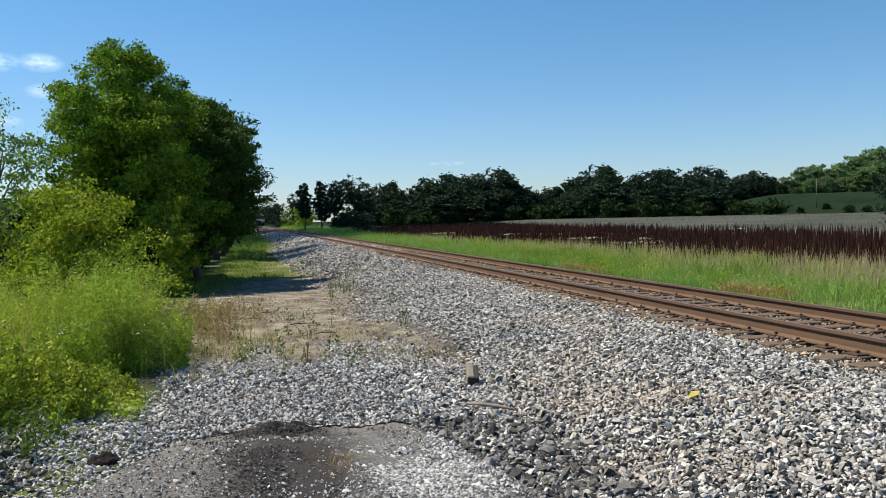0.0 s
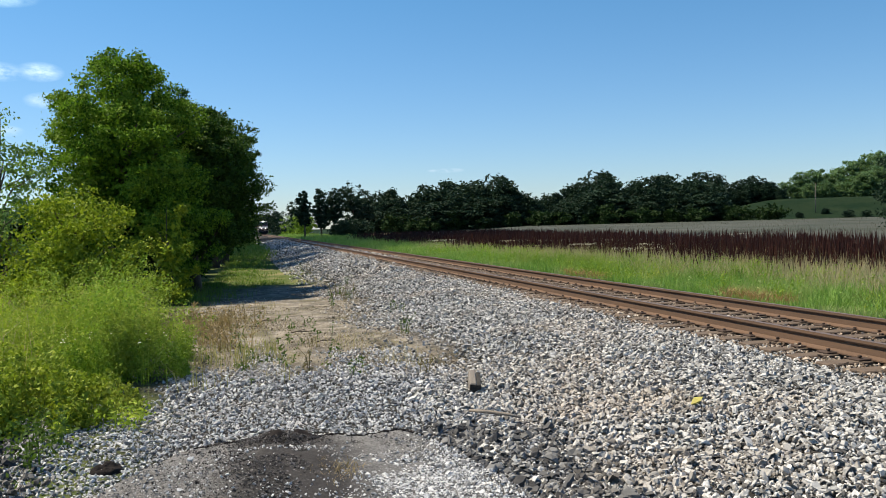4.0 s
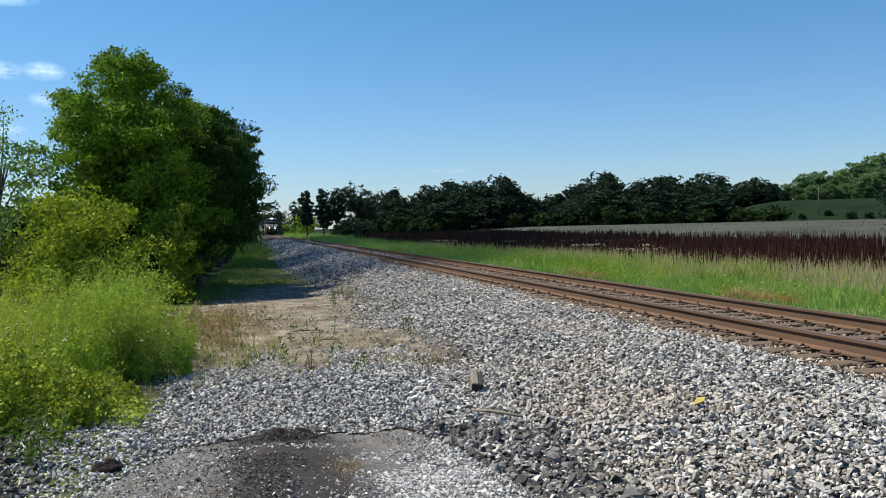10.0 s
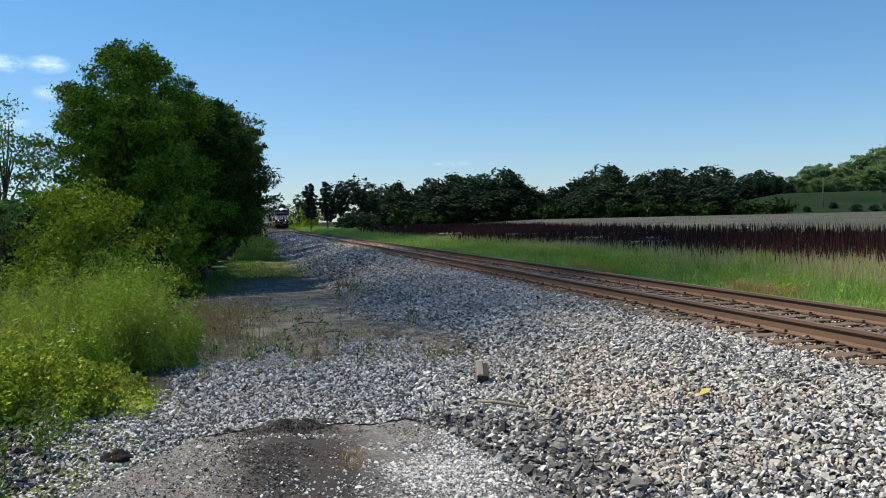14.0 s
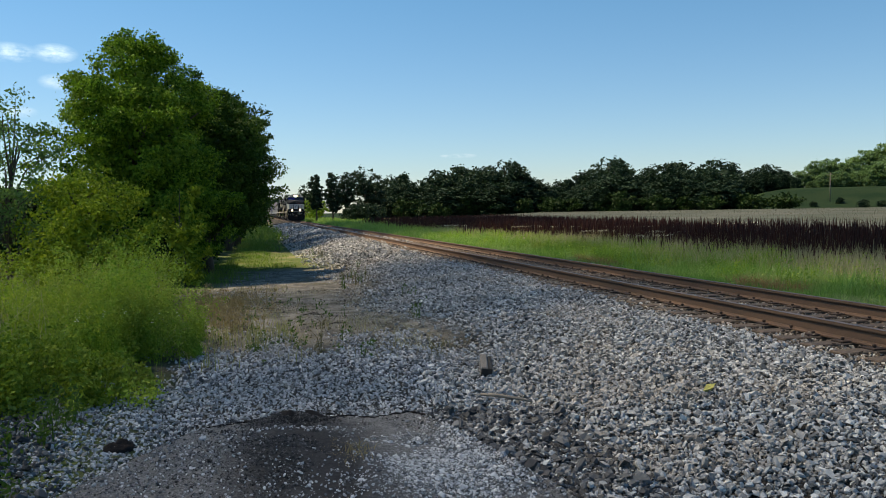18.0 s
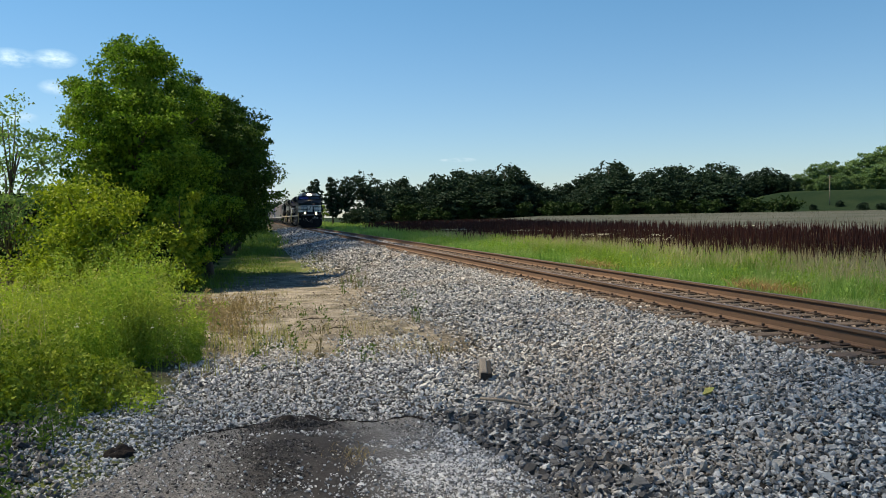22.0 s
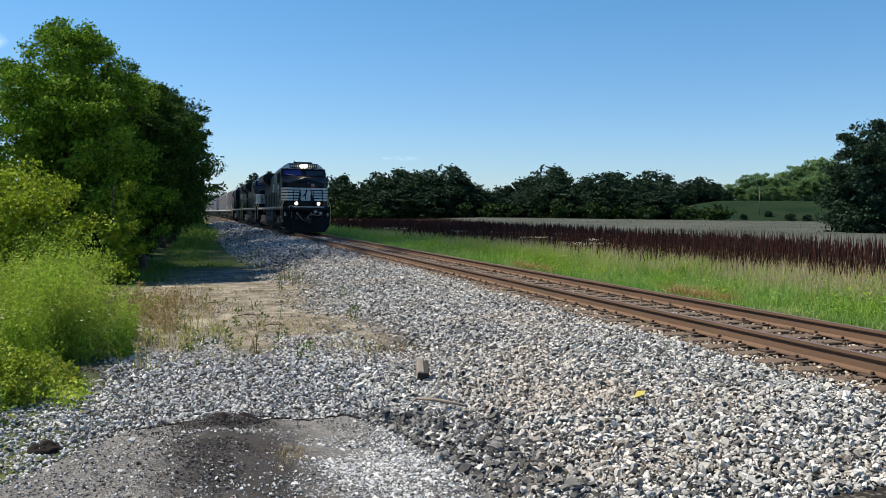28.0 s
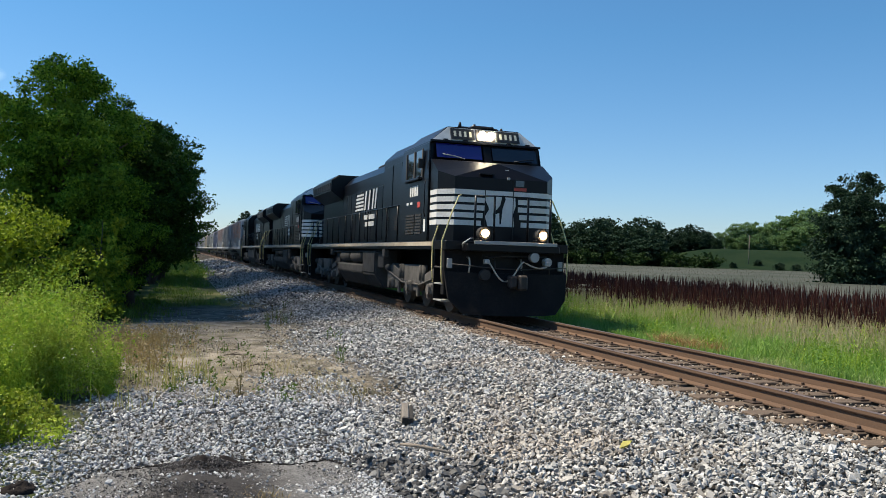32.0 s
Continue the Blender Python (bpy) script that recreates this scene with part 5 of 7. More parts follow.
def build_dry_patches():
    """Brown dead growth in the verge, tan stalks before the dock, and dark stalks across the lane."""
    g = np.random.default_rng(37)
    for x, y, rx, ry, n in BARE:
        b = scatter(n, x - rx, x + rx, y - ry, y + ry, g, lambda u, v: ((u - x) / rx) ** 2 + ((v - y) / ry) ** 2 < 1)
        v, f = blades(b, g.uniform(0.08, 0.32, len(b)), 0.012, 0.45, g)
        tagged(array_part("dead_growth", v, f, M["dead"], None, "patch of dead orange-brown growth in the green verge"), kind="stuff", category="grass")
    b = scatter(4600, 13.0, 20, 9, 42, g)
    v, f = blades(b, g.uniform(0.35, 0.8, len(b)), 0.012, 0.16, g)
    tagged(array_part("tan_stalks", v, f, M["seed_grass"], None, "tall tan grass stalks among the nearest dock plants"), kind="stuff", category="grass")
    # the same dark dock growth on the other side, seen past the shrub
    b = scatter(2600, -30, -7.0, 27, 36, g)
    v, f = blades(b, g.uniform(0.5, 1.0, len(b)), 0.07, 0.1, g)
    tagged(array_part("dock_stalks", v, f, M["dock_dry"], None, "dull red-brown stalks of a field beyond the shrubs"), kind="stuff", category="field plants")
    for x, y in ((-4.3, 13.6), (-4.0, 14.0), (-2.2, 13.9)):
        b = np.array([[x, y, float(ground_z(x, y))]]) + np.column_stack([g.normal(0, 0.1, (14, 2)), np.zeros(14)])
        weed_plants("dead_weed", b, g.uniform(0.7, 1.15, 14), M["dock_dry"], g, "dead dark brown weed stalks above the grass", 20, 0.02, 0.05)


build_near_trees()
build_far_trees()
build_weeds()
build_verge()
build_dry_patches()


# ---------------------------------------------------------------- small things
def build_small():
    # sawn end of a timber lying in the stone
    block = tagged(empty("timber_block", pose(2.3, 8.4, 0.06, 14, 5, -12)), "short weathered sawn timber block lying on gravel", "block")
    part("timber", box(bmesh.new(), -0.05, 0.024, -0.18, 0.18, -0.03, 0.1, 0.012), M["grey_wood"], block, "grey weathered wood")
    # the block's shadowed right side and near end, painted as black slabs
    part("shaded_side", box(bmesh.new(), 0.0255, 0.07, -0.18, 0.15, -0.03, 0.092, 0.008), M["wood_black"], block, "right side with shade painted black")
    part("end_face", box(bmesh.new(), -0.047, 0.068, -0.191, -0.1805, -0.03, 0.094, 0.003), M["wood_black"], block, "near end with shade painted black")
    stick = tagged(empty("fallen_stick", pose(2.1, 6.98, 0.07, 0, 3, -34)), "dry brown stick lying on the gravel", "stick")
    part("stem", tube(bmesh.new(), [(-0.24, 0.02, 0.01), (-0.08, 0.0, 0.022), (0.08, 0.012, 0.016), (0.24, -0.02, 0.01)], [0.012, 0.016, 0.015, 0.009], 7), M["old_wood"], stick, smooth_faces=True)
    v, f = stones(np.array([[3.8, 6.55, float(ground_z(3.8, 6.55)) + 0.045]]), np.array([0.048]), np.random.default_rng(4))
    tagged(array_part("yellow_stone", v, f, M["yellow"], None, "single faded yellow painted stone"), kind="", category="stone")
    # heaps of loose tar
    for k, (x, y, r, h) in enumerate(((0.25, 6.62, 0.3, 0.1), (-1.02, 6.5, 0.12, 0.045))):
        vs, fs = [], []
        n = 26
        z0 = 0.05 if k == 0 else 0.01
        for i in range(n + 1):
            for j in range(n + 1):
                u, w = 2 * i / n - 1, 2 * j / n - 1
                d = math.hypot(u, w)
                hh = h * max(0, 1 - d * d) ** 1.2 * (1 + 0.9 * noise.noise(Vector((u * 2.5 + k, w * 2.5, 2)))) + 0.012 * noise.noise(Vector((u * 9, w * 9, k)))
                vs.append((x + u * r * 1.15, y + w * r, z0 + hh - 0.35 * max(0, d - 0.8)))
        for i in range(n):
            for j in range(n):
                a = i * (n + 1) + j
                fs.append((a, a + n + 1, a + n + 2, a + 1))
        tagged(array_part("tar_lump", vs, fs, M["tar"], None, "low lump of crumbled black tar on the old asphalt", flat=False), category="lump")
    g = np.random.default_rng(8)
    p = np.stack([g.uniform(-1.2, 1.6, 260), g.uniform(4.2, 6.6, 260)], 1)
    p = p[on_asphalt(p[:, 0], p[:, 1])]
    z = 0.07 + 0.10 * np.exp(-((p[:, 0] - 0.12) / 0.5) ** 2 - ((p[:, 1] - 5.6) / 1.0) ** 2)
    v, f = stones(np.column_stack([p, z]), 0.007 * g.lognormal(0, 0.35, len(p)), g)
    tagged(array_part("loose_chips", v, f, M["stone_blue"], None, "scattered grey stone chips on the asphalt"), kind="stuff", category="gravel")
    def on_slab(n, spread_to):
        q = np.stack([g.uniform(-1.4, 1.75, n), g.uniform(3.9, 6.78, n)], 1) if spread_to is None else np.stack([g.normal(spread_to[0], spread_to[2], n), g.normal(spread_to[1], spread_to[3], n)], 1)
        q = q[on_asphalt(q[:, 0], q[:, 1])]
        zz = 0.062 + 0.10 * np.exp(-((q[:, 0] - 0.12) / 0.5) ** 2 - ((q[:, 1] - 5.6) / 1.0) ** 2)
        return np.column_stack([q, zz])
    sets = [on_slab(3000, None), on_slab(6500, (0.25, 5.7, 0.28, 0.6)), on_slab(2600, (0.25, 6.58, 0.22, 0.15))]
    sets[1][:, 2] += 0.012 * np.exp(-((sets[1][:, 0] - 0.15) / 0.35) ** 2 - ((sets[1][:, 1] - 5.75) / 0.3) ** 2)
    sets[2][:, 2] += 0.07 * np.exp(-((sets[2][:, 0] - 0.25) / 0.22) ** 2 - ((sets[2][:, 1] - 6.62) / 0.2) ** 2)
    c = np.concatenate(sets)
    v, f = stones(c, 0.0046 * g.lognormal(0, 0.45, len(c)), g)
    tagged(array_part("tar_crumbs", v, f, M["crumb"], None, "crumbled black tar and grit over the asphalt"), kind="stuff", category="gravel")
    p = on_slab(7000, None)
    v, f = stones(p + np.array([0, 0, 0.004]), 0.0045 * g.lognormal(0, 0.4, len(p)), g)
    tagged(array_part("asphalt_grit", v, f, M["stone_dark"], None, "worn grey grit standing out of the asphalt"), kind="stuff", category="gravel")
    p = np.concatenate([on_slab(7000, (1.2, 5.2, 0.26, 0.4)), on_slab(700, (-0.6, 5.6, 0.4, 0.5)), on_slab(1600, (1.5, 5.9, 0.16, 0.5)), on_slab(150, (0.35, 6.25, 0.25, 0.05)), on_slab(420, (0.35, 4.95, 0.4, 0.16))])
    v, f = stones(p + np.array([0, 0, 0.013]), 0.0056 * g.lognormal(0, 0.45, len(p)), g, "flat")
    tagged(array_part("spilled_gravel", v, f, M["stone_blue"], None, "pale gravel spilled over the asphalt"), kind="stuff", category="gravel")
    b = np.column_stack([g.normal(0.55, 0.09, 130), g.normal(5.6, 0.14, 130), np.full(130, 0.1)])
    v, f = blades(b, g.uniform(0.02, 0.07, 130), 0.006, 0.6, g)
    tagged(array_part("dead_tuft", v, f, M["russet"], None, "dead brown grass tuft in the tar"), kind="stuff", category="grass")
    # pole on the far bank
    a = radians(bearing(1456))
    x, y = 262 * math.sin(a), 262 * math.cos(a)
    pole = tagged(empty("utility_pole", pose(x, y, float(ground_z(x, y)))), "thin grey utility pole on the grassy bank", "pole")
    part("shaft", tube(bmesh.new(), [(0, 0, -0.5), (0, 0, 8.4)], [0.13, 0.08], 8), M["old_wood"], pole, smooth_faces=True)
    part("cross_arm", box(bmesh.new(), -0.9, 0.9, -0.06, 0.06, 7.8, 7.92, 0.01), M["old_wood"], pole)


def build_pickup():
    """A white pickup standing beside the line, far down the lane."""
    paint = plain("car_white", (0.78, 0.78, 0.76), (0.6, 0.6, 0.58), 0.3, 0, 2, 20, 0.02)
    dark = plain("car_dark", (0.02, 0.022, 0.025), (0.03, 0.03, 0.03), 0.15, 0, 2, 20, 0.02)
    root = tagged(empty("pickup_truck", pose(1.2, 292, float(ground_z(1.2, 292)))), "white pickup truck parked on the lane beside the track", "pickup")
    bm = bmesh.new()
    prism(bm, [(-2.7, 0.5), (-2.75, 0.95), (-2.6, 1.08), (-1.4, 1.15), (-0.75, 1.8), (0.7, 1.8), (0.95, 1.12), (2.6, 1.12), (2.65, 0.5)], 0, -0.95, 0.95)
    bmesh.ops.bevel(bm, geom=bm.edges[:], offset=0.06, segments=2, affect="EDGES")
    part("body", bm, paint, root)
    part("windscreen", prism(bmesh.new(), [(-1.37, 1.2), (-0.8, 1.74), (-0.82, 1.76), (-1.41, 1.2)], 0, -0.8, 0.8), dark, root)
    part("grille", box(bmesh.new(), -0.7, 0.7, -2.79, -2.74, 0.6, 0.88, 0.02), dark, root)
    for x in (-0.8, 0.8):
        part("headlight", box(bmesh.new(), x - 0.12, x + 0.12, -2.79, -2.73, 0.72, 0.88, 0.02), paint, root)
        for y in (-1.7, 1.7):
            part("wheel", tube(bmesh.new(), [(x - 0.12, y, 0.38), (x + 0.17 * (1 if x > 0 else -1), y, 0.38)], 0.38, 16), dark, root)


build_small()
build_pickup()


# ---------------------------------------------------------------- the train
M["black"] = plain("loco_black", (0.0045, 0.005, 0.0075), (0.011, 0.0105, 0.011), 0.34, 0, 1.2, 30, 0.04)
M["black"].node_tree.nodes["Principled BSDF"].inputs["Specular IOR Level"].default_value = 0.2
M["matt"] = plain("matt_black", (0.01, 0.01, 0.011), (0.026, 0.024, 0.022), 0.8, 0, 1.5, 24, 0.1)
M["matt"].node_tree.nodes["Principled BSDF"].inputs["Specular IOR Level"].default_value = 0.12
M["white"] = plain("stripe_white", (0.72, 0.71, 0.68), (0.48, 0.46, 0.42), 0.5, 0, 2, 25, 0.05)
M["cream"] = plain("sill_cream", (0.52, 0.45, 0.35), (0.27, 0.17, 0.1), 0.6, 0, 1.5, 25, 0.05)
M["grime"] = plain("dusty_underframe", (0.085, 0.08, 0.075), (0.03, 0.027, 0.025), 0.88, 0, 3, 30, 0.3)
M["dark_iron"] = plain("oily_iron", (0.035, 0.032, 0.03), (0.02, 0.018, 0.017), 0.7, 0.2, 4, 30, 0.2)
M["wheel"] = plain("wheel_steel", (0.16, 0.13, 0.11), (0.07, 0.055, 0.045), 0.55, 0.5, 4, 40, 0.1)
M["rail_yellow"] = plain("handrail_yellow", (0.68, 0.58, 0.26), (0.5, 0.42, 0.2), 0.55, 0, 5, 40, 0.05)
M["cast"] = plain("dusty_casting", (0.14, 0.13, 0.12), (0.045, 0.04, 0.037), 0.85, 0, 4, 30, 0.3)
for key in ("grime", "cast"):
    M[key].node_tree.nodes["Principled BSDF"].inputs["Specular IOR Level"].default_value = 0.15
M["hose"] = plain("hose_grey", (0.44, 0.41, 0.35), (0.22, 0.2, 0.17), 0.7, 0, 8, 40, 0.1)
M["silver"] = plain("dull_silver", (0.36, 0.355, 0.35), (0.25, 0.25, 0.25), 0.5, 0.3, 4, 40, 0.05)
M["red"] = plain("warning_red", (0.5, 0.06, 0.04), (0.3, 0.05, 0.04), 0.5, 0, 5, 40, 0.02)
M["board"] = plain("number_board", (0.02, 0.02, 0.02), (0.035, 0.035, 0.03), 0.35, 0, 5, 40, 0.02)
M["digit"] = plain("digit_white", (0.66, 0.64, 0.5), (0.5, 0.48, 0.4), 0.5, 0, 8, 40, 0.02)
M["lamp"] = glow("headlamp", (1.0, 0.86, 0.62), 80.0)
M["ditch"] = glow("ditch_lamp", (1.0, 0.64, 0.32), 60.0)


def glass(name, tint, rough=0.06):
    m, nt, b = nodes_of(name)
    b.inputs["Base Color"].default_value = (*tint, 1)
    b.inputs["Roughness"].default_value = rough
    b.inputs["Specular IOR Level"].default_value = 0.6
    b.inputs["Coat Weight"].default_value = 0.6
    b.inputs["Coat Roughness"].default_value = 0.03
    return m


M["blind"] = glass("glass_over_blue_blind", (0.018, 0.018, 0.16), 0.15)
M["pane"] = glass("dark_glass", (0.012, 0.014, 0.02))


def pieces(name, mat, parent, *boxes, bevel=0.0, label=""):
    """Boxes as parts of one name; those of a coupler or a deck make one body."""
    if name in ("coupler", "rear_coupler", "deck"):
        boxes = [boxes]
    else:
        boxes = [[b] for b in boxes]
    for group in boxes:
        bm = bmesh.new()
        for b in group:
            box(bm, *b, bevel)
        last = part(name, bm, mat, parent, label)
    return last


def bar(name, path, r, mat, parent, sides=6, label=""):
    return part(name, tube(bmesh.new(), path, r, sides), mat, parent, label, True)


def disc(name, centre, r, depth, mat, parent, axis=1, sides=20, label=""):
    e = Vector((0, 0, 0))
    e[axis] = depth / 2
    c = Vector(centre)
    return part(name, tube(bmesh.new(), [c - e, c + e], r, sides), mat, parent, label)


def both(f):
    for s in (1, -1):
        f(s)


def span(s, a, b):
    """x range a..b on side s."""
    return (a, b) if s > 0 else (-b, -a)


def wheelset(parent, y, r, keep, gauge=0.755):
    bm = bmesh.new()
    tube(bm, [(-1.0, 0, 0), (1.0, 0, 0)], 0.085, 10)
    for s in (-1, 1):
        tube(bm, [(s * (gauge - 0.075), 0, 0), (s * (gauge - 0.045), 0, 0)], r + 0.028, 28)
        tube(bm, [(s * (gauge - 0.045), 0, 0), (s * (gauge + 0.06), 0, 0)], [r, r - 0.008], 28)
        tube(bm, [(s * (gauge + 0.06), 0, 0), (s * (gauge + 0.085), 0, 0)], 0.16, 12)
    w = part("wheelset", bm, M["wheel"], parent, "steel wheels on an axle")
    w.location = (0, y, r)
    keep.append(w)
    return w


def loco_truck(root, yc, wheels):
    for a in (-1.98, 0, 1.98):
        wheelset(root, yc + a, 0.53, wheels)

    def side(s):
        bm = bmesh.new()
        pts = [(yc - 2.75, 0.55), (yc - 2.75, 0.92), (yc - 2.2, 1.12), (yc - 1.2, 0.86), (yc - 0.8, 1.12), (yc + 0.8, 1.12), (yc + 1.2, 0.86), (yc + 2.2, 1.12), (yc + 2.75, 0.92), (yc + 2.75, 0.55),
               (yc + 2.35, 0.42), (yc + 1.6, 0.42), (yc + 1.3, 0.68), (yc + 0.6, 0.68), (yc + 0.4, 0.42), (yc - 0.4, 0.42), (yc - 0.6, 0.68), (yc - 1.3, 0.68), (yc - 1.6, 0.42), (yc - 2.35, 0.42)]
        x0, x1 = span(s, 1.04, 1.24)
        prism(bm, pts, 0, x0, x1)
        bmesh.ops.bevel(bm, geom=bm.edges[:], offset=0.025, segments=1, affect="EDGES")
        part("truck_frame", bm, M["cast"], root, "dusty grey cast truck frame")
        for a in (-1.98, 0, 1.98):
            x0, x1 = span(s, 1.19, 1.34)
            pieces("axle_box", M["cast"], root, (x0, x1, yc + a - 0.17, yc + a + 0.17, 0.4, 0.7), bevel=0.05)
            disc("axle_cap", (s * 1.36, yc + a, 0.54), 0.13, 0.07, M["cast"], root, 0, 12)
        for a in (-1.0, 1.0):
            for k in (-0.14, 0.14):
                bar("spring", [(s * 1.2, yc + a + k, 0.72), (s * 1.2, yc + a + k, 1.12)], 0.09, M["grime"], root, 10)
        for a in (-2.55, 2.55):
            bar("brake_cylinder", [(s * 1.22, yc + a - 0.18, 0.98), (s * 1.22, yc + a + 0.18, 0.98)], 0.11, M["grime"], root, 10)
        bar("sand_pipe", [(s * 1.18, yc + 2.9, 1.5), (s * 1.2, yc + 2.85, 0.6), (s * 0.9, yc + 2.6, 0.2)], 0.025, M["grime"], root, 6)
        bar("brake_rod", [(s * 1.27, yc - 2.6, 0.9), (s * 1.27, yc - 0.9, 0.62), (s * 1.27, yc + 0.9, 0.62), (s * 1.27, yc + 2.6, 0.9)], 0.022, M["cast"], root, 6)
        for a in (-1.45, -0.52, 0.52, 1.45):
            pieces("brake_hanger", M["cast"], root, (*span(s, 1.16, 1.24), yc + a - 0.05, yc + a + 0.05, 0.3, 0.8), bevel=0.015)
    both(side)


def nose_outline(o=0.0):
    return [(1.46 + o, 8.95), (1.46 + o, 9.55), (1.16 + o * 0.5, 9.93 + o), (-1.16 - o * 0.5, 9.93 + o), (-1.46 - o, 9.55), (-1.46 - o, 8.95)]


def wrap_band(bm, pts, z0, z1, thick=0.005):
    """A painted band as a thin skin along a plan outline."""
    inner = [Vector((*p, 0)) for p in pts]
    outer = []
    for i, p in enumerate(inner):
        d = (inner[min(i + 1, len(inner) - 1)] - inner[max(i - 1, 0)]).normalized()
        outer.append(p + Vector((d.y, -d.x, 0)) * -thick)
    for i in range(len(inner) - 1):
        q = [inner[i], inner[i + 1], outer[i + 1], outer[i]]
        lo, hi = [bm.verts.new((v.x, v.y, z0)) for v in q], [bm.verts.new((v.x, v.y, z1)) for v in q]
        bm.faces.new(lo)
        bm.faces.new(hi[::-1])
        for k in range(4):
            bm.faces.new((lo[k], hi[k], hi[(k + 1) % 4], lo[(k + 1) % 4]))


def locomotive(label, group):
    root = tagged(empty("locomotive"), label, "locomotive", group)
    wheels = []
    # frame and deck
    pieces("deck", M["black"], root, (-1.5, 1.5, -10.45, 10.45, 1.52, 1.72), (-0.6, 0.6, -10.3, 10.3, 0.95, 1.52), bevel=0.01)
    both(lambda s: pieces("sill_stripe", M["cream"], root, (*span(s, 1.5, 1.512), -9.4, 9.4, 1.6, 1.7), label="dirty cream stripe along the sill"))
    both(lambda s: pieces("jacking_pad", M["grime"], root, *[(*span(s, 1.34, 1.49), y - 0.16, y + 0.16, 1.28, 1.52) for y in (-4.4, 4.4)], bevel=0.02))
    # plough and pilot
    bm = bmesh.new()
    prof = [(0.0, 10.98, 0.08), (0.75, 10.82, 0.08), (1.12, 10.69, 0.1), (1.42, 10.53, 0.42), (1.5, 10.42, 1.02), (0.75, 10.62, 1.02), (0, 10.74, 1.02)]
    fr = [bm.verts.new(p) for p in prof] + [bm.verts.new((-x, y, z)) for x, y, z in prof[-2:0:-1]]
    bk = [bm.verts.new((v.co.x, v.co.y - 0.09, v.co.z)) for v in fr]
    n = len(fr)
    half = n // 2
    bm.faces.new((fr[0], fr[1], fr[5], fr[6]))
    bm.faces.new((fr[1], fr[2], fr[3], fr[4], fr[5]))
    bm.faces.new((fr[0], fr[6], fr[7], fr[11]))
    bm.faces.new((fr[11], fr[7], fr[8], fr[9], fr[10]))
    bm.faces.new((bk[0], bk[6], bk[5], bk[1]))
    bm.faces.new((bk[1], bk[5], bk[4], bk[3], bk[2]))
    bm.faces.new((bk[0], bk[11], bk[7], bk[6]))
    bm.faces.new((bk[11], bk[10], bk[9], bk[8], bk[7]))
    for i in range(n):
        bm.faces.new((fr[i], bk[i], bk[(i + 1) % n], fr[(i + 1) % n]))
    part("plough", bm, M["matt"], root, "black snow plough with clipped corners")
    pieces("pilot", M["matt"], root, (-1.48, 1.48, 10.1, 10.3, 0.5, 1.6), bevel=0.015)
    pieces("rear_pilot", M["black"], root, (-1.48, 1.48, -10.5, -10.3, 0.35, 1.6), bevel=0.015)
    pieces("anticlimber", M["black"], root, (-1.12, 1.12, 10.42, 10.82, 1.5, 1.66), bevel=0.015)
    pieces("anticlimber_edge", M["silver"], root, (-1.05, 0.95, 10.8, 10.83, 1.655, 1.735), bevel=0.008, label="scuffed grey lip of the front platform")
    pieces("coupler", M["dark_iron"], root, (-0.13, 0.13, 10.5, 11.0, 0.7, 0.98), (-0.19, 0.02, 10.98, 11.24, 0.66, 1.0), (0.02, 0.2, 10.96, 11.16, 0.7, 0.98), bevel=0.04, label="rusty knuckle coupler")
    pieces("rear_coupler", M["dark_iron"], root, (-0.15, 0.15, -10.9, -10.4, 0.74, 1.02), (-0.24, 0.2, -11.12, -10.86, 0.72, 1.04), bevel=0.04)
    pts = []
    for k in range(25):
        u = k / 24
        x = 0.62 - 1.42 * u
        z = 1.28 - (0.44 * math.sin(math.pi * u / 0.56) ** 1.2 if u < 0.56 else -0.03 + 0.15 * math.sin(math.pi * (u - 0.56) / 0.6))
        pts.append((x, 10.84 + 0.06 * math.sin(u * 3), z))
    bar("air_hose", pts, 0.018, M["hose"], root, 8, "sagging grey air hose")
    pieces("hose_valve", M["silver"], root, (0.58, 0.7, 10.7, 10.86, 1.22, 1.33), (-0.86, -0.74, 10.7, 10.9, 1.2, 1.32), bevel=0.02)
    disc("cable_socket", (-0.52, 10.72, 1.4), 0.11, 0.16, M["silver"], root)
    disc("cable_socket", (-0.84, 10.74, 1.3), 0.1, 0.14, M["silver"], root)
    disc("cable_socket", (0.66, 10.74, 0.98), 0.12, 0.14, M["dark_iron"], root)
    bar("uncoupling_lever", [(1.4, 10.66, 1.2), (0.9, 10.78, 1.16), (0.3, 10.8, 1.12), (-0.3, 10.8, 1.12), (-1.35, 10.66, 1.18)], 0.014, M["dark_iron"], root)

    # corner brackets, hose glands and pipes under the platform
    pieces("pilot_bracket", M["silver"], root, (-1.42, -1.3, 10.3, 10.36, 1.1, 1.32), (1.3, 1.42, 10.3, 10.36, 1.1, 1.32), bevel=0.01)
    pieces("draft_pocket", M["matt"], root, (-0.34, 0.34, 10.3, 10.62, 0.6, 1.1), bevel=0.03)
    bar("brake_pipe", [(0.62, 10.45, 1.4), (0.5, 10.6, 1.36), (0.2, 10.6, 1.4), (-0.9, 10.6, 1.42)], 0.02, M["dark_iron"], root)
    for x in (-1.0, -0.3, 0.35, 0.95):
        bar("hose_gland", [(x, 10.32, 1.36), (x, 10.5, 1.34), (x, 10.56, 1.2), (x + 0.03, 10.58, 1.02)], 0.02, M["hose"] if x in (-0.3, 0.95) else M["dark_iron"], root)
    bar("platform_loop", [(1.1, 10.5, 1.55), (1.16, 10.62, 1.66), (1.02, 10.72, 1.78), (0.9, 10.6, 1.78)], 0.016, M["silver"], root, label="bent grey pipe at the platform's corner")

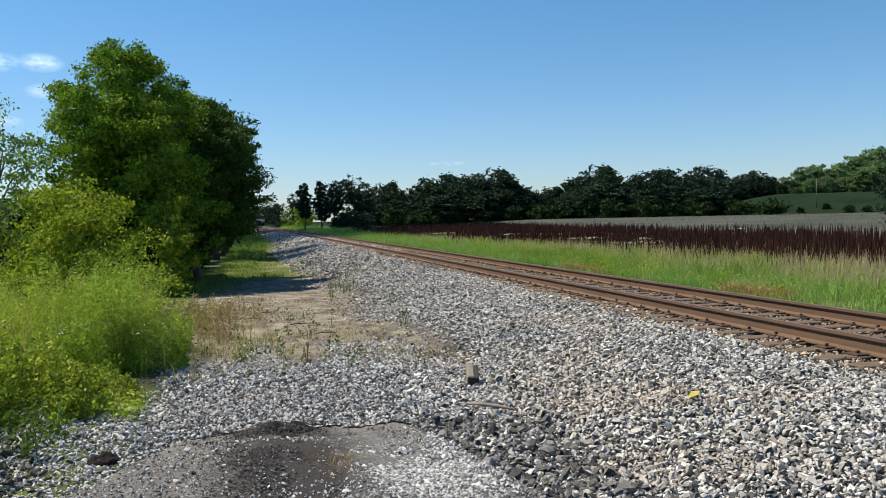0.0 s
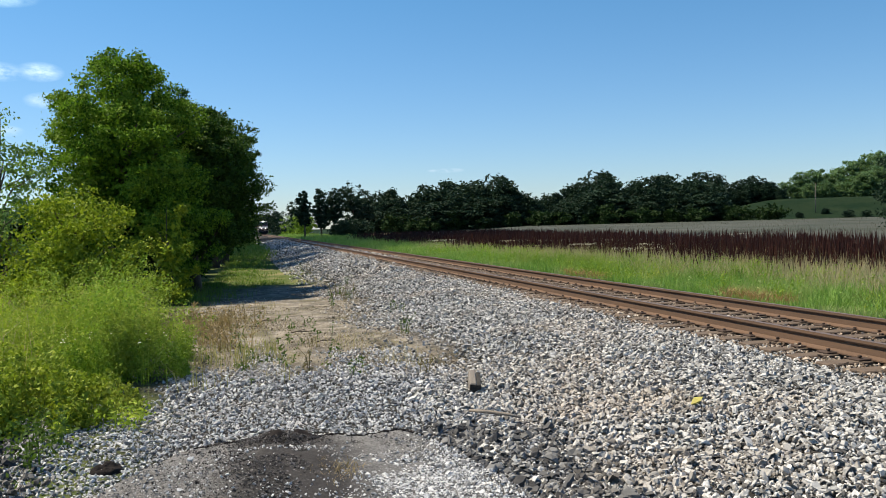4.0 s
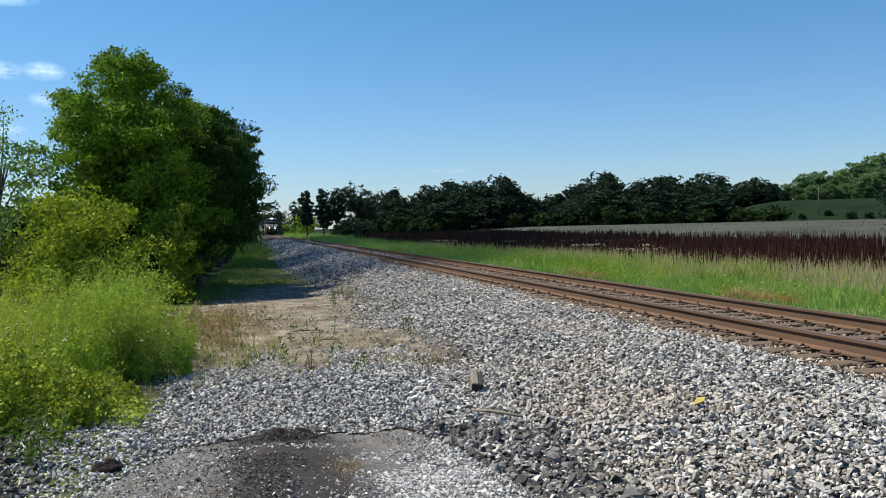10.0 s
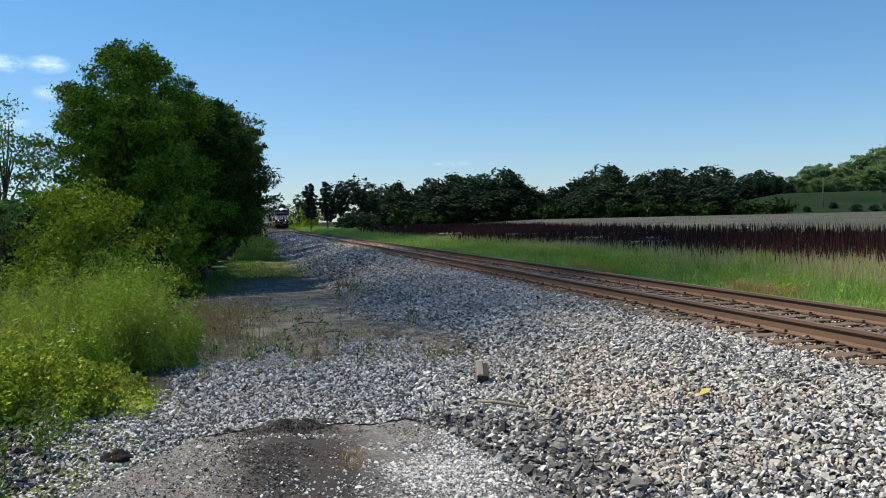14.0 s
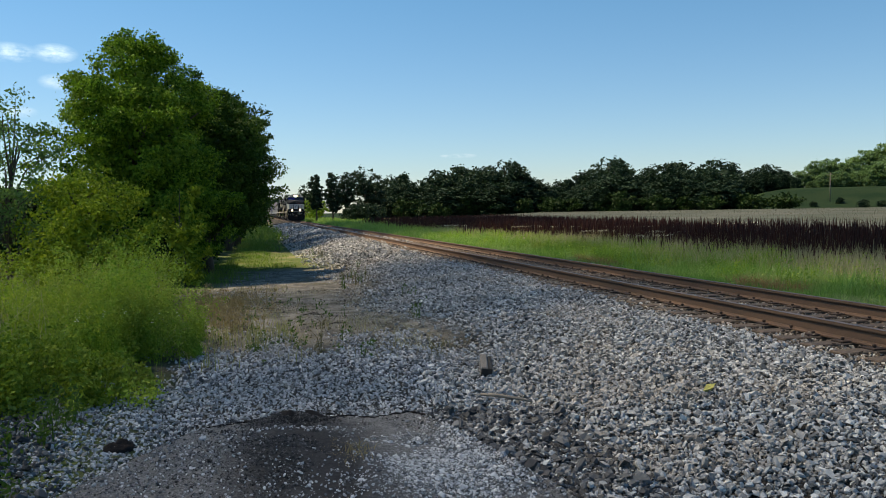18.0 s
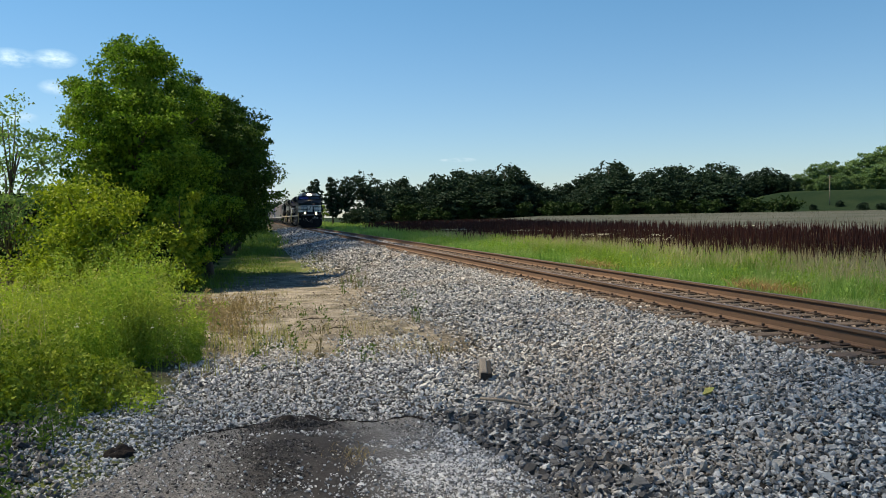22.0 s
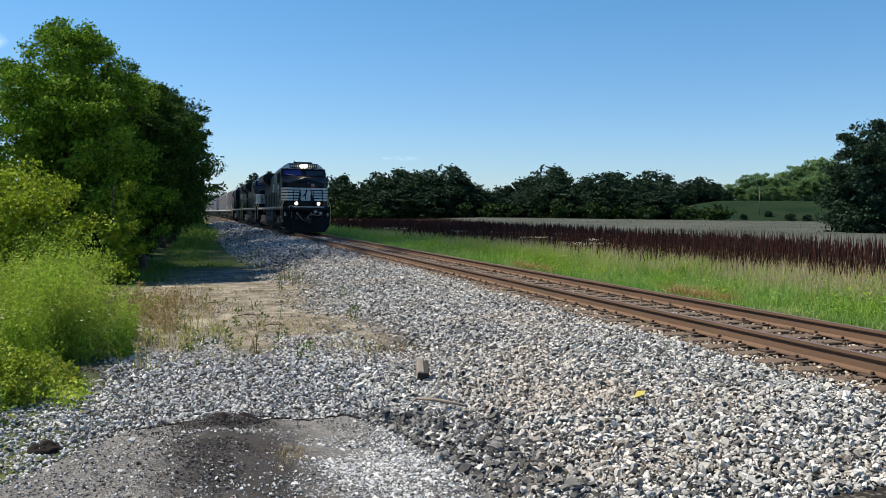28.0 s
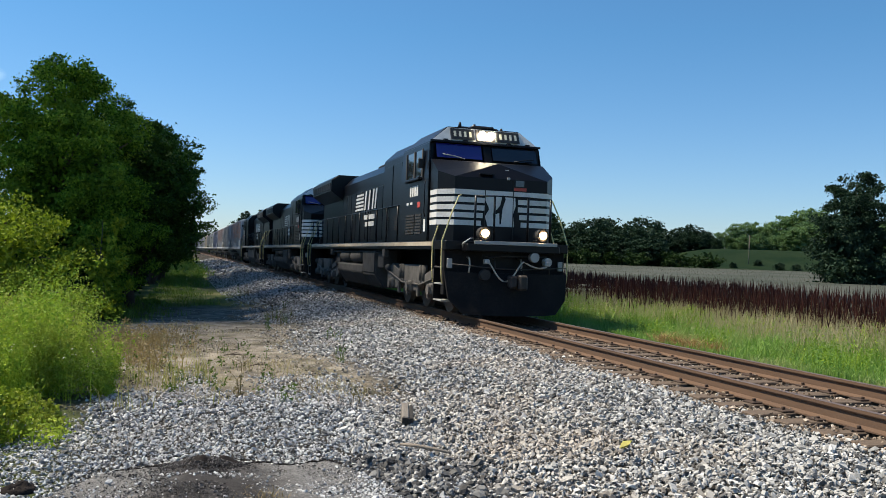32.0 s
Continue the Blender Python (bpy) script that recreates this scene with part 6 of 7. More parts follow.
    def lights(s):
        pieces("light_bracket", M["black"], root, (s * 0.7 - 0.13, s * 0.7 + 0.13, 10.5, 10.74, 1.735, 1.8), bevel=0.01)
        rim = disc("ditch_light", (s * 0.7, 10.7, 1.9), 0.145, 0.2, M["dark_iron"], root, label="round ditch light")
        disc("lens", (s * 0.7, 10.808, 1.9), 0.085, 0.02, M["ditch"], rim, label="glowing warm lens")
    both(lights)
    # steps at the corners, with grab rails
    for e in (1, -1):
        def stair(s):
            y0 = e * 10.02
            pieces("step_side", M["black"], root, (*span(s, 1.02, 1.5), *sorted((y0 - e * 0.44, y0 - e * 0.4)), 0.32, 1.52), (*span(s, 1.02, 1.06), *sorted((y0 - e * 0.4, y0 + e * 0.24)), 0.4, 1.52), bevel=0.004)
            for z in (0.34, 0.72, 1.1):
                pieces("step", M["silver"] if z < 1 else M["grime"], root, (*span(s, 1.08, 1.5), *sorted((y0 - e * 0.4, y0 + e * 0.22)), z, z + 0.035), bevel=0.006)
            for dy in (-0.42, 0.3):
                y = y0 + e * dy
                bar("grab_rail", [(s * 1.52, y, 0.75), (s * 1.55, y, 1.0), (s * 1.55, y, 1.7), (s * 1.33, y - e * 0.03, 2.35), (s * 1.16, y - e * 0.08, 2.74), (s * 1.08, y - e * 0.14, 2.78)], 0.016, M["rail_yellow"], root, label="pale yellow grab rail")
        both(stair)
    # fuel tank and air reservoirs
    bm = bmesh.new()
    prism(bm, [(-1.42, 1.3), (-1.42, 0.75), (-1.1, 0.32), (1.1, 0.32), (1.42, 0.75), (1.42, 1.0), (1.05, 1.05), (1.05, 1.5), (-1.05, 1.5), (-1.05, 1.3)], 1, -3.3, 1.2)
    bmesh.ops.bevel(bm, geom=bm.edges[:], offset=0.03, segments=1, affect="EDGES")
    part("fuel_tank", bm, M["grime"], root, "dusty dark fuel tank")
    bm = bmesh.new()
    prism(bm, [(-1.42, 1.5), (-1.42, 0.75), (-1.1, 0.32), (1.1, 0.32), (1.42, 0.75), (1.42, 1.5)], 1, 1.2, 3.0)
    bmesh.ops.bevel(bm, geom=bm.edges[:], offset=0.05, segments=2, affect="EDGES")
    part("fuel_tank_end", bm, M["grime"], root)

    def tanks(s):
        for a, b in ((-2.9, -1.2), (-0.95, 0.75)):
            bm = bmesh.new()
            tube(bm, [(s * 1.2, a, 1.27), (s * 1.2, a + 0.1, 1.27), (s * 1.2, b - 0.1, 1.27), (s * 1.2, b, 1.27)], [0.12, 0.23, 0.23, 0.12], 14)
            part("air_reservoir", bm, M["grime"], root, smooth_faces=True)
        bar("air_pipe", [(s * 1.38, -4.4, 1.42), (s * 1.4, 1.0, 1.44), (s * 1.36, 4.2, 1.4)], 0.03, M["grime"], root)
        pieces("equipment_box", M["grime"], root, (*span(s, 0.9, 1.36), 3.15, 3.9, 0.95, 1.5), (*span(s, 0.9, 1.3), -4.3, -3.5, 0.9, 1.5), bevel=0.03)
    both(tanks)
    loco_truck(root, 6.75, wheels)
    loco_truck(root, -6.75, wheels)
    # nose
    bm = bmesh.new()
    o = nose_outline()
    low = [bm.verts.new((x, y, 1.72)) for x, y in o]
    zt = (3.66, 3.36, 3.22, 3.22, 3.36, 3.66)
    top = [bm.verts.new((x, y, z)) for (x, y), z in zip(o, zt)]
    apex = bm.verts.new((0, 9.62, 3.6))
    ridge = [bm.verts.new((1.46, 8.93, 3.7)), bm.verts.new((0, 8.95, 3.7)), bm.verts.new((-1.46, 8.93, 3.7))]
    for i in range(5):
        if i == 2:
            continue
        bm.faces.new((low[i], low[i + 1], top[i + 1], top[i]))
    mid = bm.verts.new((0, 9.93, 3.22))
    midl = bm.verts.new((0, 9.93, 1.72))
    bm.faces.new((low[2], midl, mid, top[2]))
    bm.faces.new((midl, low[3], top[3], mid))
    bm.faces.new((top[2], mid, apex))
    bm.faces.new((mid, top[3], apex))
    bm.faces.new((top[1], top[2], apex, ridge[0]))
    bm.faces.new((top[3], top[4], ridge[2], apex))
    bm.faces.new((ridge[0], apex, ridge[1]))
    bm.faces.new((apex, ridge[2], ridge[1]))
    bm.faces.new((top[0], top[1], ridge[0]))
    bm.faces.new((top[5], ridge[2], top[4]))
    part("nose", bm, M["black"], root, "broad black safety nose")
    # cab with a chamfered roof
    sec = [(-1.5, 1.72), (-1.5, 3.3), (-1.44, 4.15), (-0.95, 4.58), (0.95, 4.58), (1.44, 4.15), (1.5, 3.3), (1.5, 1.72)]
    bm = bmesh.new()
    prism(bm, sec, 1, 6.2, 8.93)
    for v in bm.verts:
        if v.co.y > 8:
            v.co.y -= max(0, v.co.z - 3.7) * 0.45
    bmesh.ops.bevel(bm, geom=bm.edges[:], offset=0.025, segments=2, affect="EDGES")
    part("cab", bm, M["black"], root, "black cab with chamfered roof")

    def front(x0, x1, z0, z1, out):
        """A thin slab on the leaning front of the cab."""
        b = bmesh.new()
        yy = lambda z: 8.93 - max(0, z - 3.7) * 0.45
        vs = [(x0, yy(z0) + out, z0), (x1, yy(z0) + out, z0), (x1, yy(z1) + out, z1), (x0, yy(z1) + out, z1)]
        f, k = [b.verts.new(v) for v in vs], [b.verts.new((v[0], v[1] - out, v[2])) for v in vs]
        b.faces.new(f)
        b.faces.new(k[::-1])
        for i in range(4):
            b.faces.new((f[i], k[i], k[(i + 1) % 4], f[(i + 1) % 4]))
        return b
    b = front(-1.38, 1.38, 4.2, 4.55, 0.012)
    for v in b.verts:
        if v.co.z > 4.4:
            v.co.x *= 0.69
    part("front_band", b, M["white"], root, "grey-white band above the windscreen")
    part("visor", front(-1.44, 1.44, 4.15, 4.2, 0.09), M["black"], root)
    for x in (-1.1, -0.6, 0.55, 1.05):
        part("visor_clip", front(x - 0.05, x + 0.05, 4.17, 4.235, 0.1), M["black"], root)
    part("windscreen", front(0.14, 1.3, 3.76, 4.12, 0.012), M["blind"], root, "windscreen pane over a drawn blue blind")
    part("windscreen", front(-1.32, -0.14, 3.76, 4.12, 0.012), M["pane"], root, "dark windscreen pane")
    part("centre_post", front(-0.1, 0.1, 3.72, 4.14, 0.025), M["black"], root)
    for x, s in ((0.62, 1), (-0.66, -1)):
        bar("wiper", [(x, 8.99, 3.74), (x + 0.25 * s, 8.96, 3.8), (x + 0.55 * s, 8.93, 3.84)], 0.012, M["silver"] if s > 0 else M["black"], root)
    for s in (1, -1):
        bd = part("number_board", front(s * 0.6 - 0.3, s * 0.6 + 0.3, 4.25, 4.53, 0.07), M["board"], root, "black number board")
        for k in range(4):
            x = s * 0.6 + (-0.2 + 0.133 * k)
            part("bar", front(x - 0.03, x + 0.03, 4.32, 4.46, 0.076), M["digit"], bd, "pale bar")
    hl = part("headlight_housing", front(-0.24, 0.24, 4.24, 4.53, 0.06), M["dark_iron"], root)
    for x in (-0.11, 0.11):
        disc("headlight", (x, 8.766, 4.385), 0.095, 0.018, M["lamp"], hl, label="glowing round headlight")
    # nose stripes, emblem panel, door and small plates
    for k in range(5):
        z1 = 2.93 - 0.178 * k
        for s in (1, -1):
            path = [(s * 1.462, 9.0), (s * 1.462, 9.552), (s * 1.161, 9.933), (s * (0.4 + 0.04 * abs(k - 1.5)), 9.933)]
            if k == 0:
                path[-1] = (s * 0.3, 9.933)
            bm = bmesh.new()
            wrap_band(bm, path if s < 0 else path[::-1], z1 - 0.118, z1, 0.006)
            part("nose_stripe", bm, M["white"], root, "white stripe round the nose")
    bm = bmesh.new()
    prism(bm, [(-0.33, 2.1), (0.33, 2.1), (0.4, 2.32), (0.3, 2.5), (0.42, 2.74), (0.36, 2.93), (-0.33, 2.93), (-0.36, 2.6), (-0.3, 2.4)], 1, 9.932, 9.939)
    panel = part("emblem_panel", bm, M["white"], root, "white emblem panel on the nose")
    bm = bmesh.new()
    prism(bm, [(0.2, 2.3), (0.21, 2.4), (0.11, 2.5), (0.03, 2.6), (-0.02, 2.84), (-0.07, 2.82), (-0.1, 2.74), (-0.03, 2.52), (0.0, 2.16), (0.035, 2.15), (0.05, 2.42), (0.15, 2.38), (0.165, 2.29)], 1, 9.939, 9.944)
    part("emblem", bm, M["black"], panel, "plain dark emblem shape")
    pieces("nose_door_edge", M["dark_iron"], root, (-0.3, -0.285, 9.935, 9.95, 1.8, 3.2), (0.405, 0.42, 9.935, 9.95, 1.8, 2.95))
    pieces("warning_plate", M["red"], root, (-0.62, -0.3, 9.932, 9.94, 2.955, 3.03), label="small red warning plate")
    pieces("door_window", M["pane"], root, (-0.56, -0.34, 9.932, 9.94, 3.06, 3.2))
    pieces("nose_latch", M["silver"], root, (-0.24, -0.14, 9.6, 9.75, 3.36, 3.46), (-0.2, -0.13, 9.75, 9.95, 3.2, 3.26), bevel=0.01)
    pieces("grab_iron", M["black"], root, (0.2, 0.55, 9.8, 9.94, 3.3, 3.32))
    # front railing
    for x in (0.86, 0.4, -0.42, -0.98):
        bar("rail_post", [(x, 10.55, 1.7), (x, 10.55, 2.75)], 0.026, M["black"], root)
    bar("front_rail", [(0.86, 10.55, 2.74), (0.4, 10.56, 2.76), (-0.42, 10.56, 2.76), (-0.98, 10.55, 2.74)], 0.016, M["black"], root)

    # cab sides
    def cab_side(s):
        x0, x1 = span(s, 1.5, 1.508)
        pieces("cab_window", M["pane"], root, (x0, x1, 7.75, 8.35, 3.32, 3.98), (x0, x1, 6.95, 7.6, 3.32, 3.98))
        x0, x1 = span(s, 1.5, 1.53)
        pieces("window_frame", M["grime"], root, (x0, x1, 8.36, 8.44, 3.3, 4.0), (x0, x1, 7.62, 7.72, 3.3, 4.0), (x0, x1, 6.86, 6.93, 3.3, 4.0), bevel=0.005, label="grey window frame and deflector")
        pieces("armrest", M["black"], root, (*span(s, 1.5, 1.6), 6.95, 8.35, 3.24, 3.3), bevel=0.01)
        for k in range(4):
            y = 7.95 - 0.21 * k if s > 0 else 7.32 + 0.21 * k
            pieces("bar", M["white"], root, (*span(s, 1.5, 1.506), y - 0.07, y + 0.07, 2.86, 3.12), label="white bar where a number stands")
        pieces("plate", M["red"], root, (*span(s, 1.5, 1.506), 8.0, 8.25, 2.56, 2.7), label="small red plate")
        pieces("plate", M["white"], root, (*span(s, 1.5, 1.506), 7.3, 7.52, 2.66, 2.72), (*span(s, 1.5, 1.506), 6.95, 7.15, 2.66, 2.72))
        pieces("builder_plate", M["white"], root, (*span(s, 1.5, 1.506), 8.6, 8.75, 1.95, 2.25))
        for k in range(7):
            pieces("louver", M["dark_iron"], root, (*span(s, 1.5, 1.516), 6.95, 7.75, 1.9 + 0.075 * k, 1.945 + 0.075 * k), (*span(s, 1.5, 1.516), 7.85, 8.4, 1.9 + 0.075 * k, 1.945 + 0.075 * k))
        bar("cab_grab", [(s * 1.53, 8.8, 2.3), (s * 1.56, 8.8, 2.4), (s * 1.56, 8.8, 3.1), (s * 1.53, 8.8, 3.2)], 0.014, M["black"], root)
        pieces("mirror", M["dark_iron"], root, (*span(s, 1.54, 1.66), 8.5, 8.53, 3.5, 3.74), bevel=0.01)
    both(cab_side)
    # roof things
    pieces("roof_unit", M["black"], root, (-0.6, 0.5, 6.6, 8.0, 4.58, 4.7), (-0.3, 0.3, 8.1, 8.5, 4.58, 4.66), bevel=0.03)
    for x, y, h in ((0.55, 8.3, 0.16), (-0.6, 8.2, 0.1), (0.2, 8.4, 0.12), (-0.3, 6.6, 0.2)):
        bar("antenna", [(x, y, 4.56), (x, y, 4.58 + h)], [0.06, 0.03], M["black"], root, 8)
    # machine hoods
    bm = bmesh.new()
    prism(bm, [(-1.42, 1.72), (-1.42, 4.1), (-1.05, 4.46), (1.05, 4.46), (1.42, 4.1), (1.42, 1.72)], 1, 3.9, 6.2)
    bmesh.ops.bevel(bm, geom=bm.edges[:], offset=0.03, segments=1, affect="EDGES")
    part("control_cabinet", bm, M["black"], root)
    bm = bmesh.new()
    prism(bm, [(-0.92, 1.72), (-0.92, 4.02), (-0.6, 4.36), (0.6, 4.36), (0.92, 4.02), (0.92, 1.72)], 1, -5.2, 3.9)
    part("engine_hood", bm, M["black"], root, "long black engine hood")
    bm = bmesh.new()
    prism(bm, [(-0.92, 1.72), (-0.92, 3.5), (-1.44, 3.85), (-1.44, 4.3), (-1.15, 4.5), (1.15, 4.5), (1.44, 4.3), (1.44, 3.85), (0.92, 3.5), (0.92, 1.72)], 1, -10.0, -5.2)
    bmesh.ops.bevel(bm, geom=[e for e in bm.edges if abs(e.verts[0].co.y - e.verts[1].co.y) < 0.01], offset=0.03, segments=1, affect="EDGES")
    part("radiator_wing", bm, M["black"], root, "overhanging black radiator section")
    pieces("exhaust", M["dark_iron"], root, (-0.45, 0.45, -1.2, 0.2, 4.36, 4.52), (-0.6, 0.6, 1.4, 3.2, 4.36, 4.5), bevel=0.04)

    def hood_side(s):
        for k in range(10):
            y = 3.5 - 0.87 * k
            pieces("hood_door", M["black"], root, (*span(s, 0.92, 0.945), y - 0.8, y, 1.85, 3.6), bevel=0.01)
        for k in range(9):
            pieces("radiator_screen", M["dark_iron"], root, (*span(s, 1.44, 1.46), -9.8 + 0.5 * k, -9.4 + 0.5 * k, 3.9, 4.18), bevel=0.004)
        for y0, y1 in ((5.15, 6.1), (4.05, 5.05)):
            pieces("cabinet_door", M["black"], root, (*span(s, 1.42, 1.44), y0, y1, 2.7, 3.9), bevel=0.008)
            for k in range(6):
                pieces("louver", M["dark_iron"], root, (*span(s, 1.42, 1.437), y0 + 0.25, y0 + 0.6, 2.05 + 0.07 * k, 2.09 + 0.07 * k))
        # emblem on the side: slanted white strokes with two bars beneath
        x0, x1 = span(s, 0.948, 0.956)
        for k in range(5):
            pieces("emblem_stripe", M["white"], root, (x0, x1, -2.6 + 0.05 * k, -1.15, 2.92 + 0.13 * k, 2.99 + 0.13 * k))
        bm = bmesh.new()
        for a in (-1.0, -0.4, 0.2, 0.62):
            prism(bm, [(a, 2.9), (a + 0.2, 2.9), (a + 0.38, 3.57), (a + 0.18, 3.57)], 0, x0, x1)
        part("emblem_stroke", bm, M["white"], root, "slanted white emblem strokes")
        pieces("bar", M["white"], root, (x0, x1, -1.0, 0.7, 2.56, 2.72), (x0, x1, -0.8, 0.6, 2.32, 2.48), label="white bar where small writing stands")
        # walkway handrail
        for k in range(13):
            y = 5.9 - 1.28 * k
            bar("stanchion", [(s * 1.47, y, 1.7), (s * 1.47, y, 2.72)], 0.02, M["black"], root, 5)
        bar("handrail", [(s * 1.47, 8.6, 2.76), (s * 1.47, 5.9, 2.72), (s * 1.47, -9.46, 2.72)], 0.018, M["black"], root, 6)
    both(hood_side)
    bm = bmesh.new()
    box(bm, -0.92, 0.92, -10.1, -10.0, 1.75, 3.3, 0.01)
    part("rear_door", bm, M["black"], root)
    return root, wheels


def car_truck(root, yc):
    for a in (-0.89, 0.89):
        wheelset(root, yc + a, 0.46, [])

    def side(s):
        bm = bmesh.new()
        prism(bm, [(yc - 1.2, 0.38), (yc - 1.2, 0.6), (yc - 0.6, 0.74), (yc + 0.6, 0.74), (yc + 1.2, 0.6), (yc + 1.2, 0.38), (yc + 0.7, 0.4), (yc + 0.35, 0.22), (yc - 0.35, 0.22), (yc - 0.7, 0.4)], 0, *span(s, 0.92, 1.1))
        part("truck_frame", bm, M["dark_iron"], root)
    both(side)


def hopper(paint, label, upper=None):
    """A covered hopper car with ribbed sides, sloped ends and bottom outlets."""
    root = tagged(empty("hopper_car"), label, "railway car", "freight cars behind the locomotives")
    bm = bmesh.new()
    prism(bm, [(-8.1, 2.5), (-8.1, 4.25), (-7.9, 4.4), (7.9, 4.4), (8.1, 4.25), (8.1, 2.5), (6.6, 1.55), (-6.6, 1.55)], 0, -1.5, 1.5)
    bmesh.ops.bevel(bm, geom=[e for e in bm.edges if abs(e.verts[0].co.x - e.verts[1].co.x) < 0.01 and e.verts[0].co.z > 4.2 and e.verts[1].co.z > 4.2], offset=0.14, segments=3, affect="EDGES")
    part("body", bm, paint, root)
    if upper:
        both(lambda s: pieces("rust_patch", upper, root, (*span(s, 1.5, 1.512), -7.2, 7.7, 2.55, 4.2), label="orange weathered side panel"))
    pieces("end_sheet", paint, root, (-1.48, 1.48, 8.1, 8.16, 2.5, 4.2), (-1.48, 1.48, -8.16, -8.1, 2.5, 4.2), bevel=0.01)
    for k in range(4):
        y = -4.8 + 3.2 * k
        bm = bmesh.new()
        a = [bm.verts.new(p) for p in ((-1.3, y - 1.5, 1.6), (1.3, y - 1.5, 1.6), (1.3, y + 1.5, 1.6), (-1.3, y + 1.5, 1.6))]
        b = [bm.verts.new(p) for p in ((-0.5, y - 0.4, 0.62), (0.5, y - 0.4, 0.62), (0.5, y + 0.4, 0.62), (-0.5, y + 0.4, 0.62))]
        bm.faces.new(a)
        bm.faces.new(b[::-1])
        for i in range(4):
            bm.faces.new((a[i], b[i], b[(i + 1) % 4], a[(i + 1) % 4]))
        part("outlet", bm, paint, root)

    def side(s):
        for k in range(14):
            y = -7.8 + 1.2 * k
            pieces("rib", paint, root, (*span(s, 1.513, 1.57), y - 0.05, y + 0.05, 1.6 if abs(y) < 6.5 else 2.3, 4.25), bevel=0.01)
        pieces("side_sill", paint, root, (*span(s, 1.45, 1.6), -8.5, 8.5, 1.42, 1.62), bevel=0.02)
        for e in (-1, 1):
            y = e * 8.35
            bar("ladder", [(s * 1.5, y, 0.9), (s * 1.5, y, 4.3)], 0.025, paint, root, 5)
            for k in range(7):
                bar("rung", [(s * 1.5, y - e * 0.4, 1.1 + 0.45 * k), (s * 1.5, y, 1.1 + 0.45 * k)], 0.016, paint, root, 5)
    both(side)
    pieces("end_platform", M["dark_iron"], root, (-1.45, 1.45, 7.2, 8.7, 1.1, 1.25), (-1.45, 1.45, -8.7, -7.2, 1.1, 1.25), bevel=0.02)
    pieces("centre_sill", M["dark_iron"], root, (-0.3, 0.3, -8.75, 8.75, 0.8, 1.1), bevel=0.02)
    pieces("coupler", M["dark_iron"], root, (-0.15, 0.15, 8.7, 9.15, 0.74, 1.0), (-0.15, 0.15, -9.15, -8.7, 0.74, 1.0), bevel=0.03)
    pieces("roof_walk", M["silver"], root, (-0.85, -0.6, -8.2, 8.2, 4.48, 4.52), (0.6, 0.85, -8.2, 8.2, 4.48, 4.52))
    for k in range(5):
        pieces("roof_hatch", paint, root, (-0.4, 0.4, -6.9 + 3.2 * k, -6.1 + 3.2 * k, 4.4, 4.5), bevel=0.03)
    car_truck(root, 7.0)
    car_truck(root, -7.0)
    return root


PAINT = {
    "pale": plain("car_pale_grey", (0.36, 0.365, 0.37), (0.2, 0.19, 0.18), 0.6, 0, 0.7, 12, 0.05, (1, 1, 0.25)),
    "grey": plain("car_grey", (0.24, 0.25, 0.27), (0.13, 0.13, 0.13), 0.6, 0, 0.7, 12, 0.05, (1, 1, 0.25)),
    "tan": plain("car_tan", (0.42, 0.37, 0.30), (0.24, 0.2, 0.16), 0.65, 0, 0.7, 12, 0.05, (1, 1, 0.25)),
    "blue": plain("car_slate", (0.16, 0.18, 0.26), (0.1, 0.1, 0.12), 0.6, 0, 0.7, 12, 0.05, (1, 1, 0.25)),
    "black": plain("car_black", (0.025, 0.025, 0.027), (0.05, 0.045, 0.04), 0.6, 0, 0.7, 12, 0.05),
}
M["rust"] = plain("rust_orange", (0.52, 0.19, 0.07), (0.34, 0.14, 0.075), 0.8, 0, 0.8, 14, 0.1, (1, 1, 0.3))

UNITS = "locomotives at the head of the train"
lead, lead_wheels = locomotive("black freight locomotive with white nose stripes leading the train", UNITS)
second = copy_thing(lead, pose(0, 0, 0))
third = copy_thing(lead, pose(0, 0, 0))
for unit in (second, third):
    for ob in unit.children_recursive:
        if ob.type == "MESH" and ob.data.materials and ob.data.materials[0] in (M["lamp"], M["ditch"]):
            ob.data = ob.data.copy()
            ob.data.materials[0] = M["pane"]
            ob["label"] = "unlit lens"
second["label"] = "black freight locomotive with white nose stripes coupled second"
third["label"] = "black freight locomotive coupled third, running long hood first"
cars = [(lead, 8.8), (second, 8.8 + 22.3), (third, 8.8 + 44.6)]
protos = {
    "rust": hopper(PAINT["pale"], "pale grey covered hopper car with orange weathered sides", M["rust"]),
    "pale": hopper(PAINT["pale"], "pale grey ribbed covered hopper car, streaked with dirt"),
    "grey": hopper(PAINT["grey"], "mid grey ribbed covered hopper car, streaked with dirt"),
    "tan": hopper(PAINT["tan"], "tan ribbed covered hopper car, streaked with dirt"),
    "blue": hopper(PAINT["blue"], "slate blue ribbed covered hopper car"),
    "black": hopper(PAINT["black"], "black ribbed hopper car near the train's end"),
}
placed = set()
for i, key in enumerate(("rust", "pale", "rust", "blue", "pale", "grey", "tan", "pale", "grey", "pale", "pale", "grey", "black", "black", "grey", "black")):
    car = protos[key] if key not in placed else copy_thing(protos[key], pose(0, 0, 0))
    placed.add(key)
    cars.append((car, 8.8 + 44.6 + 11.15 + 9.2 + 18.35 * i))


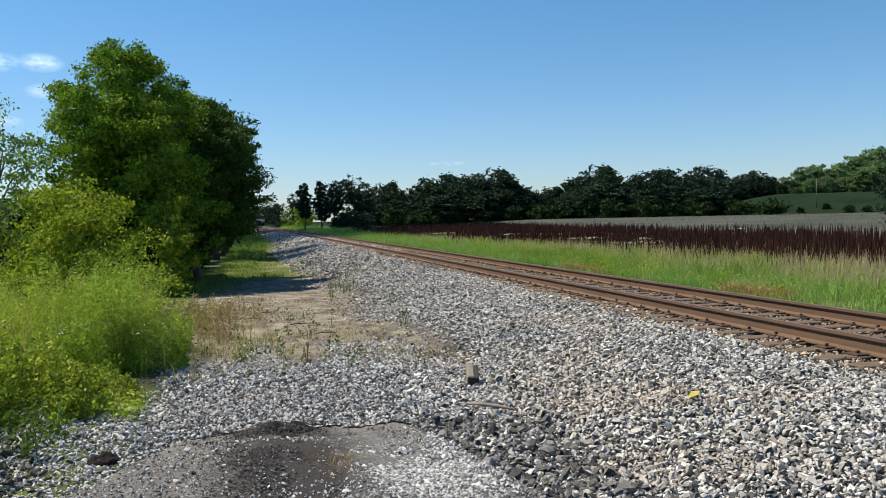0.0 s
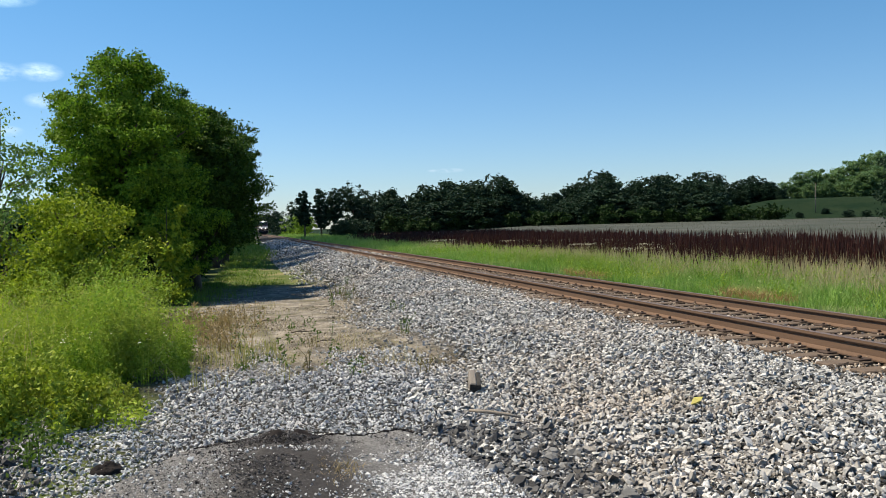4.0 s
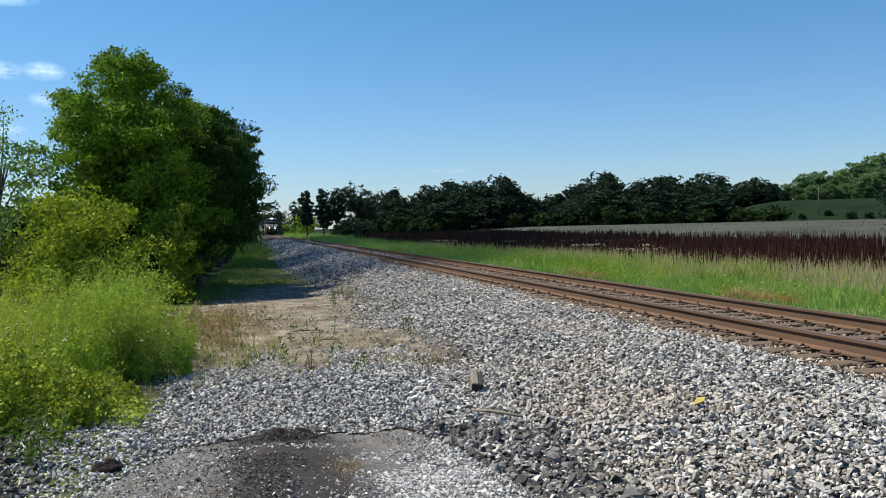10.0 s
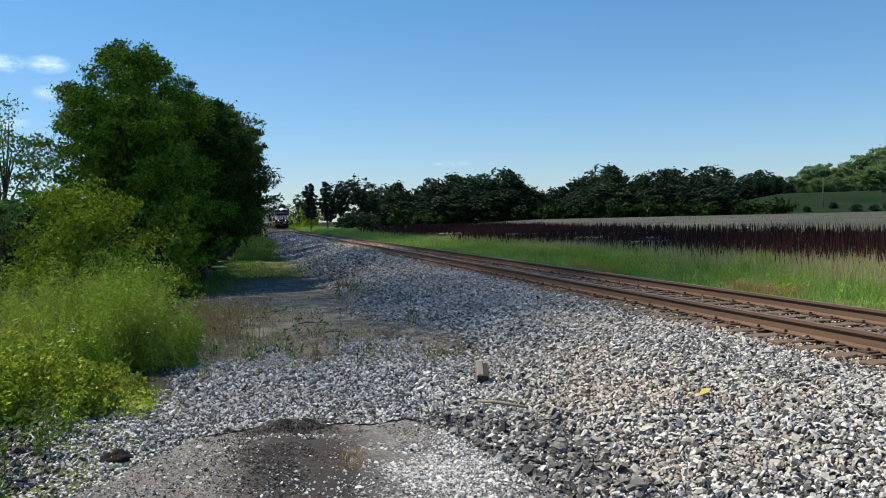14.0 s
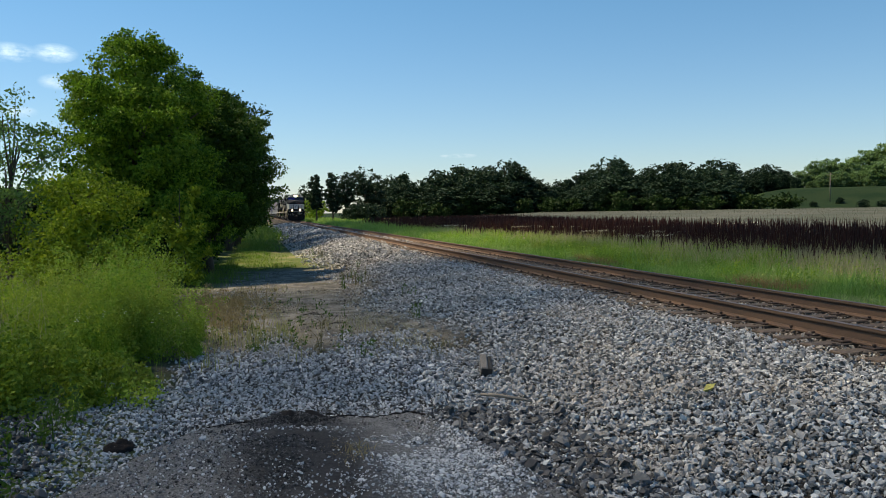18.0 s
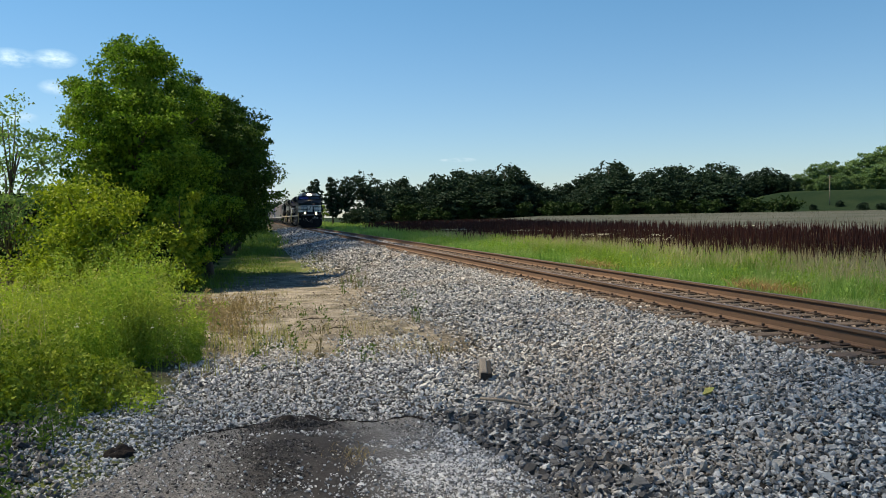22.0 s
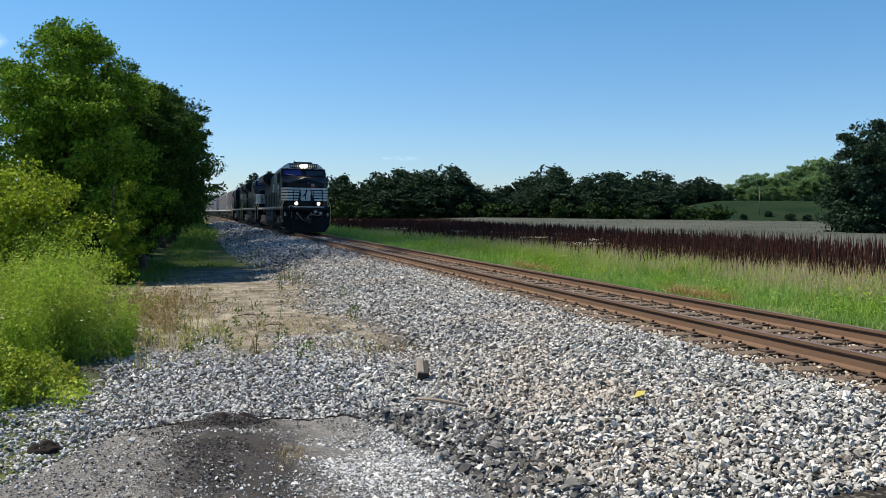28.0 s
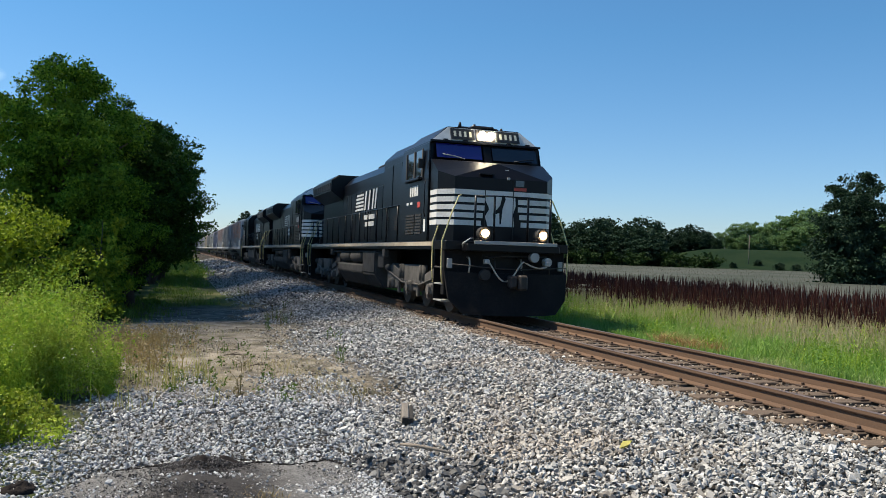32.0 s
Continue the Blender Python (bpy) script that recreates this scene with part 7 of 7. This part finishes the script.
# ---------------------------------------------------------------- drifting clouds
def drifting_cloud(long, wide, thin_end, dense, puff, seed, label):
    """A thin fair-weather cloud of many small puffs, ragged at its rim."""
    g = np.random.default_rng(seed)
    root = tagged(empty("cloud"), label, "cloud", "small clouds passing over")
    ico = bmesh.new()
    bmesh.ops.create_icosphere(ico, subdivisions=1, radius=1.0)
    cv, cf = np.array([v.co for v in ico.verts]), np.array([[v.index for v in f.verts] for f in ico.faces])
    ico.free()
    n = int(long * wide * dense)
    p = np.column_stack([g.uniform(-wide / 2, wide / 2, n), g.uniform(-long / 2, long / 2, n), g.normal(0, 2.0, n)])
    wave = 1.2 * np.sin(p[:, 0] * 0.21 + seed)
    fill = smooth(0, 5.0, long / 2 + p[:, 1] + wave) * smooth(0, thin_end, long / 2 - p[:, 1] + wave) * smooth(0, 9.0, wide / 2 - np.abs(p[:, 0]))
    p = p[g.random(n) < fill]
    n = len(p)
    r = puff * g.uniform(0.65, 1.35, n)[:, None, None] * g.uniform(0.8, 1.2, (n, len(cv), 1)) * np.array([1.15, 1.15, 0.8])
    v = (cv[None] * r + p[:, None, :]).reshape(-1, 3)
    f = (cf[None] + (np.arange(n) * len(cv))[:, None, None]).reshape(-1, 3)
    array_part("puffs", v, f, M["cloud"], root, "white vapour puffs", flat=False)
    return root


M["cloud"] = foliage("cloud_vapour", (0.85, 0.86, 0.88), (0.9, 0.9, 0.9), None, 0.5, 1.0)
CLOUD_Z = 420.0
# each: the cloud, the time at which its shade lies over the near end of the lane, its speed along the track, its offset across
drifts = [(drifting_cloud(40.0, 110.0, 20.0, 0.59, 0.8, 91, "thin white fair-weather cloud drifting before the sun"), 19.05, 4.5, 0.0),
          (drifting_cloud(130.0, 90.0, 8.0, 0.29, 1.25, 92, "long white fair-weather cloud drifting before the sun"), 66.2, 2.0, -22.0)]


def headlight_y(t):
    """Where the leading headlight stands along the track: a train that slowly brakes."""
    return 5.14153e-05 * t ** 4 - 4.615766e-03 * t ** 3 + 0.180767 * t * t - 12.96247 * t + 346.456


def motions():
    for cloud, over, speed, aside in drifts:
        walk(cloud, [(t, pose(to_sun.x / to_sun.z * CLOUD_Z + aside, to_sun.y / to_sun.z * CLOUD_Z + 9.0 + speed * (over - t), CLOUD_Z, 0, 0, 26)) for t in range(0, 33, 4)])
    for car, behind in cars:
        walk(car, [(t, pose(TRACK_X, headlight_y(t) + behind, RAIL_Z, 0, 0, 0 if car is third else 180)) for t in range(33)])
    start = headlight_y(0)
    for unit, _ in cars:
        for w in [ob for ob in unit.children if ob.name.startswith("wheelset")]:
            y, r = w.location.y, w.location.z
            rows = []
            for k in range(0, 641):
                t = k / 20
                rows.append((t, pose(0, y, r, (1 if unit is third else -1) * math.degrees((start - headlight_y(t)) / r) % 360, 0, 0)))
            walk(w, rows)


motions()
